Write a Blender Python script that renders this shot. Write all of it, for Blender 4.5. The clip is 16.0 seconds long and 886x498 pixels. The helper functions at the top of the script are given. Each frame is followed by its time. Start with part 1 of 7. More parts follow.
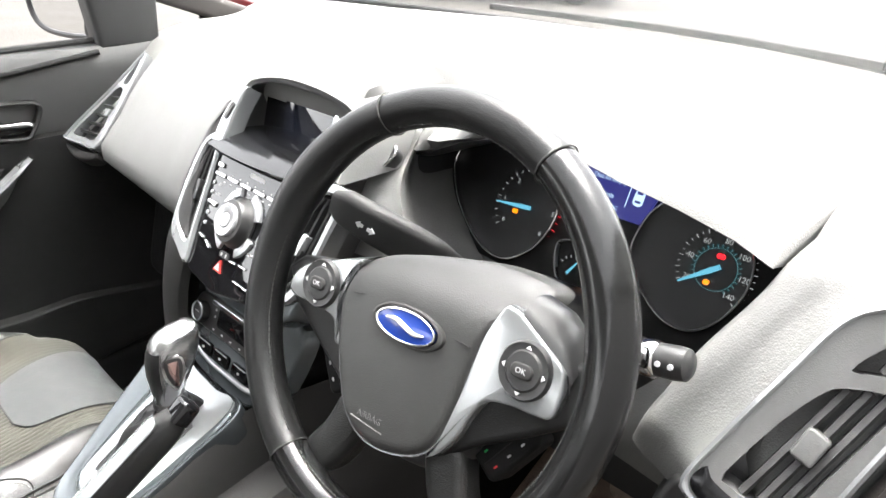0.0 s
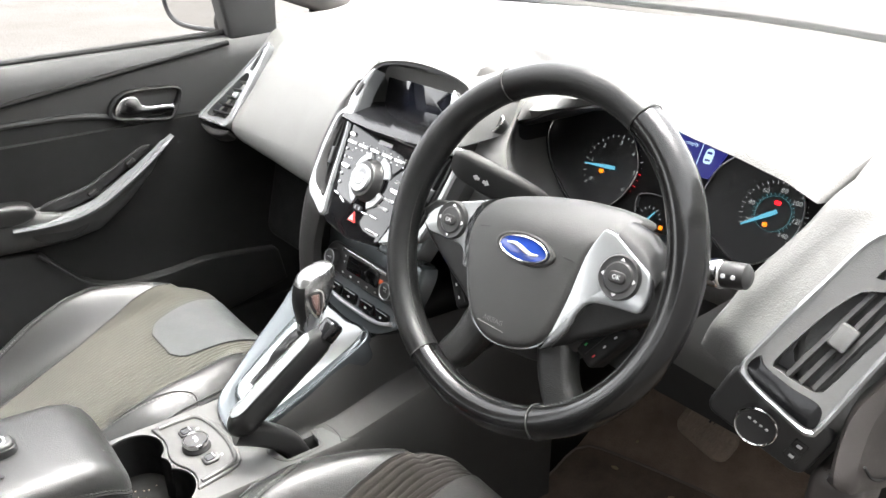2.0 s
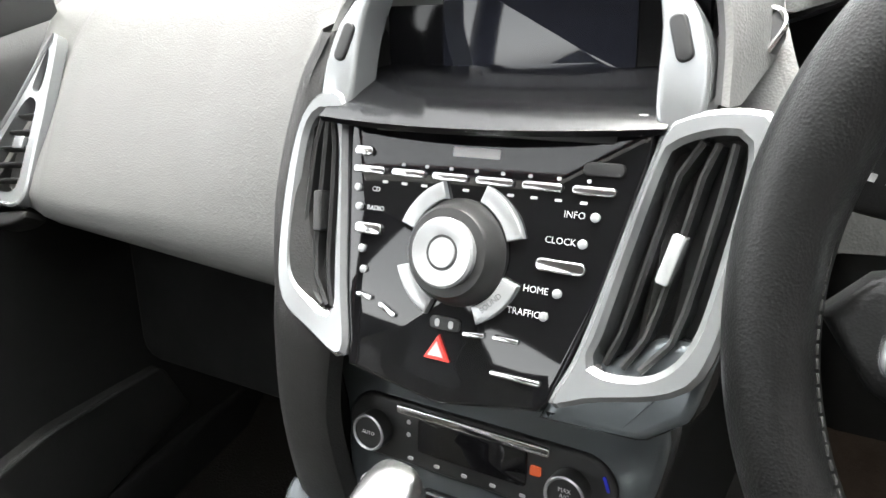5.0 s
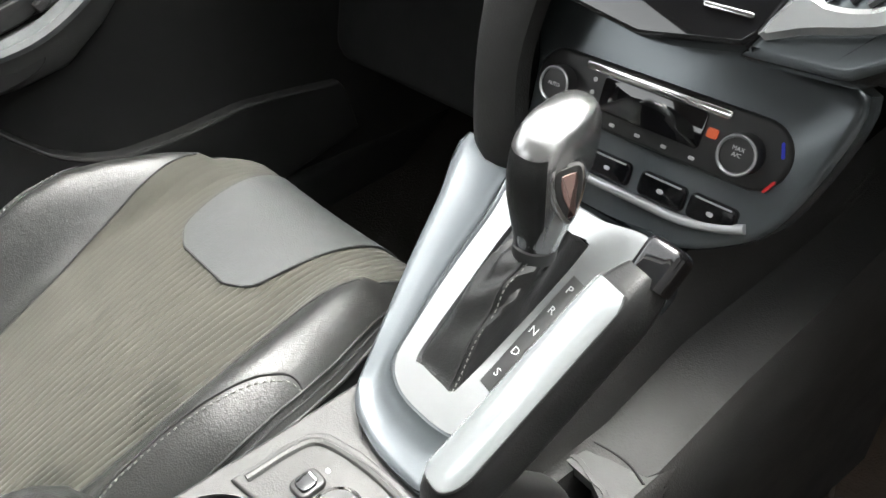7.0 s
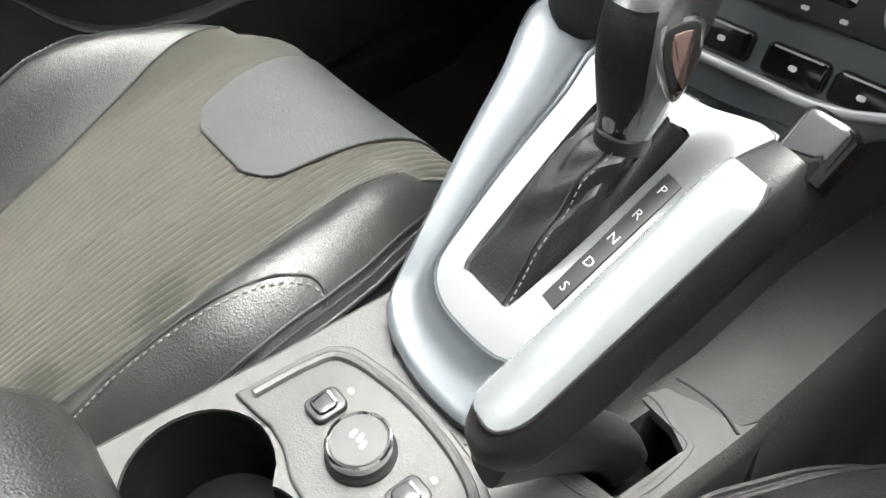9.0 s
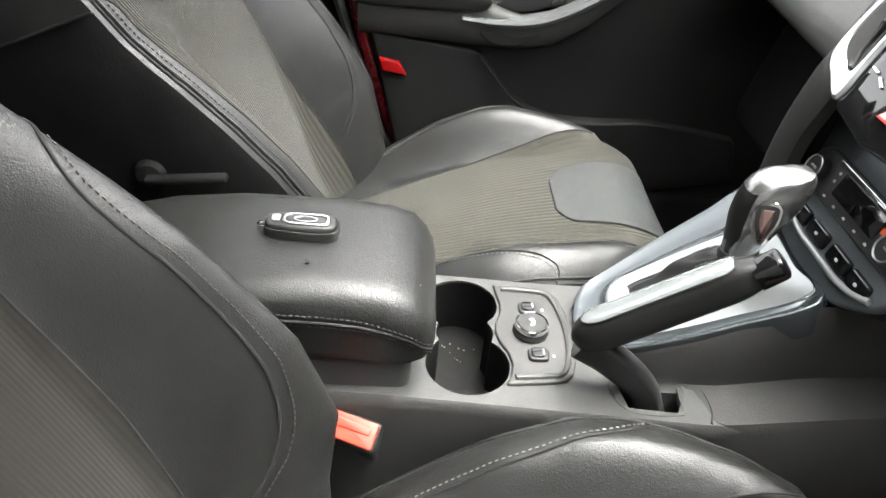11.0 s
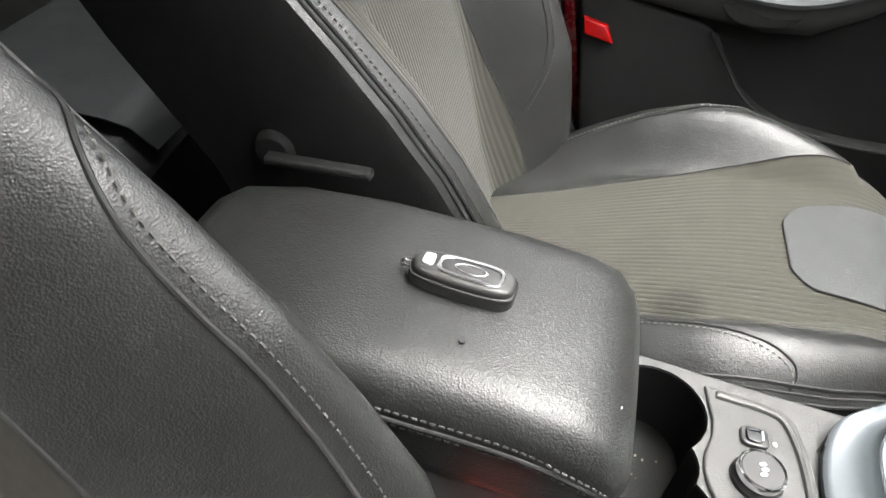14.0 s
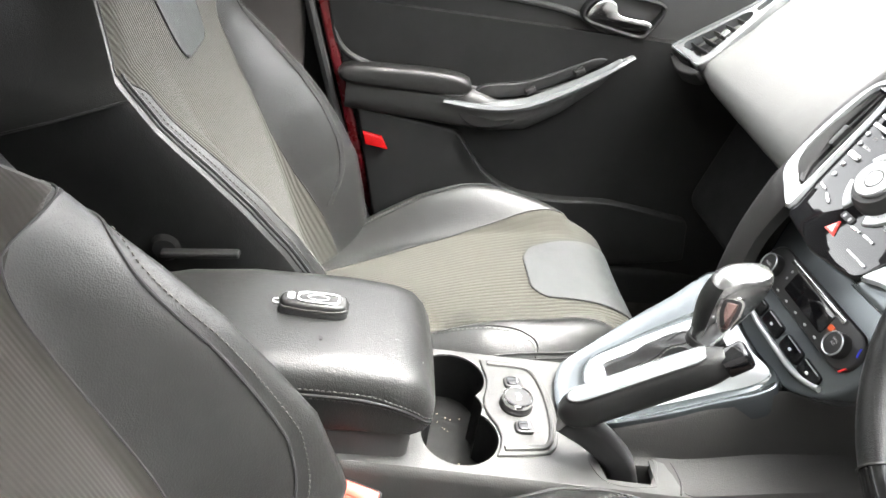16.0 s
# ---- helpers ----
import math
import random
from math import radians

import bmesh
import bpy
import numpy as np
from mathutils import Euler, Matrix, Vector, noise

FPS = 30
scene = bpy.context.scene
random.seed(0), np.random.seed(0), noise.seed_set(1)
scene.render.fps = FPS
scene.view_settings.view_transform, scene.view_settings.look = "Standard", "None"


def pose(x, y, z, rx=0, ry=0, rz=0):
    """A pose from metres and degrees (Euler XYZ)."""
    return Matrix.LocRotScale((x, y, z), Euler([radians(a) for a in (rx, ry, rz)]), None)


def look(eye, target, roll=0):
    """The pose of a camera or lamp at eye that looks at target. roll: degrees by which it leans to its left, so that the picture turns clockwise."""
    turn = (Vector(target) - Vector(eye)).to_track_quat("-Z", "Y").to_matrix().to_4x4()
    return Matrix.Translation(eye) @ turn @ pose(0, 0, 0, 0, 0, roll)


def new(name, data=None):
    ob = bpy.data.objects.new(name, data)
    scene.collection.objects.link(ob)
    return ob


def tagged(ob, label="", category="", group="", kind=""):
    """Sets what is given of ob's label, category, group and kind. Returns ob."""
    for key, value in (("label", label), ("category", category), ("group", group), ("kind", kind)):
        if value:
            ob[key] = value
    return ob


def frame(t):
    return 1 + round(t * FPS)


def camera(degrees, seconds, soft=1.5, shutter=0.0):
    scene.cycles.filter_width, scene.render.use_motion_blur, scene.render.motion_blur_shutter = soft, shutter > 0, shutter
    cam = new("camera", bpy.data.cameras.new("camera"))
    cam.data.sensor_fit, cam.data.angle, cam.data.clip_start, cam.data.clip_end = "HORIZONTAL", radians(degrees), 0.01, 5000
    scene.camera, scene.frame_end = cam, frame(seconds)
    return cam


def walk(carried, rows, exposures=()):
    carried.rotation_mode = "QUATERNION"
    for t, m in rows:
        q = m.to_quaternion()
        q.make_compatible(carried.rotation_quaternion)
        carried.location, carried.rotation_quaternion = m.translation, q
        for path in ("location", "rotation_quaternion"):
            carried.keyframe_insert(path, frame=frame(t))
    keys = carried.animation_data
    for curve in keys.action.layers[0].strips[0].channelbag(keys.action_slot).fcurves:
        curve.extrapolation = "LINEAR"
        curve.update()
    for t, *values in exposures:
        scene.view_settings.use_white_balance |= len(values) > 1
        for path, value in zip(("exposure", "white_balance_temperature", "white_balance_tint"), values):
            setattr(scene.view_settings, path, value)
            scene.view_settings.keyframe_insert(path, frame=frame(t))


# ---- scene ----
cam = camera(61.6, 16.0)
PATH = [
    (0, (0.738, -0.096, 1.263), (-0.543, 1.189, 0.422), 1.7),
    (0.5, (0.798, -0.227, 1.293), (-0.511, 1.0, 0.41), 2.4),
    (1, (0.873, -0.296, 1.313), (-0.437, 0.925, 0.423), 1.4),
    (1.5, (0.895, -0.313, 1.307), (-0.46, 0.874, 0.438), 0.7),
    (2, (0.83, -0.257, 1.288), (-0.55, 0.904, 0.422), 0.1),
    (2.5, (0.723, -0.163, 1.246), (-0.68, 0.879, 0.274), -1.4),
    (3, (0.577, -0.085, 1.159), (-0.772, 1.102, 0.28), 1.8),
    (3.5, (0.449, -0.032, 1.133), (-0.848, 1.259, 0.327), 2.0),
    (3.7, (0.393, -0.014, 1.132), (-0.882, 1.302, 0.33), 0.1),
    (5.8, (0.213, -0.007, 1.098), (-0.751, 1.343, -0.019), -13.8),
    (6, (0.215, -0.029, 1.083), (-0.768, 1.264, -0.083), -13.4),
    (6.5, (0.217, -0.069, 1.064), (-0.858, 1.119, -0.132), -10.1),
    (7, (0.253, -0.109, 1.024), (-0.954, 0.894, -0.216), -3.8),
    (7.5, (0.302, -0.13, 1.011), (-0.961, 0.74, -0.273), -3.8),
    (8, (0.259, -0.1, 0.989), (-0.941, 0.786, -0.343), -4.3),
    (8.2, (0.22, -0.088, 0.974), (-0.916, 0.818, -0.399), -4.4),
    (9.1, (0.196, -0.082, 0.944), (-0.965, 0.745, -0.425), -2.6),
    (10.3, (0.355, -0.112, 0.974), (-1.115, 0.423, -0.273), 2.3),
    (10.5, (0.419, -0.118, 1.009), (-1.112, 0.265, -0.218), 3.4),
    (11, (0.584, -0.143, 1.119), (-1.041, -0.023, -0.04), 5.6),
    (11.5, (0.703, -0.15, 1.199), (-0.897, -0.168, -0.001), 8.0),
    (12, (0.788, -0.164, 1.234), (-0.851, -0.233, 0.091), 7.3),
    (12.5, (0.741, -0.171, 1.197), (-0.929, -0.228, 0.097), 7.5),
    (13, (0.558, -0.188, 1.119), (-1.014, -0.379, -0.102), 8.2),
    (13.5, (0.418, -0.204, 1.077), (-1.094, -0.443, -0.211), 9.1),
    (14, (0.347, -0.207, 1.047), (-1.143, -0.394, -0.274), 9.9),
    (14.5, (0.34, -0.203, 1.041), (-1.12, -0.406, -0.311), 9.5),
    (15, (0.391, -0.207, 1.075), (-1.071, -0.485, -0.26), 6.7),
    (15.5, (0.491, -0.207, 1.127), (-1.113, -0.309, -0.063), 7.8),
    (16, (0.62, -0.21, 1.176), (-1.075, 0.053, 0.148), 10.1),
]
walk(cam, [(t, look(eye, target, roll)) for t, eye, target, roll in PATH],
     exposures=[(0, 3.4, 6500, 10), (3.7, 3.27, 6500, 9), (5.8, 2.92, 6500, 7), (8.2, 3.0, 6500, 7), (10.3, 2.82, 6530, 8),
                (12, 3.28, 6530, 8), (12.7, 3.27, 6530, 8), (13.4, 2.92, 6530, 8), (14, 2.84, 6530, 8), (15, 2.92, 6530, 8), (15.5, 3.3, 6530, 8), (16, 3.72, 6530, 9)])

# ---- light ----
world = bpy.data.worlds.new("sky")
scene.world = world
world.use_nodes = True
wn = world.node_tree.nodes
sky = wn.new("ShaderNodeTexSky")
sky.sky_type = "NISHITA"
sky.sun_disc = False
sky.sun_elevation, sky.sun_rotation = radians(73), radians(-11)
sky.dust_density = 3.0
# an overcast sky: the blue mostly washed out
grey = wn.new("ShaderNodeRGBToBW")
wash = wn.new("ShaderNodeMix")
wash.data_type = "RGBA"
wash.inputs[0].default_value = 0.95
world.node_tree.links.new(sky.outputs[0], grey.inputs[0])
world.node_tree.links.new(sky.outputs[0], wash.inputs[6])
world.node_tree.links.new(grey.outputs[0], wash.inputs[7])
world.node_tree.links.new(wash.outputs[2], wn["Background"].inputs[0])
wn["Background"].inputs[1].default_value = 0.20
sun = new("sun", bpy.data.lights.new("sun", "SUN"))
sun.data.energy, sun.data.angle, sun.data.color = 1.0, radians(40), (1.0, 0.97, 0.92)
sun.matrix_world = look((0, 0, 5), (0.06, -0.30, 5 - 1.0))
scene.view_settings.exposure = 3.5


# ---- mesh helpers ----
def V(*a):
    return Vector(a)


def spline(pts, n, closed=False):
    """n points on a Catmull-Rom curve through pts, spaced by length."""
    p = [np.array(q, float) for q in pts]
    m = len(p)
    out = []
    segs = m if closed else m - 1
    for i in range(segs):
        if closed:
            a, b, c, d = p[(i - 1) % m], p[i], p[(i + 1) % m], p[(i + 2) % m]
        else:
            b, c = p[i], p[i + 1]
            a = p[i - 1] if i > 0 else 2 * b - c
            d = p[i + 2] if i + 2 < m else 2 * c - b
        for k in range(24):
            t = k / 24
            out.append(0.5 * (2 * b + (c - a) * t + (2 * a - 5 * b + 4 * c - d) * t * t + (3 * b - a - 3 * c + d) * t ** 3))
    out.append(p[0] if closed else p[-1])
    q = np.array(out)
    s = np.r_[0, np.cumsum(np.linalg.norm(np.diff(q, axis=0), axis=1))]
    at = np.linspace(0, s[-1], n + 1)[:-1] if closed else np.linspace(0, s[-1], n)
    return [Vector([np.interp(x, s, q[:, k]) for k in range(q.shape[1])]) for x in at]


def finish(bm, sharp=38):
    bmesh.ops.recalc_face_normals(bm, faces=bm.faces)
    for f in bm.faces:
        f.smooth = True
    for e in bm.edges:
        if len(e.link_faces) == 2 and e.calc_face_angle(0) > radians(sharp):
            e.smooth = False
    return bm


def part(name, bm, material, parent=None, label="", sharp=38):
    """Links a bmesh as one mesh object, under a thing or a part."""
    finish(bm, sharp)
    me = bpy.data.meshes.new(name)
    bm.to_mesh(me)
    bm.free()
    me.materials.append(material)
    ob = new(name, me)
    if parent:
        ob.parent = parent
    if label:
        ob["label"] = label
    return ob


def thing(name, label, category, at=(0, 0, 0), group="", kind=""):
    ob = new(name)
    ob.empty_display_size = 0.02
    return tagged(ob, label, category, group, kind)


def structure(name, bm, material, label, category, sharp=38):
    return tagged(part(name, bm, material, None, "", sharp), label, category, "", "structure")


def grid(rows, close_u=False, close_v=False, cap=False, bm=None):
    """A sheet of quads through rows of points."""
    bm = bm or bmesh.new()
    vs = [[bm.verts.new(p) for p in r] for r in rows]
    m, n = len(vs), len(vs[0])
    for i in range(m if close_v else m - 1):
        for j in range(n if close_u else n - 1):
            try:
                bm.faces.new((vs[i][j], vs[i][(j + 1) % n], vs[(i + 1) % m][(j + 1) % n], vs[(i + 1) % m][j]))
            except ValueError:
                pass
    if cap:
        bm.faces.new(vs[0][::-1])
        bm.faces.new(vs[-1])
    return bm


def thick(bm, d):
    """Gives an open sheet a thickness d, against its normals."""
    bmesh.ops.recalc_face_normals(bm, faces=bm.faces)
    bmesh.ops.solidify(bm, geom=bm.faces[:], thickness=d)
    return bm


def sweep(path, profile, up=(0, 0, 1), closed=False, scale=None, cap=True, bm=None):
    """A closed 2D profile carried along a path."""
    path = [Vector(p) for p in path]
    n, rows, last = len(path), [], Vector(up)
    for i, p in enumerate(path):
        a = path[(i - 1) % n] if closed or i > 0 else p
        b = path[(i + 1) % n] if closed or i < n - 1 else p
        t = (b - a).normalized()
        side = t.cross(last)
        if side.length < 1e-4:
            side = t.orthogonal()
        side.normalize()
        nup = side.cross(t).normalized()
        if up == "carry":
            last = nup
        k = scale(i / max(1, n - 1)) if scale else 1.0
        rows.append([p + side * (x * k) + nup * (y * k) for x, y in profile])
    return grid(rows, close_u=True, close_v=closed, cap=cap and not closed, bm=bm)


def circle(r, n=12, ry=None):
    ry = ry or r
    return [(r * math.cos(2 * math.pi * k / n), ry * math.sin(2 * math.pi * k / n)) for k in range(n)]


def tube(path, r, n=8, closed=False, bm=None, scale=None):
    return sweep(path, circle(r, n), closed=closed, bm=bm, scale=scale)


def rrect(w, h, r, n=4):
    """A rounded rectangle's outline, centred."""
    out = []
    for cx, cy, a in ((w / 2 - r, h / 2 - r, 0), (-w / 2 + r, h / 2 - r, 90), (-w / 2 + r, -h / 2 + r, 180), (w / 2 - r, -h / 2 + r, 270)):
        for k in range(n + 1):
            t = radians(a + 90 * k / n)
            out.append((cx + r * math.cos(t), cy + r * math.sin(t)))
    return out


def smooth_loop(pts, n=40):
    return [(p[0], p[1]) for p in spline(pts, n, closed=True)]


def area(loop):
    return 0.5 * sum(a[0] * b[1] - b[0] * a[1] for a, b in zip(loop, loop[1:] + loop[:1]))


def inset(loop, d):
    """The loop moved inwards by d."""
    s = 1 if area(loop) > 0 else -1
    out = []
    n = len(loop)
    for i in range(n):
        a, b, c = loop[i - 1], loop[i], loop[(i + 1) % n]
        t1 = np.array([b[0] - a[0], b[1] - a[1]], float)
        t2 = np.array([c[0] - b[0], c[1] - b[1]], float)
        t1 /= np.linalg.norm(t1) + 1e-12
        t2 /= np.linalg.norm(t2) + 1e-12
        m = t1 + t2
        m /= np.linalg.norm(m) + 1e-12
        nn = np.array([-m[1], m[0]]) * s
        k = max(0.5, abs(nn @ np.array([-t1[1], t1[0]])))
        out.append((b[0] + nn[0] * d / k, b[1] + nn[1] * d / k))
    return out


def slab(m, loop, low, high, bevel=0.0, dome=0.0, bm=None):
    """A plate with the outline loop in the plane of m, from low to high along its z, with a rounded upper edge."""
    bm = bm or bmesh.new()
    rings = [[(x, y, low) for x, y in loop]]
    if bevel:
        for a in (0, 30, 60, 90):
            q = inset(loop, bevel * (1 - math.cos(radians(a))))
            z = high - bevel + bevel * math.sin(radians(a))
            rings.append([(x, y, z) for x, y in q])
    else:
        rings.append([(x, y, high) for x, y in loop])
    if dome:
        base = inset(loop, bevel)
        cx = sum(p[0] for p in base) / len(base)
        cy = sum(p[1] for p in base) / len(base)
        for k in (0.75, 0.5, 0.25):
            rings.append([(cx + (x - cx) * k, cy + (y - cy) * k, high + dome * (1 - k * k)) for x, y in base])
    vs = [[bm.verts.new(m @ Vector(p)) for p in r] for r in rings]
    n = len(loop)
    for a, b in zip(vs, vs[1:]):
        for i in range(n):
            bm.faces.new((a[i], a[(i + 1) % n], b[(i + 1) % n], b[i]))
    bm.faces.new(vs[-1])
    bm.faces.new(vs[0][::-1])
    return bm


def frame_ring(m, outer, inner, low, high, bevel=0.0015, bm=None):
    """A flat ring between two outlines with the same number of points, with rounded edges."""
    bm = bm or bmesh.new()
    b = bevel
    rings = [(outer, low), (outer, high - b), (inset(outer, b), high), (inset(inner, -b), high), (inner, high - b), (inner, low)]
    vs = [[bm.verts.new(m @ Vector((x, y, z))) for x, y in l] for l, z in rings]
    n = len(outer)
    for k in range(len(vs)):
        a, c = vs[k], vs[(k + 1) % len(vs)]
        for i in range(n):
            bm.faces.new((a[i], a[(i + 1) % n], c[(i + 1) % n], c[i]))
    return bm


def resample(loop, n, start=0.0):
    q = np.array(list(loop) + [loop[0]], float)
    s = np.r_[0, np.cumsum(np.linalg.norm(np.diff(q, axis=0), axis=1))]
    at = (np.linspace(0, 1, n + 1)[:-1] + start) % 1 * s[-1]
    return [(float(np.interp(x, s, q[:, 0])), float(np.interp(x, s, q[:, 1]))) for x in at]


def lathe(m, prof, n=32, bm=None):
    """A body of revolution round m's z, from a profile of (radius, height)."""
    rows = [[m @ Vector((r * math.cos(2 * math.pi * k / n), r * math.sin(2 * math.pi * k / n), z)) for k in range(n)] for r, z in prof]
    return grid(rows, close_u=True, cap=True, bm=bm)


def basis(o, x, n):
    """A frame at o with its z along n and its x near x."""
    z = Vector(n).normalized()
    y = z.cross(Vector(x)).normalized()
    xx = y.cross(z)
    m = Matrix((xx, y, z)).transposed().to_4x4()
    m.translation = o
    return m


def words(name, text, m, size, material, parent, align="CENTER"):
    """Flat lettering in the built-in font, lying in the plane of m."""
    cu = bpy.data.curves.new(name, "FONT")
    cu.body, cu.size, cu.align_x, cu.align_y, cu.extrude = text, size, align, "CENTER", 0.0001
    cu.resolution_u = 2
    tmp = bpy.data.objects.new(name, cu)
    scene.collection.objects.link(tmp)
    me = bpy.data.meshes.new_from_object(tmp.evaluated_get(bpy.context.evaluated_depsgraph_get()))
    bpy.data.objects.remove(tmp)
    bpy.data.curves.remove(cu)
    me.transform(m)
    me.materials.clear()
    me.materials.append(material)
    ob = new(name, me)
    ob.parent = parent
    return ob


def stitches(path, n, length, r, name, parent, thread=None):
    """A row of short threads along a path, joined as one part."""
    pts = spline(path, n * 2)
    bm = bmesh.new()
    for i in range(n):
        a, b = pts[2 * i], pts[2 * i + 1]
        d = (b - a).normalized() * length / 2
        c = (a + b) / 2
        tube([c - d, c - d * 0.5 + V(0, 0, r * 0.4), c + d * 0.5 + V(0, 0, r * 0.4), c + d], r, 5, bm=bm)
    return part(name, bm, thread or THREAD, parent, "grey thread")


# ---- materials ----
def mat(name, color, rough=0.5, metal=0.0, grain=0.0, grain_size=0.001, spots=0.0, spot_size=0.05, coat=0.0, rough_var=0.1, spec=0.5, creases=0.0):
    """A surface with fine relief (grain) and slow changes of tone and gloss (spots)."""
    ma = bpy.data.materials.new(name)
    ma.use_nodes = True
    t = ma.node_tree
    n, l = t.nodes, t.links
    b = n["Principled BSDF"]
    b.inputs["Base Color"].default_value = (*color, 1)
    b.inputs["Roughness"].default_value = rough
    b.inputs["Metallic"].default_value = metal
    b.inputs["Specular IOR Level"].default_value = spec
    b.inputs["Coat Weight"].default_value = coat
    b.inputs["Coat Roughness"].default_value = 0.08
    co = n.new("ShaderNodeTexCoord")
    if spots:
        no = n.new("ShaderNodeTexNoise")
        no.inputs["Scale"].default_value = 1 / spot_size
        no.inputs["Detail"].default_value = 6
        no.inputs["Roughness"].default_value = 0.65
        l.new(co.outputs["Object"], no.inputs["Vector"])
        mx = n.new("ShaderNodeMix")
        mx.data_type = "RGBA"
        mx.inputs[6].default_value = (*[c * (1 - spots) for c in color], 1)
        mx.inputs[7].default_value = (*[min(1, c * (1 + spots)) for c in color], 1)
        l.new(no.outputs["Fac"], mx.inputs[0])
        l.new(mx.outputs[2], b.inputs["Base Color"])
        mr = n.new("ShaderNodeMapRange")
        mr.inputs["From Min"].default_value, mr.inputs["From Max"].default_value = 0.3, 0.7
        mr.inputs["To Min"].default_value, mr.inputs["To Max"].default_value = max(0.02, rough - rough_var), min(1, rough + rough_var)
        l.new(no.outputs["Fac"], mr.inputs["Value"])
        l.new(mr.outputs["Result"], b.inputs["Roughness"])
    if grain:
        vo = n.new("ShaderNodeTexVoronoi")
        vo.inputs["Scale"].default_value = 1 / grain_size
        l.new(co.outputs["Object"], vo.inputs["Vector"])
        no2 = n.new("ShaderNodeTexNoise")
        no2.inputs["Scale"].default_value = 0.4 / grain_size
        no2.inputs["Detail"].default_value = 4
        l.new(co.outputs["Object"], no2.inputs["Vector"])
        ad = n.new("ShaderNodeMath")
        ad.operation = "ADD"
        l.new(vo.outputs["Distance"], ad.inputs[0])
        l.new(no2.outputs["Fac"], ad.inputs[1])
        bu = n.new("ShaderNodeBump")
        bu.inputs["Strength"].default_value = grain
        bu.inputs["Distance"].default_value = grain_size * 0.35
        l.new(ad.outputs[0], bu.inputs["Height"])
        l.new(bu.outputs["Normal"], b.inputs["Normal"])
        if creases:
            no3 = n.new("ShaderNodeTexNoise")
            no3.inputs["Scale"].default_value = 28
            no3.inputs["Detail"].default_value = 3
            no3.inputs["Distortion"].default_value = 0.8
            l.new(co.outputs["Object"], no3.inputs["Vector"])
            bu2 = n.new("ShaderNodeBump")
            bu2.inputs["Strength"].default_value = creases
            bu2.inputs["Distance"].default_value = 0.006
            l.new(no3.outputs["Fac"], bu2.inputs["Height"])
            l.new(bu2.outputs["Normal"], bu.inputs["Normal"])
    return ma


def glow(name, color, strength):
    ma = bpy.data.materials.new(name)
    ma.use_nodes = True
    b = ma.node_tree.nodes["Principled BSDF"]
    b.inputs["Base Color"].default_value = (0.01, 0.01, 0.01, 1)
    b.inputs["Emission Color"].default_value = (*color, 1)
    b.inputs["Emission Strength"].default_value = strength
    b.inputs["Roughness"].default_value = 0.3
    return ma


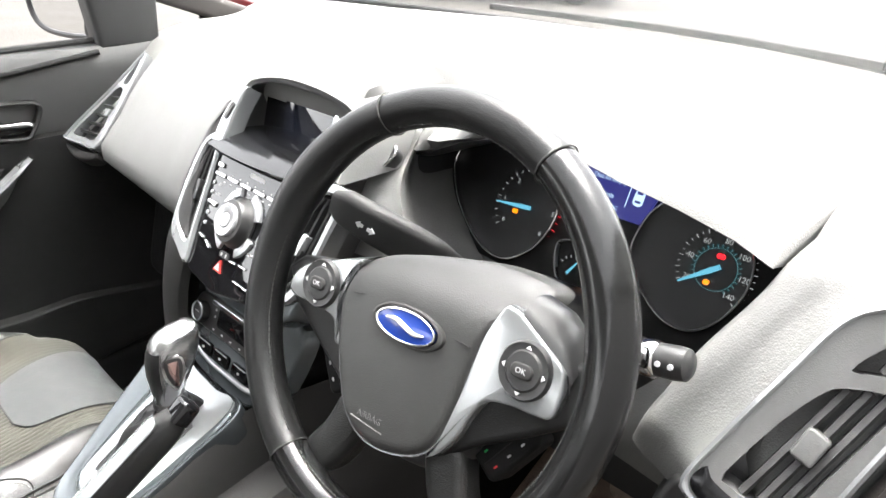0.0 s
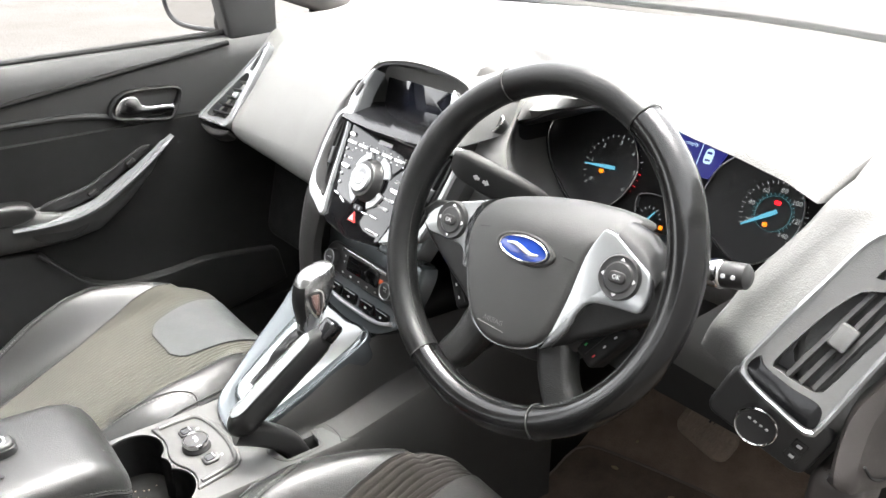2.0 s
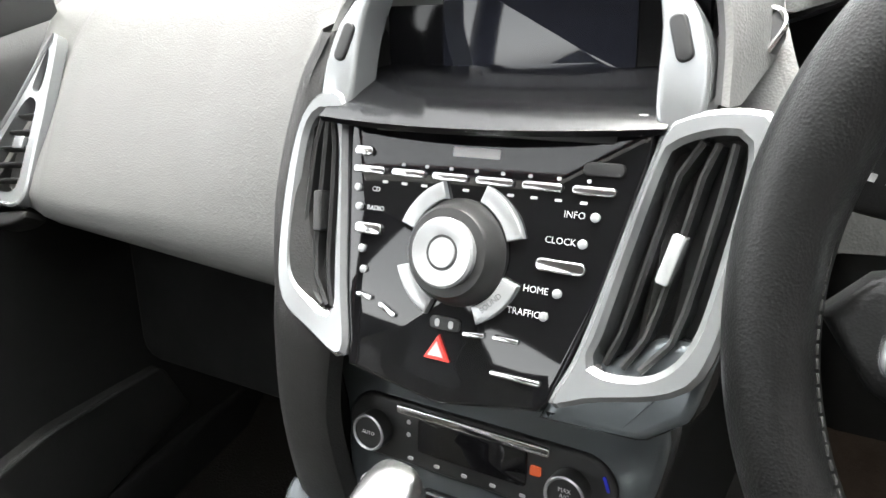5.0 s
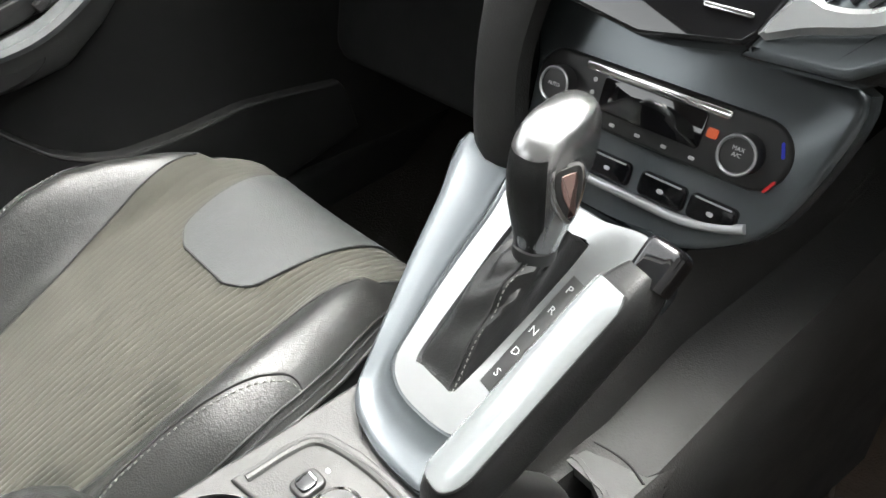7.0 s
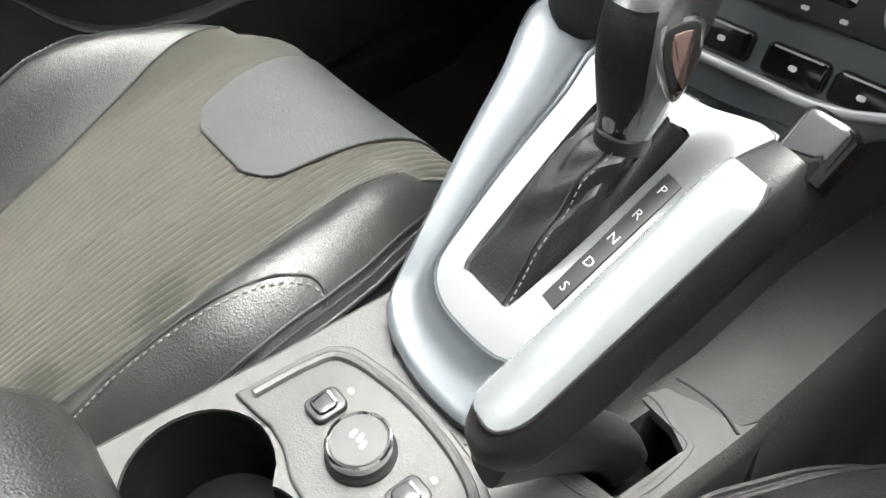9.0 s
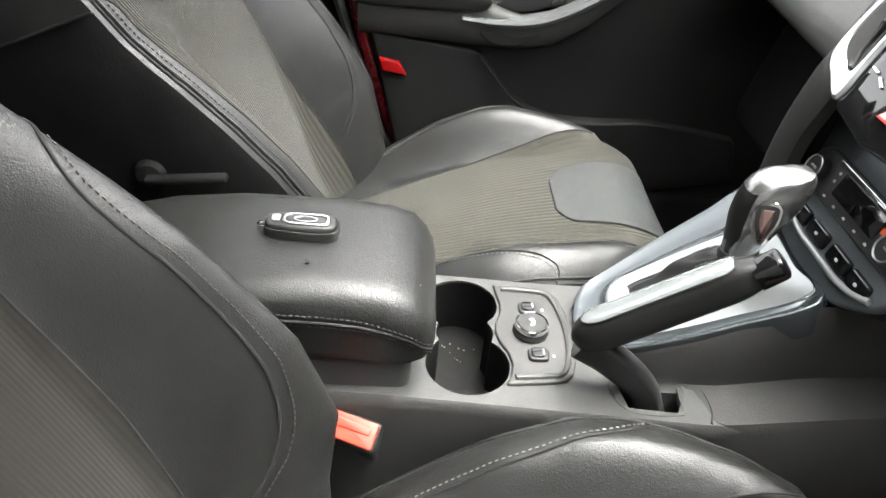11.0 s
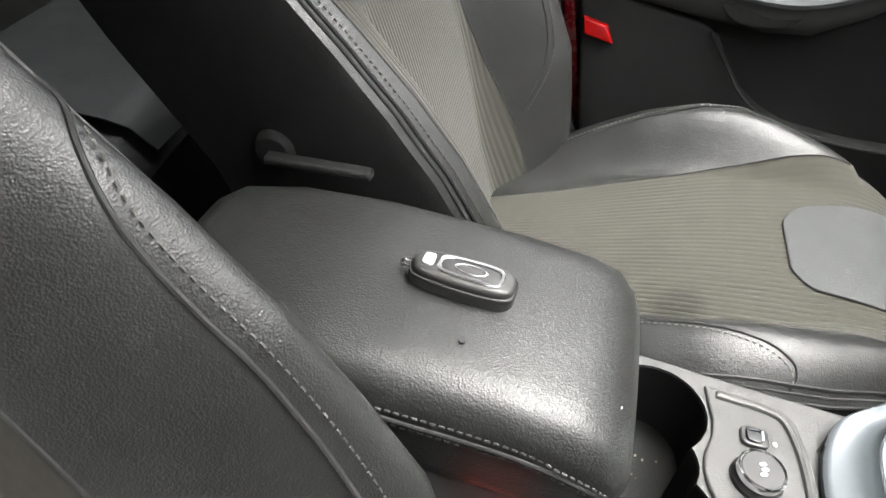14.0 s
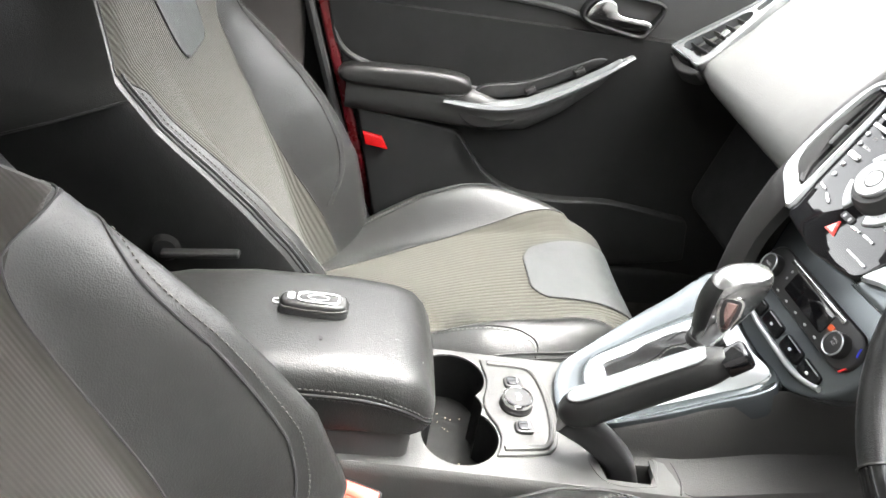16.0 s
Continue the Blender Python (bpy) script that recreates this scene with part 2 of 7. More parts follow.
def fabric(name, color, period, axis, relief=0.55, stains=()):
    """Woven seat cloth with ribs across an axis."""
    ma = mat(name, color, 0.92, spots=0.30, spot_size=0.07, spec=0.15)
    t = ma.node_tree
    n, l = t.nodes, t.links
    b = n["Principled BSDF"]
    co = n["Texture Coordinate"]
    wv = n.new("ShaderNodeTexWave")
    wv.wave_type, wv.bands_direction, wv.wave_profile = "BANDS", axis, "SIN"
    wv.inputs["Scale"].default_value = 2 * math.pi / period / 20
    wv.inputs["Distortion"].default_value = 0.35
    wv.inputs["Detail"].default_value = 1
    wv.inputs["Detail Scale"].default_value = 0.6
    l.new(co.outputs["Object"], wv.inputs["Vector"])
    no = n.new("ShaderNodeTexNoise")
    no.inputs["Scale"].default_value = 900
    no.inputs["Detail"].default_value = 2
    l.new(co.outputs["Object"], no.inputs["Vector"])
    ad = n.new("ShaderNodeMath")
    ad.operation = "MULTIPLY_ADD"
    ad.inputs[1].default_value = 0.35
    l.new(no.outputs["Fac"], ad.inputs[0])
    if period < 1:
        l.new(wv.outputs["Fac"], ad.inputs[2])
    else:
        ad.inputs[2].default_value = 0.0
    bu = n.new("ShaderNodeBump")
    bu.inputs["Strength"].default_value, bu.inputs["Distance"].default_value = relief, 0.0012
    l.new(ad.outputs[0], bu.inputs["Height"])
    l.new(bu.outputs["Normal"], b.inputs["Normal"])
    b.inputs["Sheen Weight"].default_value = 0.15
    # damp stains with ragged edges
    for cx, cy, r in stains:
        wob = n.new("ShaderNodeTexNoise")
        wob.inputs["Scale"].default_value, wob.inputs["Detail"].default_value = 38, 3
        l.new(co.outputs["Object"], wob.inputs["Vector"])
        sep = n.new("ShaderNodeSeparateXYZ")
        l.new(co.outputs["Object"], sep.inputs[0])
        flat = n.new("ShaderNodeCombineXYZ")
        l.new(sep.outputs[0], flat.inputs[0])
        l.new(sep.outputs[1], flat.inputs[1])
        far_ = n.new("ShaderNodeVectorMath")
        far_.operation = "DISTANCE"
        far_.inputs[1].default_value = (cx, cy, 0)
        l.new(flat.outputs[0], far_.inputs[0])
        add = n.new("ShaderNodeMath")
        add.operation = "MULTIPLY_ADD"
        add.inputs[1].default_value = 0.05
        l.new(wob.outputs["Fac"], add.inputs[0])
        l.new(far_.outputs["Value"], add.inputs[2])
        ramp = n.new("ShaderNodeMapRange")
        ramp.inputs["From Min"].default_value, ramp.inputs["From Max"].default_value = r + 0.018, r + 0.030
        ramp.inputs["To Min"].default_value, ramp.inputs["To Max"].default_value = 0.62, 1.0
        l.new(add.outputs[0], ramp.inputs["Value"])
        mul = n.new("ShaderNodeVectorMath")
        mul.operation = "SCALE"
        l.new(b.inputs["Base Color"].links[0].from_socket, mul.inputs[0])
        l.new(ramp.outputs[0], mul.inputs["Scale"])
        l.new(mul.outputs[0], b.inputs["Base Color"])
    return ma


DASH = mat("soft_dash_plastic", (0.112, 0.112, 0.108), 0.55, grain=0.35, grain_size=0.0016, spots=0.10, spot_size=0.12, spec=0.45)
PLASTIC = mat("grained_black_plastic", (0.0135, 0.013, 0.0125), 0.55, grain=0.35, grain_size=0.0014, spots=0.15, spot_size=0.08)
CONSOLE = mat("grey_console_plastic", (0.042, 0.042, 0.041), 0.55, grain=0.3, grain_size=0.0012, spots=0.14, spot_size=0.06)
SATIN = mat("smooth_black_plastic", (0.02, 0.02, 0.02), 0.38, spots=0.15, spot_size=0.05)
GLOSS = mat("piano_black", (0.005, 0.005, 0.0055), 0.035, spots=0.2, spot_size=0.05, rough_var=0.01, spec=0.75)
SILVER = mat("silver_painted_trim", (0.33, 0.34, 0.345), 0.21, metal=0.7, spots=0.03, spot_size=0.04, rough_var=0.008)
PLATE = mat("blue_silver_plate", (0.37, 0.39, 0.40), 0.18, metal=0.65, spots=0.02, spot_size=0.04, rough_var=0.005)
GLOSSD = mat("dark_gloss", (0.004, 0.004, 0.0045), 0.14, spots=0.1, spot_size=0.05, rough_var=0.02, spec=0.35)
BRIGHT = mat("bright_silver_paint", (0.42, 0.43, 0.435), 0.22, metal=0.5, spots=0.02, spot_size=0.04, rough_var=0.005)
BLUEGREY = mat("blue_grey_painted_trim", (0.135, 0.150, 0.158), 0.22, metal=0.6, spots=0.03, spot_size=0.05, rough_var=0.01)
CHROME = mat("chrome", (0.80, 0.80, 0.80), 0.12, metal=1.0, spots=0.03, spot_size=0.03, rough_var=0.01)
COVER = mat("airbag_plastic", (0.026, 0.026, 0.025), 0.50, grain=0.25, grain_size=0.0011, spots=0.1, spot_size=0.06)
# SHELL is darker than black plastic, so that footwell parts carry their shade
SHELL = mat("shaded_matt_black", (0.0045, 0.0045, 0.0044), 0.8, grain=0.3, grain_size=0.0015, spots=0.2, spot_size=0.1, spec=0.25)
LEATHER = mat("black_leather", (0.0118, 0.0118, 0.0114), 0.36, grain=0.50, grain_size=0.0013, spots=0.12, spot_size=0.06, rough_var=0.04, spec=0.52, creases=0.10)
RIMMATT = mat("rim_leather", (0.0065, 0.0065, 0.0065), 0.36, grain=0.35, grain_size=0.0011, spots=0.10, spot_size=0.03, rough_var=0.06, spec=0.38)
RIM = mat("polished_rim_leather", (0.0065, 0.0065, 0.0065), 0.16, grain=0.10, grain_size=0.0009, spots=0.08, spot_size=0.06, rough_var=0.03)
# PATCHD: darker copy of PATCH for the driver's seat, shade in its colour
PATCHD = mat("shaded_leather_patch", (0.028, 0.0265, 0.025), 0.45, grain=0.7, grain_size=0.0017, spots=0.08, spot_size=0.05)
PATCH = mat("grey_leather_patch", (0.037, 0.039, 0.039), 0.45, grain=0.35, grain_size=0.0017, spots=0.08, spot_size=0.05)
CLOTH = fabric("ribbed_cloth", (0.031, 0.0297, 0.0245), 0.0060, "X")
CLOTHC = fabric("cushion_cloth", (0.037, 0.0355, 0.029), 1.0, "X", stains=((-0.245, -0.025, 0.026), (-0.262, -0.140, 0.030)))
# CLOTHE and CLOTHD: the seat cloth again, with shade put into its colour
CLOTHE = fabric("shaded_cushion_cloth", (0.023, 0.020, 0.0175), 1.0, "X")
CLOTHD = fabric("shaded_ribbed_cloth", (0.0115, 0.0100, 0.0084), 0.0046, "X", 0.16)
THREAD = mat("grey_thread", (0.16, 0.16, 0.15), 0.8)
SEAM = mat("seam_groove", (0.012, 0.012, 0.012), 0.8)
# footwell carpet with the shade put into its base colour
CARPET = mat("shaded_carpet", (0.009, 0.0078, 0.0068), 0.95, grain=1.0, grain_size=0.003, spots=0.45, spot_size=0.05, spec=0.1)
RUBBER = mat("rubber", (0.02, 0.02, 0.02), 0.7, grain=0.5, grain_size=0.002)
REDPAINT = mat("red_car_paint", (0.08, 0.003, 0.005), 0.3, coat=0.6, spots=0.05, spot_size=0.1)
LINING = mat("grey_headlining", (0.42, 0.41, 0.39), 0.95, grain=0.4, grain_size=0.002)
PILLAR = mat("pillar_plastic", (0.045, 0.040, 0.037), 0.7, grain=0.4, grain_size=0.0015, spots=0.08, spot_size=0.1)
WHITE = mat("white_print", (0.48, 0.48, 0.48), 0.5)
REDLENS = mat("red_lens", (0.38, 0.005, 0.006), 0.18, spots=0.1, spot_size=0.01)
ORANGE = mat("orange_plastic", (0.52, 0.050, 0.028), 0.4, spots=0.06, spot_size=0.01)
GLASS = bpy.data.materials.new("clear_glass")
GLASS.use_nodes = True
gb = GLASS.node_tree.nodes["Principled BSDF"]
gb.inputs["Transmission Weight"].default_value = 1.0
gb.inputs["Roughness"].default_value = 0.0
gb.inputs["IOR"].default_value = 1.02
MIRROR = mat("mirror_glass", (0.85, 0.85, 0.85), 0.03, metal=1.0)
NEEDLE = glow("lit_blue_needle", (0.15, 0.55, 0.75), 0.10)
TEAL = glow("dim_teal_print", (0.10, 0.45, 0.50), 0.035)
LCD = glow("blue_display", (0.035, 0.040, 0.33), 0.065)
LIT = glow("lit_white_print", (0.55, 0.75, 0.95), 0.14)
DIALWHITE = glow("lit_dial_print", (0.7, 0.75, 0.75), 0.06)
MIDTHREAD = mat("mid_grey_thread", (0.058, 0.056, 0.052), 0.85)
RIMTHREAD = mat("dark_grey_thread", (0.026, 0.026, 0.025), 0.8)
STALKD = mat("spoke_plastic", (0.011, 0.011, 0.011), 0.40, grain=0.25, grain_size=0.0012, spots=0.12, spot_size=0.05, spec=0.35)
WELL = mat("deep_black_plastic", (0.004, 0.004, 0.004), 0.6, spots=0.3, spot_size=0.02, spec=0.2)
VENTGREY = mat("pale_grey_plastic", (0.10, 0.10, 0.098), 0.5, grain=0.25, grain_size=0.0012, spots=0.08, spot_size=0.05)
MATC = mat("dirty_mat_carpet", (0.092, 0.071, 0.057), 0.95, grain=1.0, grain_size=0.003, spots=0.6, spot_size=0.05, spec=0.1)
FLANK = mat("flank_plastic", (0.032, 0.0312, 0.0302), 0.60, grain=0.35, grain_size=0.0014, spots=0.15, spot_size=0.08, spec=0.3)
AMBER = glow("lit_amber_lamp", (1.0, 0.22, 0.0), 0.22)
REDLAMP = glow("lit_red_lamp", (1.0, 0.01, 0.02), 0.22)

# ---- setting: ground, car floor, roof, pillars, windscreen ----
def box(x0, x1, y0, y1, z0, z1, bevel=0.0, bm=None):
    m = pose((x0 + x1) / 2, (y0 + y1) / 2, 0)
    r = min(0.45 * min(x1 - x0, y1 - y0), max(bevel, 0.001))
    return slab(m, rrect(x1 - x0, y1 - y0, r, 4), z0, z1, bevel=min(bevel, (z1 - z0) * 0.45), bm=bm)


# base colour lowered so that the yard stays below white at this exposure
GROUNDMAT = mat("dark_tarmac", (0.029, 0.0245, 0.0195), 0.8, grain=0.8, grain_size=0.02, spots=0.35, spot_size=1.2)
rows = [[V(x, y, 0.0) for x in np.linspace(-400, 400, 9)] for y in np.linspace(-400, 400, 9)]
structure("ground", grid(rows), GROUNDMAT, "pale worn tarmac yard outside the car", "ground")

# added unseen wall, standing in for the door and person that block light
WALL = mat("blocker_wall", (0.16, 0.155, 0.15), 0.9, grain=0.6, grain_size=0.01, spots=0.15, spot_size=0.5)
structure("wall_light_blocker", box(1.9, 2.1, -12.0, 9.0, 0.0, 2.7), WALL, "unseen plain grey wall added to block light from the driver's side", "wall")

floor_rows = [[V(x, y, z) for x in np.linspace(-0.74, 0.74, 13)] for y, z in ((-1.5, 0.32), (-0.6, 0.31), (-0.2, 0.29), (0.3, 0.28), (0.6, 0.29), (0.8, 0.40), (0.92, 0.62), (0.96, 0.85))]
structure("floor", thick(grid(floor_rows), 0.01), CARPET, "dirty carpet of the car footwell, darkened for shade", "floor")

# the same carpet, dusty, lightened to stand in for light from the door
DUSTY_LIT = mat("lit_dusty_carpet", (0.165, 0.124, 0.098), 0.95, grain=1.0, grain_size=0.003, spots=0.55, spot_size=0.06, spec=0.1)
dusty_lit_rows = [[V(x, y, z + 0.006) for x in np.linspace(0.14, 0.735, 9)] for y, z in ((-0.1, 0.2875), (0.3, 0.28), (0.6, 0.29), (0.8, 0.40), (0.91, 0.60))]
structure("floor_driver", thick(grid(dusty_lit_rows), 0.004), DUSTY_LIT, "dusty brown carpet of the driver's footwell, lightened for door light", "floor")

# roof and its lining
rf = []
for y, z in ((-0.20, 1.385), (-0.4, 1.43), (-0.7, 1.445), (-1.1, 1.42), (-1.7, 1.33)):
    rf.append([V(x, y, z - 0.05 * (abs(x) / 0.68) ** 3) for x in np.linspace(-0.68, 0.68, 15)])
structure("ceiling", thick(grid(rf), 0.025), LINING, "pale grey cloth headlining of the car roof", "ceiling")

sk = [[p + V(0, 0, 0.034) + V(p.x * 0.06, 0, 0) for p in r] for r in rf]
structure("roof", thick(grid(sk), 0.006), REDPAINT, "red painted outer skin of the car roof", "roof")

# rear wall of the cabin
rear = [[V(x, -1.58 - 0.25 * (1 - s), 0.3 + 1.06 * s * 0.62) for x in np.linspace(-0.74, 0.74, 5)] for s in np.linspace(0, 1, 5)]
structure("wall_rear", thick(grid(rear), 0.01), PLASTIC, "dark load bay behind the rear seats", "wall")


def pillar(name, pts, w, d, material, label):
    prof = rrect(w, d, min(w, d) * 0.35, 4)
    return structure(name, sweep(spline(pts, 22), prof, up=(0, 1, 0)), material, label, "pillar")


for sx, nm in ((1, "pillar_front_right"), (-1, "pillar_front_left")):
    pillar(nm, [(sx * 0.750, 0.98, 0.955), (sx * 0.738, 0.62, 1.082), (sx * 0.727, 0.288, 1.205), (sx * 0.722, 0.09, 1.283), (sx * 0.712, -0.22, 1.40)], 0.036, 0.046, PILLAR, "grey-brown plastic windscreen pillar")
    pillar(nm + "_outer", [(sx * 0.79, 0.98, 0.975), (sx * 0.778, 0.62, 1.106), (sx * 0.766, 0.288, 1.232), (sx * 0.759, 0.09, 1.312), (sx * 0.748, -0.22, 1.43)], 0.032, 0.045, REDPAINT, "red painted windscreen pillar")

# side rails, centre pillars, sills
for sx, nm in ((1, "right"), (-1, "left")):
    pillar("roof_rail_" + nm, [(sx * 0.71, -0.22, 1.395), (sx * 0.69, -0.5, 1.40), (sx * 0.68, -1.0, 1.38), (sx * 0.66, -1.7, 1.28)], 0.06, 0.06, LINING, "roof rail over the doors")
pillar("pillar_centre_left", [(-0.735, -0.42, 0.34), (-0.735, -0.38, 0.75), (-0.725, -0.42, 1.02), (-0.69, -0.46, 1.40)], 0.05, 0.13, PILLAR, "grey plastic centre pillar")
pillar("pillar_centre_right", [(0.76, -0.62, 0.34), (0.76, -0.58, 0.75), (0.74, -0.60, 1.02), (0.69, -0.62, 1.40)], 0.05, 0.10, PILLAR, "grey plastic centre pillar")
for sx, nm in ((1, "right"), (-1, "left")):
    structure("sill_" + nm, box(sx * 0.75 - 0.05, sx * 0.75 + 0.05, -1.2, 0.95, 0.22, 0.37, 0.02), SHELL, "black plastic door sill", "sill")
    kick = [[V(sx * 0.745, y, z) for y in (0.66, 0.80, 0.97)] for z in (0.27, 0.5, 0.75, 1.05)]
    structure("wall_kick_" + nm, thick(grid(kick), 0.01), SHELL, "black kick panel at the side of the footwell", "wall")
# rear side panel and rear door, closing the cabin behind
for sx, nm in ((1, "right"), (-1, "left")):
    rr = [[V(sx * (0.735 - 0.05 * max(0, (z - 1.0) / 0.4)), y, z) for y in (-0.5, -0.9, -1.3, -1.7)] for z in (0.3, 0.6, 0.9, 1.0)]
    structure("wall_rear_" + nm, thick(grid(rr), 0.03), PLASTIC, "black plastic rear door lining", "wall")

for sx, nm in ((1, "right"), (-1, "left")):
    rr = [[V(sx * (0.80 - 0.03 * abs(z - 0.75)), y, z) for y in (-0.55, -0.9, -1.3, -1.75)] for z in (0.30, 0.55, 0.80, 1.0)]
    structure("body_side_" + nm, thick(grid(rr), 0.008), REDPAINT, "red painted rear side of the car", "car body")
tail = [[V(x, -1.90 + 0.10 * (z - 0.3), z) for x in np.linspace(-0.79, 0.79, 5)] for z in (0.30, 0.6, 0.95)]
structure("body_tail", thick(grid(tail), 0.008), REDPAINT, "red painted tail of the car", "car body")

for sx, nm in ((1, "right"), (-1, "left")):
    rr = [[V(sx * (0.735 - 0.14 * (z - 1.0)), y0 + k * (y1 - y0) / 4, z) for k in range(5)] for z, y0, y1 in ((0.99, -1.28, -1.74), (1.12, -1.40, -1.74), (1.24, -1.48, -1.72), (1.37, -1.52, -1.70))]
    structure("pillar_rear_" + nm, thick(grid(rr), 0.03), PILLAR, "grey plastic rear pillar", "pillar")
gate_rows = [[V(x, y, z) for x in np.linspace(-0.70, 0.70, 7)] for y, z in ((-1.70, 0.94), (-1.74, 1.02), (-1.73, 1.08))]
structure("wall_tailgate", thick(grid(gate_rows), 0.02), PLASTIC, "dark tailgate lining below the rear window", "wall")

# windscreen
ws = []
for s in np.linspace(0, 1, 9):
    y, z = 1.04 - 1.22 * s, 1.055 + 0.335 * s + 0.03 * math.sin(math.pi * s)
    ws.append([V(x * (0.74 - 0.05 * s), y - 0.10 * x * x, z - 0.03 * x * x) for x in np.linspace(-1, 1, 15)])
wsg = structure("windscreen", thick(grid(ws), 0.004), GLASS, "clear windscreen with a few specks of dirt", "window")
wsg.visible_shadow = False

# black edge band and cowl at the foot of the glass
cw = [[V(x, 0.985 + 0.03 * k - 0.13 * (x / 0.72) ** 2, 1.080 + (0.004 if k == 0 else 0.002) - 0.010 * k) for x in np.linspace(-0.74, 0.74, 25)] for k in range(6)]
structure("cowl", thick(grid(cw), 0.006), SHELL, "black plastic cowl under the windscreen", "cowl")
structure("trim_windscreen", tube([V(x, 0.982 - 0.13 * (x / 0.72) ** 2, 1.079) for x in np.linspace(-0.72, 0.72, 31)], 0.005, 8), RUBBER, "black rubber edge at the foot of the windscreen", "seal")
wp = thing("wiper", "black windscreen wiper resting at the foot of the glass", "wiper")
part("wiper_arm", sweep(spline([(0.62, 1.02, 1.065), (0.35, 1.005, 1.090), (0.05, 1.03, 1.092)], 16), rrect(0.012, 0.008, 0.003)), SATIN, wp)
part("wiper_blade", sweep(spline([(0.45, 0.985, 1.092), (0.15, 1.010, 1.096), (-0.25, 1.005, 1.092)], 20), rrect(0.008, 0.012, 0.003)), RUBBER, wp)

# ---- parked car far across the yard ----
pc = thing("parked_car", "silver car parked across the yard", "car")
PCM = pose(-7.6, 9.2, 0, 0, 0, 38)
prof = [(-2.0, 0.35), (-2.05, 0.65), (-1.9, 0.85), (-1.0, 0.95), (-0.4, 1.38), (0.9, 1.42), (1.5, 1.0), (2.0, 0.92), (2.08, 0.6), (2.0, 0.35), (1.65, 0.30), (1.55, 0.60), (1.3, 0.68), (1.05, 0.60), (0.95, 0.28), (-0.95, 0.28), (-1.05, 0.60), (-1.3, 0.68), (-1.55, 0.60), (-1.65, 0.30)]
part("body", slab(PCM @ Matrix(((1, 0, 0, 0), (0, 0, -1, 0), (0, 1, 0, 0), (0, 0, 0, 1))), resample(prof, 120), -0.85, 0.85, 0.06), mat("silver_car_paint", (0.35, 0.36, 0.37), 0.3, metal=0.6, coat=0.6), pc)
for wx in (-1.3, 1.3):
    for wy in (-0.78, 0.78):
        HM = PCM @ pose(wx, wy, 0.31) @ Matrix(((1, 0, 0, 0), (0, 0, -1, 0), (0, 1, 0, 0), (0, 0, 0, 1)))
        wl = part("wheel", lathe(HM, [(0.20, -0.10), (0.30, -0.10), (0.315, -0.07), (0.315, 0.07), (0.30, 0.10), (0.20, 0.10)], 32), RUBBER, pc, "black tyre")
        part("rim", lathe(HM, [(0.205, -0.105), (0.20, -0.11), (0.17, -0.09), (0.05, -0.10), (0.05, 0.10), (0.17, 0.09), (0.20, 0.11), (0.205, 0.105)], 32), SILVER, wl, "silver alloy rim")

# ---- dashboard ----
dash = thing("dashboard", "dark grey soft-touch dashboard lit bright by the windscreen", "dashboard")
HOOD_X = [0.121, 0.150, 0.18, 0.23, 0.28, 0.345, 0.38, 0.425, 0.479, 0.53, 0.566]
HOOD_Y = [0.452, 0.440, 0.430, 0.426, 0.425, 0.425, 0.425, 0.425, 0.426, 0.427, 0.430]
HOOD_Z = [1.012, 1.020, 1.033, 1.0565, 1.071, 1.0785, 1.0735, 1.065, 1.0565, 1.046, 1.031]


def hood(x):
    """Height and depth of the front edge of the hood over the dials."""
    return float(np.interp(x, HOOD_X, HOOD_Y)), float(np.interp(x, HOOD_X, HOOD_Z))


def hood_profile(x, back_y):
    y, z = hood(x)
    crest = max(1.106, z + 0.022)
    return (x, [(back_y, 1.074), (back_y - 0.12, 1.106), (0.64, crest), (0.53, 0.45 * crest + 0.55 * z + 0.010), (y, z), (y + 0.022, z - 0.012), (0.55, z - 0.014), (0.57, 0.92), (0.50, 0.86), (0.62, 0.72)])


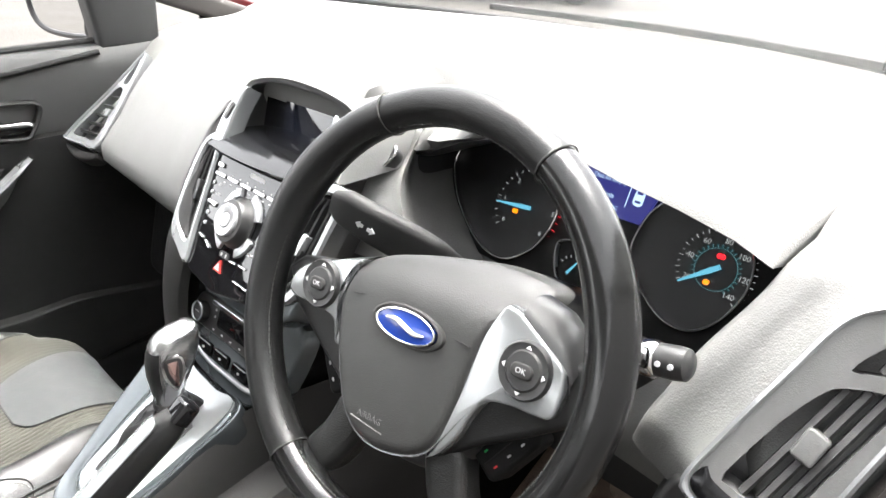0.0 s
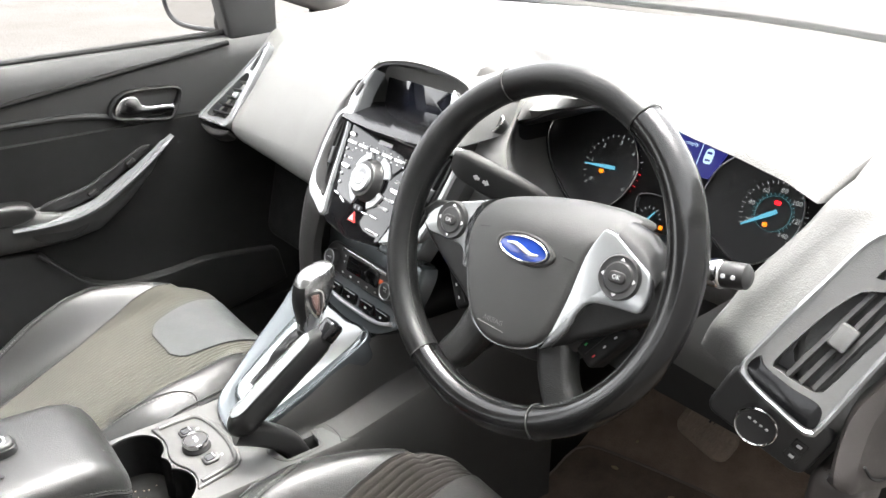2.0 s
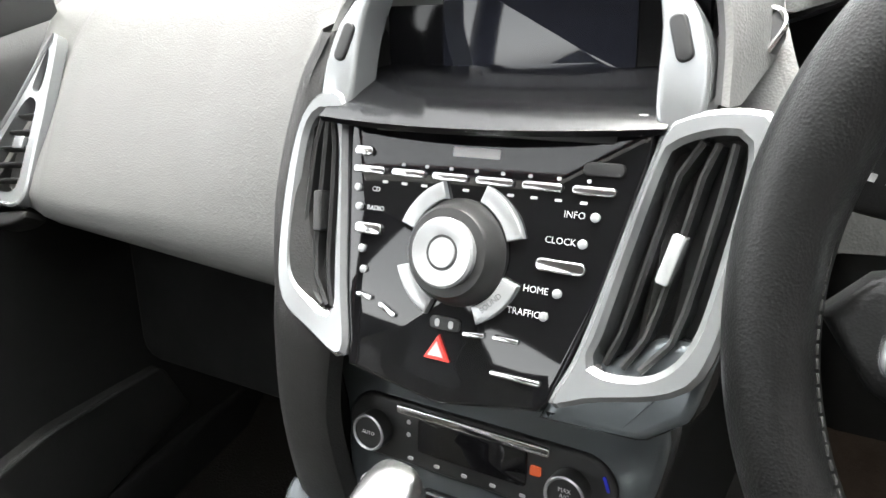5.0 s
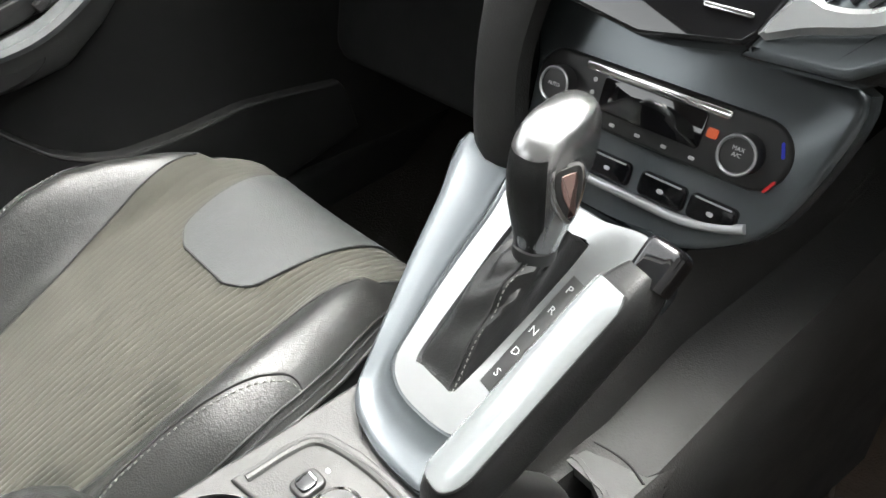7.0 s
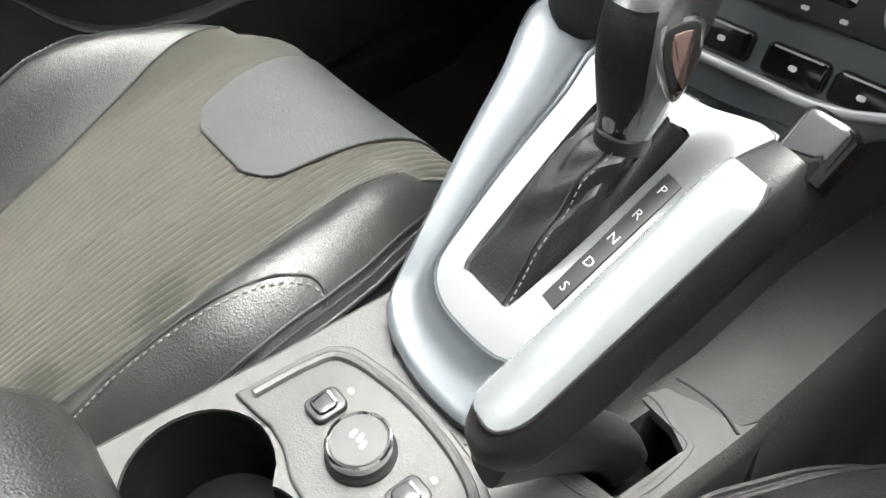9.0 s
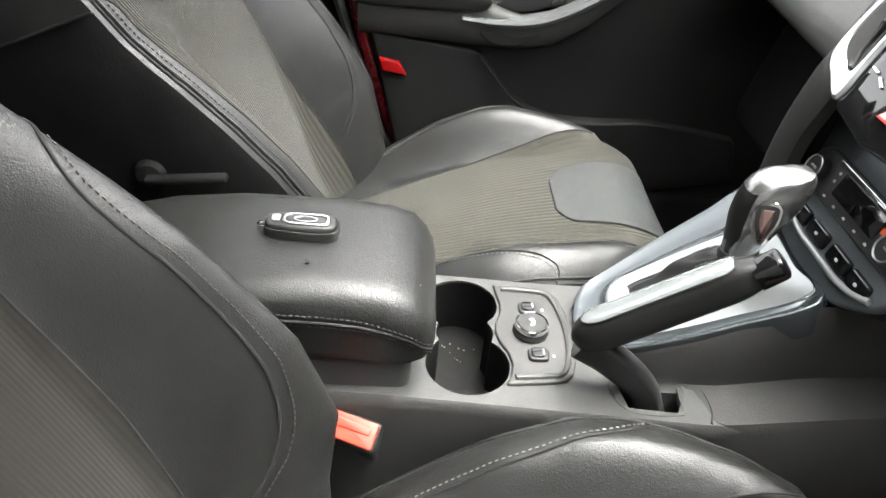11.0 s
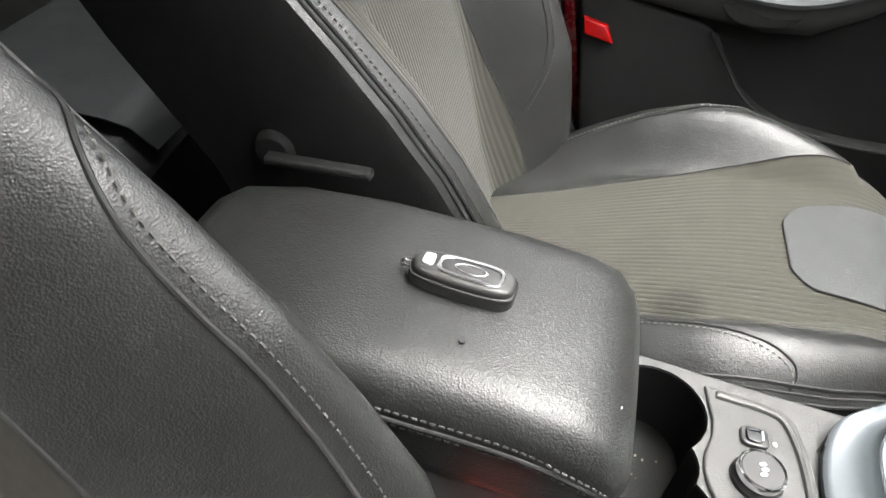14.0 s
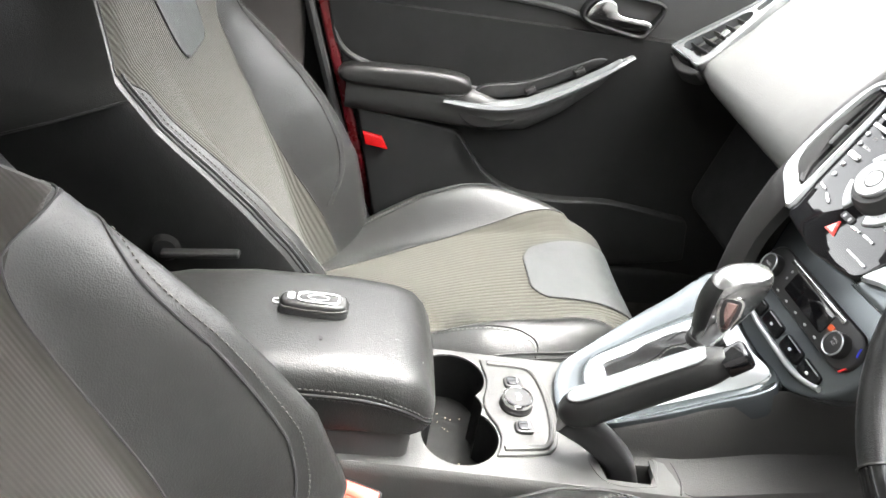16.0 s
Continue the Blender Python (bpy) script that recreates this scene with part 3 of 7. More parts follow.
DASH_PROFILES = [
    (-0.74, [(0.838, 1.074), (0.718, 1.040), (0.64, 1.035), (0.56, 1.015), (0.51, 0.98), (0.465, 0.93), (0.42, 0.885), (0.40, 0.845), (0.44, 0.80), (0.62, 0.74)]),
    (-0.60, [(0.885, 1.074), (0.765, 1.066), (0.63, 1.054), (0.54, 1.025), (0.48, 0.975), (0.430, 0.92), (0.385, 0.875), (0.370, 0.845), (0.43, 0.80), (0.62, 0.74)]),
    (-0.54, [(0.902, 1.074), (0.782, 1.077), (0.60, 1.064), (0.495, 1.028), (0.430, 0.972), (0.388, 0.915), (0.360, 0.875), (0.354, 0.845), (0.42, 0.80), (0.62, 0.74)]),
    (-0.30, [(0.952, 1.074), (0.832, 1.088), (0.60, 1.075), (0.49, 1.045), (0.415, 0.98), (0.37, 0.915), (0.347, 0.87), (0.345, 0.835), (0.42, 0.79), (0.62, 0.73)]),
    (-0.14, [(0.970, 1.074), (0.850, 1.095), (0.60, 1.085), (0.47, 1.068), (0.405, 1.02), (0.36, 0.95), (0.335, 0.89), (0.33, 0.84), (0.42, 0.78), (0.62, 0.72)]),
    (-0.10, [(0.972, 1.074), (0.852, 1.098), (0.60, 1.09), (0.46, 1.08), (0.40, 1.066), (0.42, 1.0), (0.40, 0.93), (0.38, 0.87), (0.42, 0.78), (0.62, 0.72)]),
    (0.11, [(0.972, 1.074), (0.852, 1.102), (0.60, 1.098), (0.48, 1.088), (0.40, 1.070), (0.42, 1.0), (0.40, 0.93), (0.38, 0.87), (0.42, 0.78), (0.62, 0.72)]),
    (0.121, [(0.971, 1.074), (0.851, 1.103), (0.64, 1.098), (0.53, 1.075), (0.465, 1.035), (0.43, 1.01), (0.41, 0.95), (0.40, 0.88), (0.42, 0.78), (0.62, 0.72)]),
    hood_profile(0.126, 0.971),
    hood_profile(0.18, 0.967),
    hood_profile(0.23, 0.962),
    hood_profile(0.28, 0.956),
    hood_profile(0.345, 0.946),
    hood_profile(0.38, 0.939),
    hood_profile(0.425, 0.930),
    hood_profile(0.479, 0.917),
    hood_profile(0.53, 0.905),
    hood_profile(0.562, 0.897),
    (0.572, [(0.894, 1.074), (0.775, 1.097), (0.64, 1.091), (0.53, 1.068), (0.458, 1.031), (0.464, 1.004), (0.437, 0.948), (0.394, 0.897), (0.41, 0.86), (0.56, 0.80)]),
    (0.600, [(0.886, 1.074), (0.77, 1.094), (0.635, 1.087), (0.53, 1.068), (0.448, 1.038), (0.430, 1.010), (0.400, 0.955), (0.366, 0.90), (0.40, 0.86), (0.56, 0.80)]),
    (0.62, [(0.879, 1.074), (0.759, 1.088), (0.63, 1.082), (0.53, 1.066), (0.452, 1.040), (0.43, 1.01), (0.38, 0.92), (0.348, 0.86), (0.39, 0.82), (0.52, 0.76)]),
    (0.656, [(0.867, 1.074), (0.747, 1.079), (0.625, 1.074), (0.53, 1.061), (0.458, 1.043), (0.432, 1.013), (0.380, 0.92), (0.355, 0.868), (0.39, 0.825), (0.51, 0.76)]),
    (0.69, [(0.856, 1.074), (0.736, 1.070), (0.62, 1.066), (0.53, 1.055), (0.465, 1.045), (0.435, 1.015), (0.425, 0.93), (0.450, 0.85), (0.47, 0.81), (0.52, 0.76)]),
    (0.735, [(0.840, 1.074), (0.720, 1.058), (0.62, 1.054), (0.53, 1.045), (0.48, 1.035), (0.465, 1.015), (0.54, 0.94), (0.57, 0.86), (0.58, 0.81), (0.60, 0.76)]),
]
kx = [k[0] for k in DASH_PROFILES]
ky = np.array([[p[0] for p in k[1]] for k in DASH_PROFILES])
kz = np.array([[p[1] for p in k[1]] for k in DASH_PROFILES])
dash_rows = []
for x in sorted(set(list(np.linspace(-0.74, 0.735, 60)) + kx)):
    prof = [(np.interp(x, kx, ky[:, j]), np.interp(x, kx, kz[:, j])) for j in range(10)]
    dash_rows.append([V(x, p[0], p[1]) for p in spline(prof, 46)])
part("dash_panel", grid(dash_rows), DASH, dash, sharp=60)

# rounded cheek between the dials and the driver's vent
CHEEK = [
    ((0.584, 0.490, 1.058), (0.680, 0.480, 1.060)), ((0.574, 0.450, 1.0415), (0.668, 0.446, 1.0470)), ((0.568, 0.431, 1.029), (0.652, 0.430, 1.036)),
    ((0.561, 0.420, 1.010), (0.626, 0.411, 1.018)), ((0.553, 0.410, 0.993), (0.611, 0.396, 0.996)), ((0.538, 0.393, 0.965), (0.598, 0.380, 0.968)),
    ((0.529, 0.383, 0.945), (0.586, 0.367, 0.942)), ((0.520, 0.374, 0.920), (0.575, 0.353, 0.915)), ((0.510, 0.367, 0.895), (0.566, 0.342, 0.890)), ((0.500, 0.372, 0.865), (0.556, 0.345, 0.862)),
]
cheek_l, cheek_r = spline([a for a, b in CHEEK], 40), spline([b for a, b in CHEEK], 40)
rows = []
for a, b in zip(cheek_l, cheek_r):
    out = V(0, -0.004, 0.002)
    rows.append(spline([a + V(-0.010, 0.070, -0.012), a + V(-0.003, 0.022, -0.003), a + V(0, 0.003, 0), a.lerp(b, 0.10) + out * 0.9, a.lerp(b, 0.32) + out * 1.1, a.lerp(b, 0.62), b], 24))
part("binnacle_cheek", grid(rows), DASH, dash, "rounded cheek beside the dials", sharp=70)

# knee panels and the side of the footwell, their shade put into near-black colours
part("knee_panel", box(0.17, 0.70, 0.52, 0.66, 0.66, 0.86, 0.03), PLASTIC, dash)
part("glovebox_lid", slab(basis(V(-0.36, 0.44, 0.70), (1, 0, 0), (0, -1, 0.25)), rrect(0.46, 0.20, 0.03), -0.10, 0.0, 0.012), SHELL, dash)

# ---- steering wheel ----
WC, WT, WY = V(0.3607, 0.2454, 0.9614), radians(23.1), radians(4.0)
wn_ = V(math.sin(WY) * math.cos(WT), -math.cos(WT) * math.cos(WY), math.sin(WT))
WM = basis(WC, (1, 0, 0), wn_)
wheel = thing("steering_wheel", "black leather steering wheel with silver spokes and buttons", "steering wheel")
RC = 0.1737
for a0, a1, leather, note in ((298, 422, RIM, "worn shiny black leather"), (62, 118, RIMMATT, "black leather"), (118, 242, RIMMATT, "grained black leather"), (242, 298, RIM, "black leather")):
    rows = []
    for deg in np.linspace(a0, a1, int((a1 - a0) * 0.4)):
        a = radians(deg)
        grip = 1 + 0.10 * math.exp(-((deg % 360 - 25) / 18) ** 2) + 0.10 * math.exp(-((deg % 360 - 155) / 18) ** 2)
        er = V(math.cos(a), math.sin(a), 0)
        rows.append([WM @ (er * (RC + 0.0165 * grip * math.cos(b)) + V(0, 0, 0.0185 * grip * math.sin(b))) for b in np.linspace(0, 2 * math.pi, 25)[:-1]])
    part("rim", grid(rows, close_u=True), leather, wheel, note)


def wheel_seam(a, name="stitching"):
    er = V(math.cos(a), math.sin(a), 0)
    pts = [WM @ (er * (RC + 0.0178 * math.cos(b)) + V(0, 0, 0.0194 * math.sin(b))) for b in np.linspace(0, 2 * math.pi, 21)[:-1]]
    part(name, tube(pts, 0.0008, 6, closed=True), RIMTHREAD, wheel, "grey thread")


for deg in (62, 118, 242, 298):
    wheel_seam(radians(deg))

for a0, a1 in ((66, 114), (122, 238), (246, 294), (302, 418)):
    arc = [WM @ V((RC - 0.0155) * math.cos(radians(a)), (RC - 0.0155) * math.sin(radians(a)), 0.0062) for a in np.linspace(a0, a1, 40)]
    stitches(arc, int((a1 - a0) * 0.55), 0.0035, 0.0008, "stitching", wheel, RIMTHREAD)
# airbag cover, the wheel turned a little to the left: one soft pad that rolls back at its top
WH = WM @ pose(0.0075, 0.0015, 0, 0, 0, 4.0)
cover = smooth_loop([(-0.0825, 0.004), (-0.0755, 0.022), (-0.066, 0.0345), (-0.052, 0.0440), (-0.030, 0.0510), (0.0, 0.0580), (0.035, 0.0625), (0.065, 0.0615), (0.088, 0.0570), (0.0925, 0.0500), (0.0885, 0.0415), (0.0765, 0.0400), (0.0675, 0.017), (0.0630, -0.006), (0.0595, -0.033), (0.0515, -0.070), (0.038, -0.0895), (0.011, -0.100), (-0.018, -0.1005), (-0.043, -0.0875), (-0.058, -0.066), (-0.0715, -0.038), (-0.0795, -0.014)], 110)


def pad_height(x, y):
    return 0.0135 - 1.75 * (x + 0.006) ** 2 - 0.45 * (y + 0.03) ** 2 - 19.0 * max(0.0, y - 0.016) ** 2


rows = [[WH @ V(x, y, pad_height(x, y) - 0.035) for x, y in cover]]
for k in (1.0, 0.995, 0.985, 0.97, 0.945, 0.91, 0.87, 0.81, 0.74, 0.66, 0.57, 0.47, 0.36, 0.24, 0.12, 0.02):
    roll = max(0.0, (k - 0.90) / 0.10)
    ring_ = [(0.002 + (x - 0.002) * k, -0.022 + (y + 0.022) * k) for x, y in cover]
    rows.append([WH @ V(x, y, pad_height(x, y) - 0.0055 * (1 - math.sqrt(max(0.0, 1 - roll * roll)))) for x, y in ring_])
part("airbag_cover", grid(rows, close_u=True, cap=True), COVER, wheel, "grained black airbag cover", sharp=70)
part("cover_edge", tube([WH @ V(x, y, pad_height(x, y) - 0.0050) for x, y in inset(cover, -0.0006)[58:108]], 0.0012, 6), SILVER, wheel, "thin silver edge")
# a smooth black shoulder over either end of the spokes
def wing(x):
    yf = float(np.interp(x, [-0.145, -0.134, -0.1, -0.06, -0.03, 0, 0.03, 0.06, 0.081, 0.094, 0.129, 0.138, 0.142], [-0.002, 0.008, 0.024, 0.034, 0.044, 0.046, 0.045, 0.042, 0.041, 0.038, 0.018, 0.010, 0.0]))
    yb = float(np.interp(x, [-0.145, -0.131, -0.1, -0.066, 0.0024, 0.03, 0.057, 0.088, 0.113, 0.13, 0.14], [0.006, 0.017, 0.029, 0.040, 0.0585, 0.0605, 0.0604, 0.0560, 0.049, 0.036, 0.019]))
    hf = float(np.interp(abs(x), [0, 0.05, 0.08, 0.14], [0.0105, 0.0085, 0.0030, 0.001]))
    return [WH @ p for p in spline([(x, yf - 0.008, hf - 0.004), (x, yf, hf), (x, yf + 0.45 * (yb - yf), hf - 0.005), (x, yf + 0.85 * (yb - yf), -0.012), (x, yb, -0.024), (x, yb - 0.004, -0.040), (x, yb - 0.02, -0.055)], 20)]


for a, b in ((-0.144, -0.068), (0.0925, 0.141)):
    part("spoke_shoulder", grid([wing(x) for x in np.linspace(a, b, 16)]), SATIN, wheel, "smooth black shoulder")
# hub shell behind it
hub = smooth_loop([(-0.10, 0.01), (-0.075, 0.030), (0, 0.042), (0.075, 0.036), (0.10, 0.01), (0.085, -0.05), (0.055, -0.10), (0, -0.112), (-0.055, -0.10), (-0.085, -0.05)], 48)
part("hub_shell", slab(WH, hub, -0.055, -0.012, 0.012), SATIN, wheel)
GREENINK = mat("green_print", (0.02, 0.35, 0.08), 0.5)
REDINK = mat("red_print", (0.5, 0.02, 0.02), 0.5)
for sx in (-1, 1):
    # upper spoke with its silver trim
    arm = [(sx * 0.055, 0.036), (sx * 0.10, 0.026), (sx * 0.150, 0.018), (sx * 0.166, 0.004), (sx * 0.150, -0.022), (sx * 0.115, -0.045), (sx * 0.075, -0.070), (sx * 0.050, -0.09)]
    part("spoke", slab(WH, arm if sx < 0 else arm[::-1], -0.030, -0.006, 0.006), STALKD, wheel)
    tr = smooth_loop([(0.0765, 0.0400), (0.084, 0.0412), (0.092, 0.0392), (0.112, 0.0275), (0.1335, 0.0140), (0.1370, 0.004), (0.1375, -0.010), (0.134, -0.0225), (0.122, -0.0250), (0.1010, -0.0260), (0.082, -0.0310), (0.0725, -0.045), (0.066, -0.064), (0.052, -0.0845), (0.042, -0.0905), (0.050, -0.072), (0.0585, -0.033), (0.062, -0.006), (0.0665, 0.017)], 90)
    if sx < 0:
        tr = smooth_loop([(-0.0655, 0.0352), (-0.080, 0.0318), (-0.100, 0.0262), (-0.119, 0.0200), (-0.1335, 0.0125), (-0.1445, 0.002), (-0.1470, -0.011), (-0.138, -0.0175), (-0.120, -0.0185), (-0.098, -0.0195), (-0.084, -0.0235), (-0.0775, -0.040), (-0.072, -0.038), (-0.079, -0.014), (-0.0815, 0.004), (-0.0745, 0.022)], 80)
    part("spoke_trim", slab(WH, tr, -0.012, 0.004, 0.003), SILVER, wheel, "brushed silver trim")
    pod = pose(0.1070 if sx > 0 else -0.1060, 0.003, 0)
    p = part("button_pod", lathe(WH @ pod, [(0.0215, 0.000), (0.0215, 0.006), (0.020, 0.0085), (0.0175, 0.0075), (0.015, 0.0075), (0.0135, 0.009), (0.001, 0.0095)], 28), SATIN, wheel, "round black button pad")
    part("centre_button", slab(WH @ pod, rrect(0.018, 0.011, 0.005), 0.008, 0.0115, 0.0015), PLASTIC, p)
    words("lettering", "OK", WH @ pod @ pose(0, 0, 0.0118), 0.006, WHITE, p)
    for ang in (90, 180, 270, 0):
        q = WH @ pod @ pose(0.0165 * math.cos(radians(ang)), 0.0165 * math.sin(radians(ang)), 0.0082, 0, 0, ang)
        part("arrow_mark", slab(q, [(0.0015, 0), (-0.001, 0.0022), (-0.001, -0.0022)], -0.001, 0.0004), WHITE, p)
    # lower spoke
    lo = [(sx * 0.030, -0.075), (sx * 0.062, -0.075), (sx * 0.078, -0.11), (sx * 0.096, -0.142), (sx * 0.070, -0.158), (sx * 0.040, -0.118)]
    part("lower_spoke", slab(WH, smooth_loop(lo, 28), -0.032, -0.008, 0.009), LEATHER, wheel)
    # small remote buttons below the spokes
    sm = part("lower_buttons", slab(WH @ pose(sx * 0.093, -0.064, 0, 0, 0, sx * 56), rrect(0.056, 0.030, 0.006), -0.045, -0.022, 0.004), WELL, wheel)
    LB = WH @ pose(sx * 0.093, -0.064, 0, 0, 0, sx * 56)
    for k in range(3):
        for r in range(2):
            ink = (GREENINK if sx > 0 and (k, r) == (0, 1) else REDINK if sx > 0 and (k, r) == (0, 0) else WHITE)
            part("button_mark", slab(LB @ pose(-0.015 + 0.015 * k, -0.007 + 0.014 * r, -0.0215), rrect(0.0036, 0.0016, 0.0005, 1), -0.0005, 0.0003), ink, sm)
    part("button_groove", slab(LB @ pose(0, 0, -0.0215), rrect(0.044, 0.0008, 0.0003, 1), -0.0005, 0.0002), SEAM, sm)
words("lettering", "AIRBAG", WH @ pose(-0.012, -0.080, pad_height(-0.012, -0.080) + 0.0003), 0.0075, mat("embossed_grey", (0.085, 0.085, 0.083), 0.5), wheel)
# badge: blue oval with a silver rim and a pale flourish
BLUE = mat("badge_blue", (0.010, 0.035, 0.22), 0.2, coat=0.6)
BM = WH @ pose(0.0015, 0.0, 0.0138)
ov = [(0.0305 * math.cos(2 * math.pi * k / 40), 0.0130 * math.sin(2 * math.pi * k / 40)) for k in range(40)]
bd = part("badge", slab(BM, ov, -0.006, 0.0005, 0.001), BLUE, wheel, "blue oval badge")
part("badge_rim", frame_ring(BM, ov, inset(ov, 0.0018), -0.005, 0.0015, 0.0006), CHROME, bd)
part("badge_seat", lathe(BM @ Matrix.Diagonal((1, 0.44, 1, 1)), [(0.0375, -0.0045), (0.0365, -0.0010), (0.0340, -0.0002), (0.0318, -0.0010), (0.0305, -0.0040)], 48), COVER, bd, "grained black seat of the badge")
fl = spline([(-0.020, 0.0018, 0.001), (-0.010, 0.0030, 0.001), (0.0, 0.0, 0.001), (0.010, -0.0030, 0.001), (0.020, -0.0018, 0.001)], 30)
part("badge_flourish", tube([BM @ p for p in fl], 0.0022, 8, scale=lambda t: 0.35 + 0.65 * math.sin(math.pi * t)), WHITE, bd)
for u, v, r in ((-0.052, 0.010, 10), (0.048, 0.004, -4)):
    part("pad_line", slab(WH @ pose(u, v, pad_height(u, v), 0, 0, r), rrect(0.022, 0.0008, 0.0003, 1), -0.002, 0.0004), SEAM, wheel)
part("cover_line", slab(WH @ pose(-0.014, -0.0865, pad_height(-0.014, -0.0865), 0, 0, -4), rrect(0.036, 0.0008, 0.0003, 1), -0.002, 0.0004), THREAD, wheel)
# column shroud
part("column_shroud", sweep([WM @ V(0, -0.01, -0.045), WM @ V(0, -0.012, -0.12), WM @ V(0, -0.015, -0.24)], rrect(0.125, 0.105, 0.04, 5)[::-1], scale=lambda t: 1 + 0.15 * t), PLASTIC, wheel)

# ---- centre stack: radio, screen, climate ----
stack = thing("centre_stack", "centre stack with glossy black radio panel, display and silver air vents", "centre console")
RN = V(0, -1, 0.55).normalized()
RM = basis(V(0.010, 0.268, 0.873), (1, 0, 0), RN)     # radio plane, u right, v up


def ry(z):
    """v in the radio plane for a height."""
    return (z - 0.873) / math.cos(math.atan(0.55))


# radio face
face = [(-0.066, ry(0.853)), (0.0, ry(0.845)), (0.066, ry(0.855)), (0.090, ry(0.915)), (0.106, ry(0.978)), (0.106, ry(0.995)), (-0.083, ry(0.995)), (-0.083, ry(0.975)), (-0.076, ry(0.90))]
radio = part("radio_panel", slab(RM, resample(face, 60), -0.03, 0.0, 0.003), GLOSS, stack, "glossy black radio panel")
# big volume knob
KM = RM @ pose(0.005, 0.0568, 0)
knob = part("volume_knob", lathe(KM, [(0.0305, 0), (0.0305, 0.003), (0.0275, 0.006), (0.0265, 0.0135), (0.0245, 0.0160), (0.0190, 0.0165), (0.018, 0.0195), (0.016, 0.0205), (0.004, 0.0195), (0.001, 0.019)], 48), SATIN, radio, "large round satin knob")
part("knob_cap", lathe(KM, [(0.0195, 0.0162), (0.0195, 0.0200), (0.0182, 0.0215), (0.0120, 0.0206), (0.0085, 0.0196), (0.0080, 0.0206), (0.001, 0.0210)], 40), BRIGHT, knob, "silver cap")
for a0, a1 in ((18, 70), (110, 162), (198, 246), (294, 342)):
    lp = [(0.0415 * math.cos(radians(a)), 0.0415 * math.sin(radians(a))) for a in np.linspace(a0, a1, 8)] + [(0.0312 * math.cos(radians(a)), 0.0312 * math.sin(radians(a))) for a in np.linspace(a1, a0, 8)]
    part("ring_button", slab(KM, lp, -0.002, 0.0045, 0.0012), BRIGHT, radio, "silver button")
# slot and rows of buttons
part("disc_slot", slab(RM @ pose(0.012, ry(0.983), 0), rrect(0.150, 0.006, 0.002), -0.002, 0.0012, 0.0004), SATIN, radio)
part("slot_lip", slab(RM @ pose(0.012, ry(0.9895), 0), rrect(0.156, 0.0028, 0.001), -0.002, 0.003, 0.001), CHROME, radio)
for k in range(6):
    b = part("preset_button", slab(RM @ pose(-0.064 + 0.0286 * k, 0.0983, 0), rrect(0.0235, 0.0048, 0.002), -0.002, 0.0022, 0.0009), CHROME, radio, "narrow bright button")
for k in range(10):
    part("button_mark", slab(RM @ pose(-0.052 + 0.0140 * k, 0.0918, 0), rrect(0.004, 0.0016, 0.0004, 1), -0.0005, 0.0004), WHITE, radio)
part("eject_button", slab(RM @ pose(0.083, 0.1095, 0), rrect(0.022, 0.007, 0.003), -0.002, 0.002, 0.0008), SATIN, radio)
part("source_button", slab(RM @ pose(-0.0690, 0.1095, 0), rrect(0.0135, 0.0058, 0.0025), -0.002, 0.0025, 0.0008), CHROME, radio)
for text, x, z, bx in (("INFO", 0.070, 0.9475, 0.0815), ("CLOCK", 0.064, 0.935, 0.0765), ("HOME", 0.0535, 0.911, 0.066), ("TRAFFIC", 0.048, 0.8995, 0.060)):
    words("lettering", text, RM @ pose(x, ry(z), 0.0004), 0.0052, WHITE, radio)
    part("side_button", lathe(RM @ pose(bx, ry(z), 0), [(0.0026, 0), (0.0026, 0.0015), (0.0018, 0.002), (0.0003, 0.002)], 12), BRIGHT, radio)
for text, x, z in (("CD", -0.064, 0.949), ("RADIO", -0.063, 0.939)):
    words("lettering", text, RM @ pose(x + 0.006, ry(z), 0.0004), 0.0042, WHITE, radio)
for z in (0.949, 0.939, 0.917, 0.906):
    part("side_button", lathe(RM @ pose(-0.0715 + 0.25 * (0.949 - z), ry(z), 0), [(0.0026, 0), (0.0026, 0.0015), (0.0018, 0.002), (0.0003, 0.002)], 12), BRIGHT, radio)
for x, z in ((0.066, 0.9235), (-0.060, 0.928)):
    part("wide_button", slab(RM @ pose(x, ry(z), 0), rrect(0.028 if x > 0 else 0.020, 0.007, 0.003), -0.002, 0.0025, 0.001), CHROME, radio)
# lower buttons; the last, widest bar is a panel reflection built in chrome
for x, z, w, r in ((-0.058, 0.892, 0.012, -8), (-0.040, 0.887, 0.014, -25), (0.020, 0.884, 0.014, 6), (0.040, 0.885, 0.016, 0), (0.048, 0.868, 0.030, 0)):
    part("lower_bar", slab(RM @ pose(x, ry(z), 0, 0, 0, r), rrect(w, 0.003, 0.0012), -0.002, 0.002, 0.0006), CHROME, radio)
words("lettering", "SOUND", KM @ pose(0.025, -0.0245, 0.0045, 0, 0, 45), 0.0045, SATIN, radio)
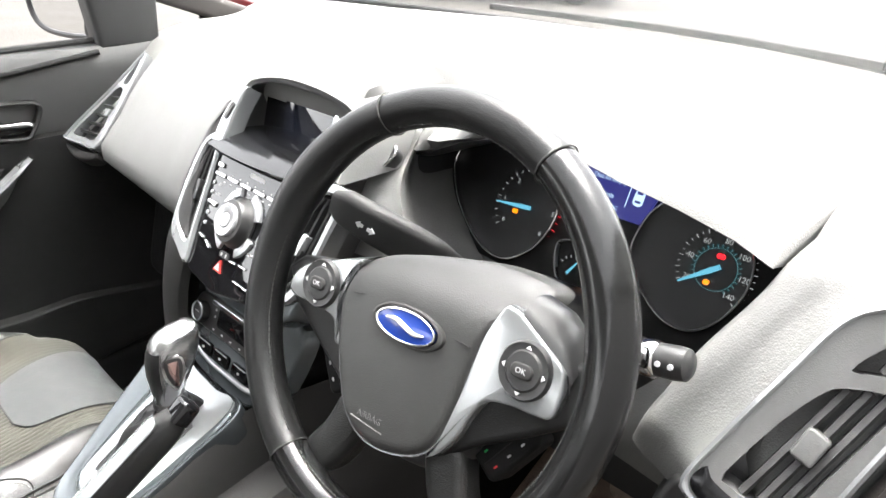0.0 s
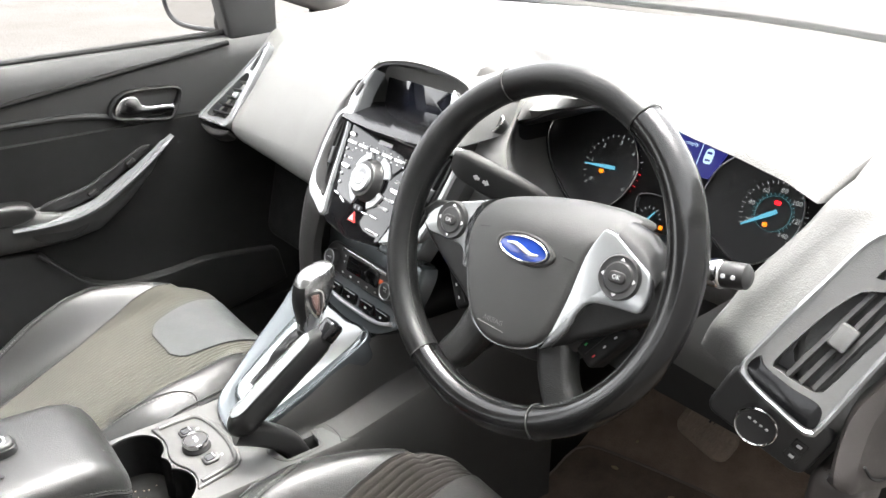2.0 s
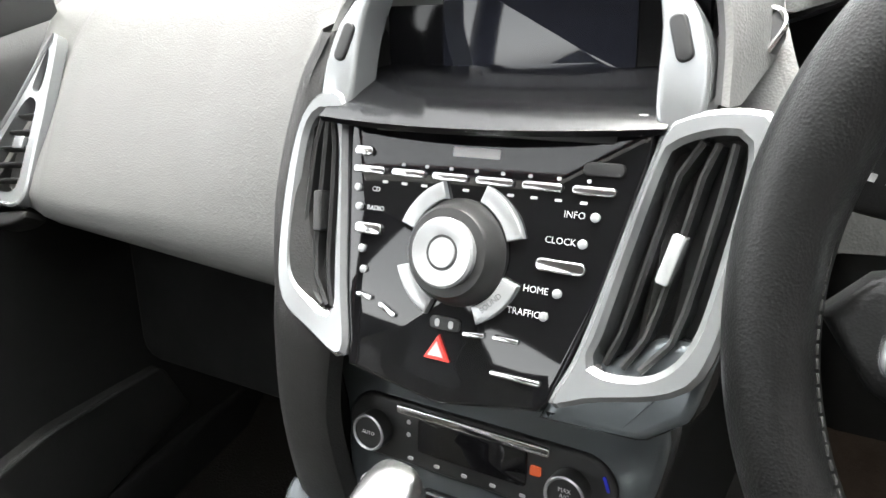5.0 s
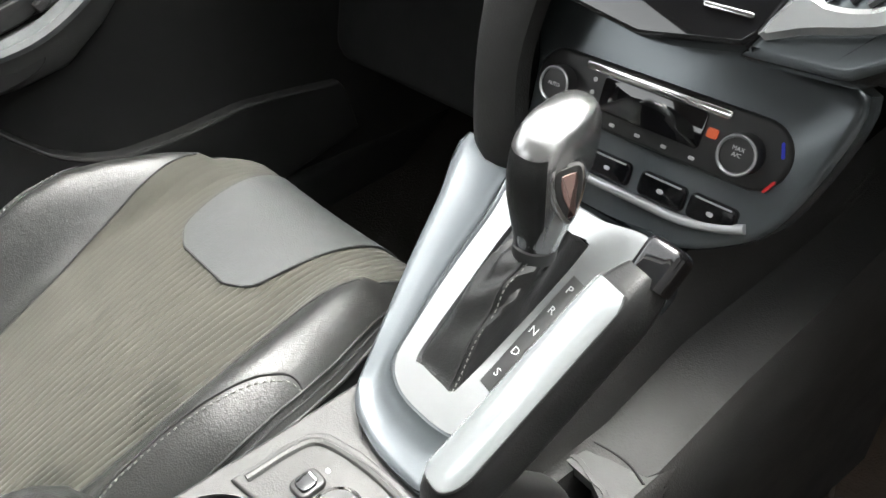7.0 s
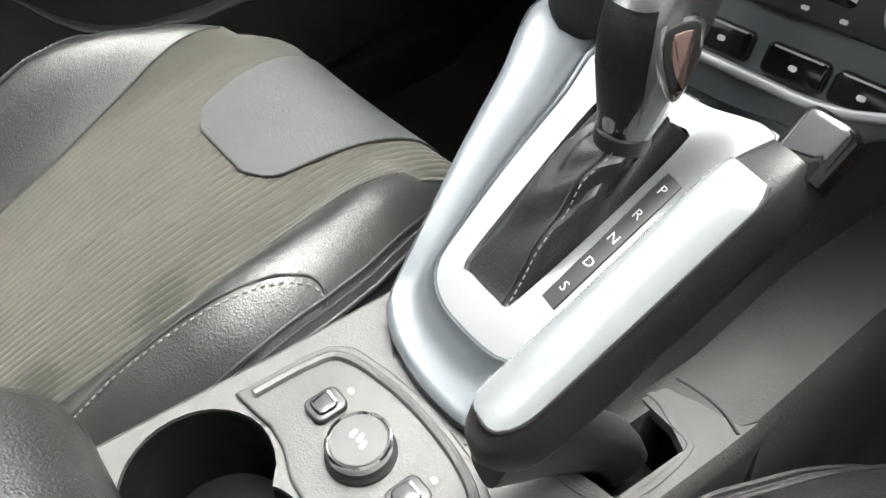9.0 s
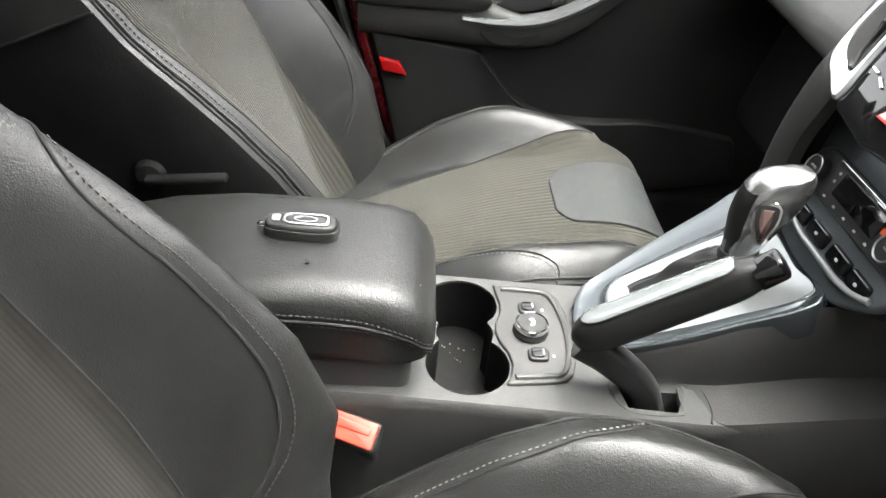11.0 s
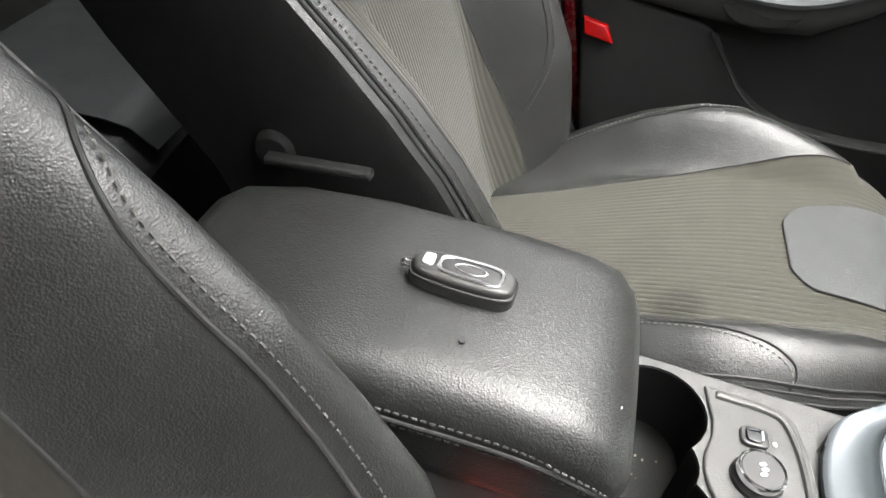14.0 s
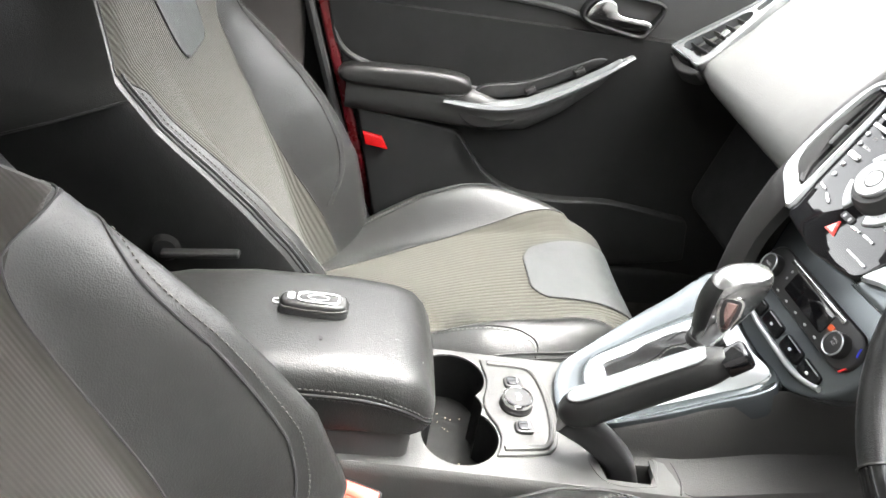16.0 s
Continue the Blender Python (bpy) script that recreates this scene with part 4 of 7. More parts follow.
# red hazard triangle
HZ = RM @ pose(-0.002, ry(0.873), 0)
hz = part("hazard_button", slab(HZ, [(-0.0085, -0.006), (0.0085, -0.006), (0.0, 0.0085)], -0.002, 0.0025, 0.0008), mat("hazard_red", (0.7, 0.05, 0.04), 0.3), radio, "red warning triangle button")
part("hazard_mark", slab(HZ, [(-0.005, -0.0038), (0.005, -0.0038), (0.0, 0.0048)], 0, 0.0031), WHITE, hz)
lk = part("lock_button", slab(HZ @ pose(0.003, 0.0155, 0), rrect(0.020, 0.0075, 0.003), -0.002, 0.002, 0.0006), SATIN, radio)
for q in (-0.0045, 0.0045):
    part("button_mark", slab(HZ @ pose(0.003 + q, 0.0155, 0.002), rrect(0.0030, 0.0045, 0.0012, 2), -0.0005, 0.0004), WHITE, lk)
part("maker_mark", slab(RM @ pose(0.008, 0.1130, 0.0), rrect(0.030, 0.0055, 0.0005, 1), -0.0005, 0.0003), WHITE, radio, "plain pale bar")
for k in range(8):
    part("button_mark", slab(RM @ pose(-0.040 + 0.0165 * k, 0.1030, 0), rrect(0.0024, 0.0020, 0.0005, 1), -0.0005, 0.0004), WHITE, radio)

# screen above the radio, under its hood
scr = part("display", slab(basis(V(0.017, 0.405, 1.022), (1, 0, 0), V(0, -1, 0.25)), rrect(0.212, 0.090, 0.008), -0.006, 0.0, 0.001), GLOSSD, stack, "switched-off glossy display")
lens = part("display_glass", slab(basis(V(0.020, 0.4035, 1.024), (1, 0, 0), V(0, -1, 0.25)), rrect(0.128, 0.070, 0.003), -0.003, 0.0, 0.0005), mat("grey_lcd", (0.010, 0.011, 0.016), 0.05, spec=0.7), scr, "grey display glass")
shelf_rows = [[V(x, 0.322 + 0.085 * s - 0.010 * (1 - (x / 0.1) ** 2), 0.990 + 0.006 * s + 0.007 * math.sin(3 * s)) for x in np.linspace(-0.090, 0.122, 11)] for s in np.linspace(0, 1, 7)]
part("display_shelf", thick(grid(shelf_rows), 0.004), GLOSSD, stack, "glossy black shelf under the display")
# hood: side cheeks and brow
brow = spline([(-0.108, 0.345, 0.998), (-0.104, 0.372, 1.030), (-0.094, 0.383, 1.047), (-0.073, 0.385, 1.060), (-0.02, 0.386, 1.0695), (0.05, 0.386, 1.0705), (0.105, 0.385, 1.064), (0.130, 0.378, 1.052), (0.140, 0.362, 1.028), (0.144, 0.340, 0.998)], 44)
rows = []
for p in brow:
    c = V(0.02, p.y + 0.06, 1.02)
    d = (p - c)
    rows.append([p, p + V(0, -0.002, 0) + V(d.x, 0, d.z).normalized() * 0.004, p + V(d.x, 0, d.z).normalized() * 0.008 + V(0, 0.006, 0), p + V(d.x, 0, d.z).normalized() * 0.012 + V(0, 0.08, 0.004)])
part("display_hood", thick(grid(rows), 0.004), DASH, stack)
inner = [[p + V(0, 0.0, 0), p + V(0, 0.03, -0.003), p + V(-p.x * 0.05, 0.065, -0.006)] for p in brow]
part("hood_lining", thick(grid(inner), 0.003), SATIN, stack)
# pale trim cheek at the screen's sides, each with a small round button
for sx in (-1, 1):
    off = 0.0 if sx < 0 else 0.020
    ck = [(sx * 0.086 + off, ry(0.990)), (sx * 0.106 + off, ry(0.990)), (sx * 0.108 + off, ry(1.012)), (sx * 0.101 + off, ry(1.034)), (sx * 0.086 + off, ry(1.052)), (sx * 0.076 + off, ry(1.056)), (sx * 0.082 + off, ry(1.032))]
    cheek = part("screen_cheek", slab(RM, smooth_loop(ck if sx < 0 else ck[::-1], 30), -0.02, 0.002, 0.003), SILVER, stack, "silver cheek beside the display")
    part("cheek_button", slab(RM @ pose(sx * 0.0930 + off, ry(1.026), 0, 0, 0, sx * 18), rrect(0.009, 0.024, 0.004), 0.0, 0.004, 0.0015), SATIN, cheek)


def centre_vent(outer, hole, slats, axis_lean):
    """A tall air vent in a silver bezel, with upright slats."""
    v = part("vent_bezel", frame_ring(RM, resample(outer, 48), resample(hole, 48), -0.02, 0.004, 0.003), SILVER, stack, "silver vent surround")
    part("vent_box", slab(RM, resample(inset(hole, -0.002), 32), -0.05, -0.022), SATIN, v)
    h = np.array(hole)
    v0, v1 = h[:, 1].min(), h[:, 1].max()
    for k in range(slats):
        f = (k + 0.7) / (slats + 0.4)
        pts = []
        for vv in np.linspace(v0 + 0.004, v1 - 0.004, 8):
            # width of the hole at this height
            xs = []
            n = len(hole)
            for i in range(n):
                a, b = hole[i], hole[(i + 1) % n]
                if (a[1] - vv) * (b[1] - vv) < 0:
                    xs.append(a[0] + (b[0] - a[0]) * (vv - a[1]) / (b[1] - a[1]))
            if len(xs) >= 2:
                pts.append(RM @ V(min(xs) + (max(xs) - min(xs)) * f, vv, -0.008))
        if len(pts) > 2:
            part("slat", sweep(pts, [(-0.0014, -0.010), (0.0014, -0.010), (0.0018, 0.007), (0, 0.0085), (-0.0018, 0.007)], up=tuple(RN)), SATIN, v)
    mid = RM @ V(sum(p[0] for p in hole) / len(hole), (v0 + v1) / 2, 0.0)
    part("vent_tab", slab(basis(mid, (1, 0, 0), RN) @ pose(0, 0, 0, 0, 0, axis_lean), rrect(0.007, 0.026, 0.002), -0.006, 0.003, 0.001), SATIN if axis_lean > 0 else BRIGHT, v)
    return v


# left vent, towards the passenger
oL = smooth_loop([(-0.105, ry(1.000)), (-0.123, ry(0.985)), (-0.131, ry(0.94)), (-0.127, ry(0.885)), (-0.098, ry(0.866)), (-0.067, ry(0.857)), (-0.073, ry(0.90)), (-0.083, ry(0.975)), (-0.088, ry(0.998))], 60)
hL = smooth_loop([(-0.100, ry(0.988)), (-0.114, ry(0.980)), (-0.119, ry(0.94)), (-0.117, ry(0.900)), (-0.100, ry(0.885)), (-0.082, ry(0.880)), (-0.084, ry(0.91)), (-0.090, ry(0.97))], 60)
centre_vent(oL, hL, 3, 6)
oR = smooth_loop([(0.114, ry(0.992)), (0.145, ry(0.998)), (0.163, ry(0.990)), (0.157, ry(0.94)), (0.147, ry(0.893)), (0.131, ry(0.876)), (0.092, ry(0.866)), (0.068, ry(0.859)), (0.082, ry(0.89)), (0.106, ry(0.975))], 60)
hR = smooth_loop([(0.120, ry(0.982)), (0.143, ry(0.987)), (0.150, ry(0.978)), (0.145, ry(0.94)), (0.136, ry(0.900)), (0.118, ry(0.883)), (0.090, ry(0.882)), (0.094, ry(0.90)), (0.112, ry(0.97))], 60)
centre_vent(oR, hR, 3, -14)

part("bezel_under", slab(RM, resample([(0.060, ry(0.850)), (0.118, ry(0.852)), (0.140, ry(0.866)), (0.150, ry(0.90)), (0.12, ry(0.90)), (0.07, ry(0.87))], 40), -0.035, -0.004, 0.006), BLUEGREY, stack, "blue-grey underside of the vent surround")

# climate panel
CN = V(0, -1, 0.35).normalized()
CM = basis(V(0.009, 0.278, 0.779), (1, 0, 0), CN)
sur = smooth_loop([(-0.108, 0.060), (-0.106, 0.0), (-0.100, -0.060), (-0.060, -0.078), (0.03, -0.080), (0.075, -0.062), (0.105, -0.030), (0.122, 0.048), (0.085, 0.056), (0.0, 0.062)], 64)
part("climate_surround", slab(CM, sur, -0.03, -0.004, 0.006), BLUEGREY, stack, "blue-grey painted surround")
pan = rrect(0.196, 0.045, 0.0222, 8)
clim = part("climate_panel", slab(CM @ pose(-0.001, 0.003, 0), pan, -0.02, 0.0, 0.003), SATIN, stack, "black climate control panel")
for x, tx in ((-0.0745, "AUTO"), (0.069, "MAX A/C")):
    kn = part("climate_knob", lathe(CM @ pose(x, 0.001, 0), [(0.0132, 0), (0.0132, 0.009), (0.0126, 0.0112), (0.0112, 0.0108), (0.0108, 0.0095), (0.001, 0.0095)], 36), SATIN, clim, "silver-ringed knob")
    part("knob_ring", frame_ring(CM @ pose(x, 0.001, 0), circle(0.0129, 36), circle(0.0110, 36), 0.008, 0.0118, 0.0008), BRIGHT, kn, "bright silver ring")
    part("knob_face", lathe(CM @ pose(x, 0.001, 0), [(0.0107, 0.0092), (0.0105, 0.0098), (0.001, 0.0102)], 24), SATIN, kn)
    words("lettering", tx.replace(" ", "\n"), CM @ pose(x, 0.001 + (0.002 if " " in tx else 0), 0.0104), 0.0038, WHITE, kn)
part("climate_display", slab(CM @ pose(0.000, 0.005, 0), rrect(0.080, 0.024, 0.003), -0.002, 0.0012, 0.0004), GLOSS, clim, "dark glossy display")
part("display_bar", slab(CM @ pose(-0.001, 0.0205, 0), rrect(0.112, 0.006, 0.002), -0.002, 0.003, 0.001), CHROME, clim, "bright silver bar")
part("defrost_lamp", slab(CM @ pose(0.046, 0.006, 0.0005), rrect(0.007, 0.006, 0.001), -0.002, 0.001), glow("dim_amber", (0.6, 0.10, 0.03), 0.10), clim, "amber lit symbol")
for k in range(5):
    part("button_mark", slab(CM @ pose(-0.046 + 0.021 * k, -0.0135, 0.0003), rrect(0.0042, 0.0022, 0.0006, 1), -0.001, 0.0004), WHITE, clim)
for k in range(2):
    part("button_mark", slab(CM @ pose(-0.048, 0.003 + 0.009 * k, 0.0003), rrect(0.003, 0.003, 0.0008, 1), -0.001, 0.0004), WHITE, clim)
for z, col in ((0.011, (0.02, 0.03, 0.5)), (-0.012, (0.5, 0.02, 0.02))):
    part("temperature_mark", slab(CM @ pose(0.0905, z, 0.0002, 0, 0, 20 if z > 0 else -30), rrect(0.002, 0.010, 0.0008, 1), -0.001, 0.0005), mat("mark", col, 0.4), clim)
# lower row of buttons and its pale lip
for x, w in ((-0.060, 0.036), (-0.019, 0.036), (0.025, 0.036), (0.0625, 0.034)):
    lb = part("lower_switch", slab(CM @ pose(x, -0.0420, 0), rrect(w, 0.017, 0.004), -0.01, 0.0, 0.002), GLOSSD, stack)
    part("switch_edge", slab(CM @ pose(x, -0.0350, 0.0), rrect(w - 0.008, 0.0011, 0.0004, 1), -0.001, 0.0006), BRIGHT, lb, "thin chrome line")
    part("button_mark", slab(CM @ pose(x, -0.0425, 0.0002), rrect(0.0045, 0.0028, 0.0008, 1), -0.001, 0.0004), WHITE, lb)
part("lower_lip", sweep([CM @ V(x, -0.0555 + 0.00055 * (max(0, abs(x) - 0.03) / 0.02) ** 2 * 3.0, -0.002) for x in np.linspace(-0.088, 0.086, 30)], rrect(0.007, 0.0065, 0.003)), BRIGHT, stack, "pale silver lip")
# rounded side pillars of the stack
rows = []
for q in spline([(0.690, -0.118, -0.092, 0.262), (0.703, -0.134, -0.088, 0.252), (0.725, -0.141, -0.086, 0.249), (0.795, -0.137, -0.085, 0.251), (0.86, -0.131, -0.072, 0.262), (0.885, -0.132, -0.080, 0.273), (0.94, -0.138, -0.10, 0.302), (1.0, -0.130, -0.10, 0.338), (1.03, -0.12, -0.10, 0.362)], 30):
    z, xl, xr, y = q
    rows.append([V(xr, y + 0.016, z), V(xr - 0.003, y + 0.004, z), V(xr - 0.010, y, z), V(xl + 0.018, y - 0.001, z), V(xl + 0.008, y + 0.003, z), V(xl + 0.002, y + 0.010, z), V(xl, y + 0.022, z), V(xl - 0.004, y + 0.10, z), V(xl, y + 0.24, z)])
part("side_pillar", grid(rows), PLASTIC, stack)
rows = []
for p in spline([(0.124, 0.361, 1.00), (0.130, 0.316, 0.94), (0.126, 0.286, 0.885), (0.120, 0.284, 0.862)], 24):
    rows.append([p + V(-0.006, -0.002, 0), p + V(0, 0.004, 0), p + V(0.006, 0.02, 0), p + V(0.010, 0.09, 0), p + V(0.006, 0.22, -0.01)])
part("side_wall", thick(grid(rows), 0.005), PLASTIC, stack)
# base under the climate panel, running back into the footwell, near-black for shade
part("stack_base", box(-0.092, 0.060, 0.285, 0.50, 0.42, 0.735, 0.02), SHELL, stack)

# ---- floor console ----
def holed(m, outer, holes, high, low, bm=None):
    """A plate with holes: a filled top, an outer skirt and a wall round each hole."""
    bm = bm or bmesh.new()
    edges = []
    for loop in [outer] + holes:
        vs = [bm.verts.new(m @ V(x, y, high)) for x, y in loop]
        edges += [bm.edges.new((a, b)) for a, b in zip(vs, vs[1:] + vs[:1])]
        lo = [bm.verts.new(m @ V(x, y, low)) for x, y in loop]
        n = len(vs)
        for i in range(n):
            bm.faces.new((vs[i], vs[(i + 1) % n], lo[(i + 1) % n], lo[i]))
    bmesh.ops.triangle_fill(bm, use_beauty=True, edges=edges, normal=m.to_3x3() @ V(0, 0, 1))
    return bm


console = thing("floor_console", "grey plastic floor console between the front seats", "floor console")
I4 = Matrix.Identity(4)
edge_pts = [(-0.090, -0.46), (-0.092, -0.20), (-0.092, -0.10), (-0.086, 0.0), (-0.083, 0.10), (-0.085, 0.26), (-0.10, 0.50), (0.085, 0.50), (0.104, 0.36), (0.118, 0.26), (0.118, 0.165), (0.112, 0.08), (0.105, -0.02), (0.098, -0.12), (0.094, -0.20), (0.092, -0.46)]
outer = resample(edge_pts, 110)
CUPS = []
for k in range(72):
    a = 2 * math.pi * k / 72
    d = V(math.cos(a), math.sin(a))
    best = 0
    for cx, cy, r in ((-0.043, -0.072, 0.0405), (0.050, -0.068, 0.0425)):
        # reach of the circle along d from the middle of the waist
        ox, oy = 0.004 - cx, -0.069 - cy
        bq = ox * d.x + oy * d.y
        disc = bq * bq - (ox * ox + oy * oy - r * r)
        if disc > 0:
            best = max(best, -bq + math.sqrt(disc))
    best = max(best, 0.030)
    CUPS.append((0.004 + d.x * best, -0.069 + d.y * best))
slot = [(0.064, 0.078), (0.100, 0.084), (0.104, 0.131), (0.092, 0.137), (0.066, 0.139)]
part("console_top", holed(I4, outer, [CUPS, slot], 0.600, 0.592), CONSOLE, console)
side = []
for i, (x, y) in enumerate(edge_pts + [edge_pts[0]]):
    s = 1 if x > 0 else -1
    side.append([V(x, y, 0.600), V(x + s * 0.004, y, 0.597), V(x + s * 0.006, y, 0.588), V(x + s * 0.007, y, 0.54), V(x + s * 0.012, y, 0.44), V(x + s * 0.015, y, 0.27)])
part("console_sides", grid(side), FLANK, console, sharp=50)
# near-black walls and dusty floor: the shade of a deeper well, in colour
part("cup_well", holed(I4, inset(CUPS, -0.0008), [inset(CUPS, 0.0004)], 0.5975, 0.53), WELL, console, "double cup holder with walls darkened for depth")
part("cup_floor", slab(I4, inset(CUPS, -0.0008), 0.522, 0.531), mat("shaded_dusty_cup_floor", (0.0045, 0.0043, 0.004), 0.6, grain=0.12, grain_size=0.002, spots=0.6, spot_size=0.012, spec=0.15), console, "dusty cup holder floor, darkened for depth")
# switch panel with its ridge
swl = resample([(-0.075, -0.034), (-0.073, 0.010), (-0.070, 0.026), (-0.060, 0.036), (-0.030, 0.043), (0.005, 0.046), (0.040, 0.043), (0.062, 0.037), (0.071, 0.028), (0.075, 0.010), (0.079, -0.032), (0.066, -0.026), (0.050, -0.023), (0.034, -0.026), (0.018, -0.034), (0.004, -0.037), (-0.010, -0.036), (-0.028, -0.030), (-0.043, -0.029), (-0.060, -0.032)], 80)
sw = part("switch_panel", slab(I4, swl, 0.598, 0.6035, 0.002), CONSOLE, console)
ridge = spline([(-0.067, -0.026, 0.604), (-0.065, 0.008, 0.604), (-0.058, 0.026, 0.604), (-0.03, 0.035, 0.604), (0.005, 0.038, 0.604), (0.04, 0.035, 0.604), (0.062, 0.026, 0.604), (0.067, 0.008, 0.604), (0.070, -0.022, 0.604)], 50)
part("panel_ridge", tube(ridge, 0.0032, 8), CONSOLE, sw)
SWM = pose(0.002, 0.0, 0.6035)
rk = part("rotary_knob", lathe(SWM, [(0.0190, 0), (0.0190, 0.003), (0.0165, 0.006), (0.0160, 0.012), (0.0146, 0.0135), (0.001, 0.0135)], 36), SATIN, sw, "round control knob")
part("knob_ring", frame_ring(SWM, circle(0.0174, 36), circle(0.0152, 36), 0.008, 0.0142, 0.0011), CHROME, rk, "chrome ring")
for dx in (-0.0042, 0.0, 0.0042):
    part("knob_mark", slab(SWM @ pose(dx, 0.0012 * (dx == 0), 0.0136, 0, 0, 20), rrect(0.0026, 0.0052, 0.0008, 1), -0.0002, 0.0004), WHITE, rk)
for x, y in ((-0.034, 0.001), (0.038, 0.004)):
    rs = part("rocker_switch", slab(pose(x, y, 0.6035), rrect(0.018, 0.021, 0.005), -0.002, 0.004, 0.0015), SATIN, sw)
    part("rocker_cap", slab(pose(x, y - 0.001, 0.6075), rrect(0.013, 0.013, 0.004), -0.001, 0.002, 0.001), GLOSS, rs)
    part("rocker_edge", slab(pose(x, y + 0.0045, 0.6075), rrect(0.009, 0.002, 0.0008, 2), 0.001, 0.0028, 0.0005), CHROME, rs)
    part("switch_mark", slab(pose(x, y + 0.016, 0.6037), rrect(0.004, 0.003, 0.0008, 1), -0.0005, 0.0003), WHITE, sw)
# seam round the lever's slot
sl = smooth_loop(slot, 40)
part("slot_frame", frame_ring(pose(0, 0, 0.600), resample(inset(sl, -0.004), 40), resample(sl, 40), -0.002, 0.0008, 0.0004), CONSOLE, console)
part("slot_seam", tube(spline([(0.047, 0.150, 0.6005), (0.060, 0.159, 0.6005), (0.079, 0.1645, 0.6005), (0.100, 0.1655, 0.6005), (0.116, 0.160, 0.6005)], 24), 0.0011, 6), SEAM, console)
part("slot_bottom", slab(I4, slot, 0.545, 0.550), SHELL, console)

random.seed(3)
bits = bmesh.new()
for k in range(22):
    x, y = random.choice(((-0.043, -0.072), (0.050, -0.068)))
    a, q = 6.28 * random.random(), 0.027 * random.random() ** 0.5
    r = 0.0004 + 0.0008 * random.random()
    slab(pose(x + q * math.cos(a), y + q * math.sin(a), 0.531), circle(r, 6), 0.0, 0.001, bm=bits)
tagged(part("crumbs", bits, mat("pale_crumb", (0.20, 0.17, 0.13), 0.9)), "pale crumbs on the floor of the cup holder", "debris", "", "stuff")
# ---- gear surround and selector ----
GN = V(0, -0.515, 1).normalized()
GM = basis(V(0, 0.05, 0.604), (1, 0, 0), GN)


def gp(pts):
    return [(x, (y - 0.05) * 1.125) for x, y in pts]


gear = thing("gear_surround", "silver trim round the automatic gear selector", "gear trim")
tro = smooth_loop(gp([(-0.150, 0.262), (-0.128, 0.205), (-0.107, 0.152), (-0.080, 0.092), (-0.066, 0.065), (-0.045, 0.054), (-0.015, 0.048), (0.015, 0.048), (0.032, 0.052), (0.045, 0.075), (0.056, 0.120), (0.062, 0.180), (0.062, 0.252), (0.0, 0.252), (-0.08, 0.256)]), 72)
tri_ = smooth_loop(gp([(-0.080, 0.250), (-0.0755, 0.215), (-0.0715, 0.170), (-0.0650, 0.125), (-0.0590, 0.101), (-0.040, 0.0885), (-0.012, 0.0855), (0.010, 0.0865), (0.022, 0.092), (0.032, 0.105), (0.038, 0.130), (0.044, 0.180), (0.046, 0.248), (0.0, 0.248), (-0.045, 0.250)]), 72)
rows = []
for f, h in ((0.0, -0.03), (0.0, 0.001), (0.05, 0.0042), (0.12, 0.0048), (0.20, 0.0036), (0.40, 0.0004), (0.65, -0.0012), (0.86, 0.0004), (0.93, 0.0026), (0.98, 0.0012), (1.0, -0.0010), (1.0, -0.01)):
    rows.append([GM @ V(a[0] + (b[0] - a[0]) * f, a[1] + (b[1] - a[1]) * f, h) for a, b in zip(tro, tri_)])
part("outer_trim", grid(rows, close_u=True), mat("blue_silver_trim", (0.085, 0.095, 0.102), 0.24, metal=0.6, spots=0.02, spot_size=0.05, rough_var=0.006), gear, "blue-grey silver outer trim")
gate = smooth_loop(gp([(-0.047, 0.112), (-0.040, 0.108), (-0.010, 0.106), (-0.004, 0.110), (0.004, 0.180), (0.006, 0.226), (0.0, 0.232), (-0.050, 0.224), (-0.056, 0.216), (-0.053, 0.17)]), 50)
part("inner_plate", holed(GM, inset(tri_, -0.001), [gate], 0.0015, -0.010), SILVER, gear, "bright silver plate")
part("gate_well", slab(GM, inset(gate, -0.001), -0.03, -0.008), SATIN, gear)
strip = gp([(0.006, 0.122), (0.017, 0.120), (0.024, 0.205), (0.012, 0.208)])
st = part("label_strip", slab(GM, strip, 0.0, 0.0028, 0.0006), SATIN, gear, "black strip with gear letters")
for i, ch in enumerate("SDNRP"):
    f = i / 4
    words("lettering", ch, GM @ pose(0.0125 + 0.0045 * f, (0.132 + 0.066 * f - 0.05) * 1.125, 0.0030, 0, 0, -4), 0.0085, WHITE, st)
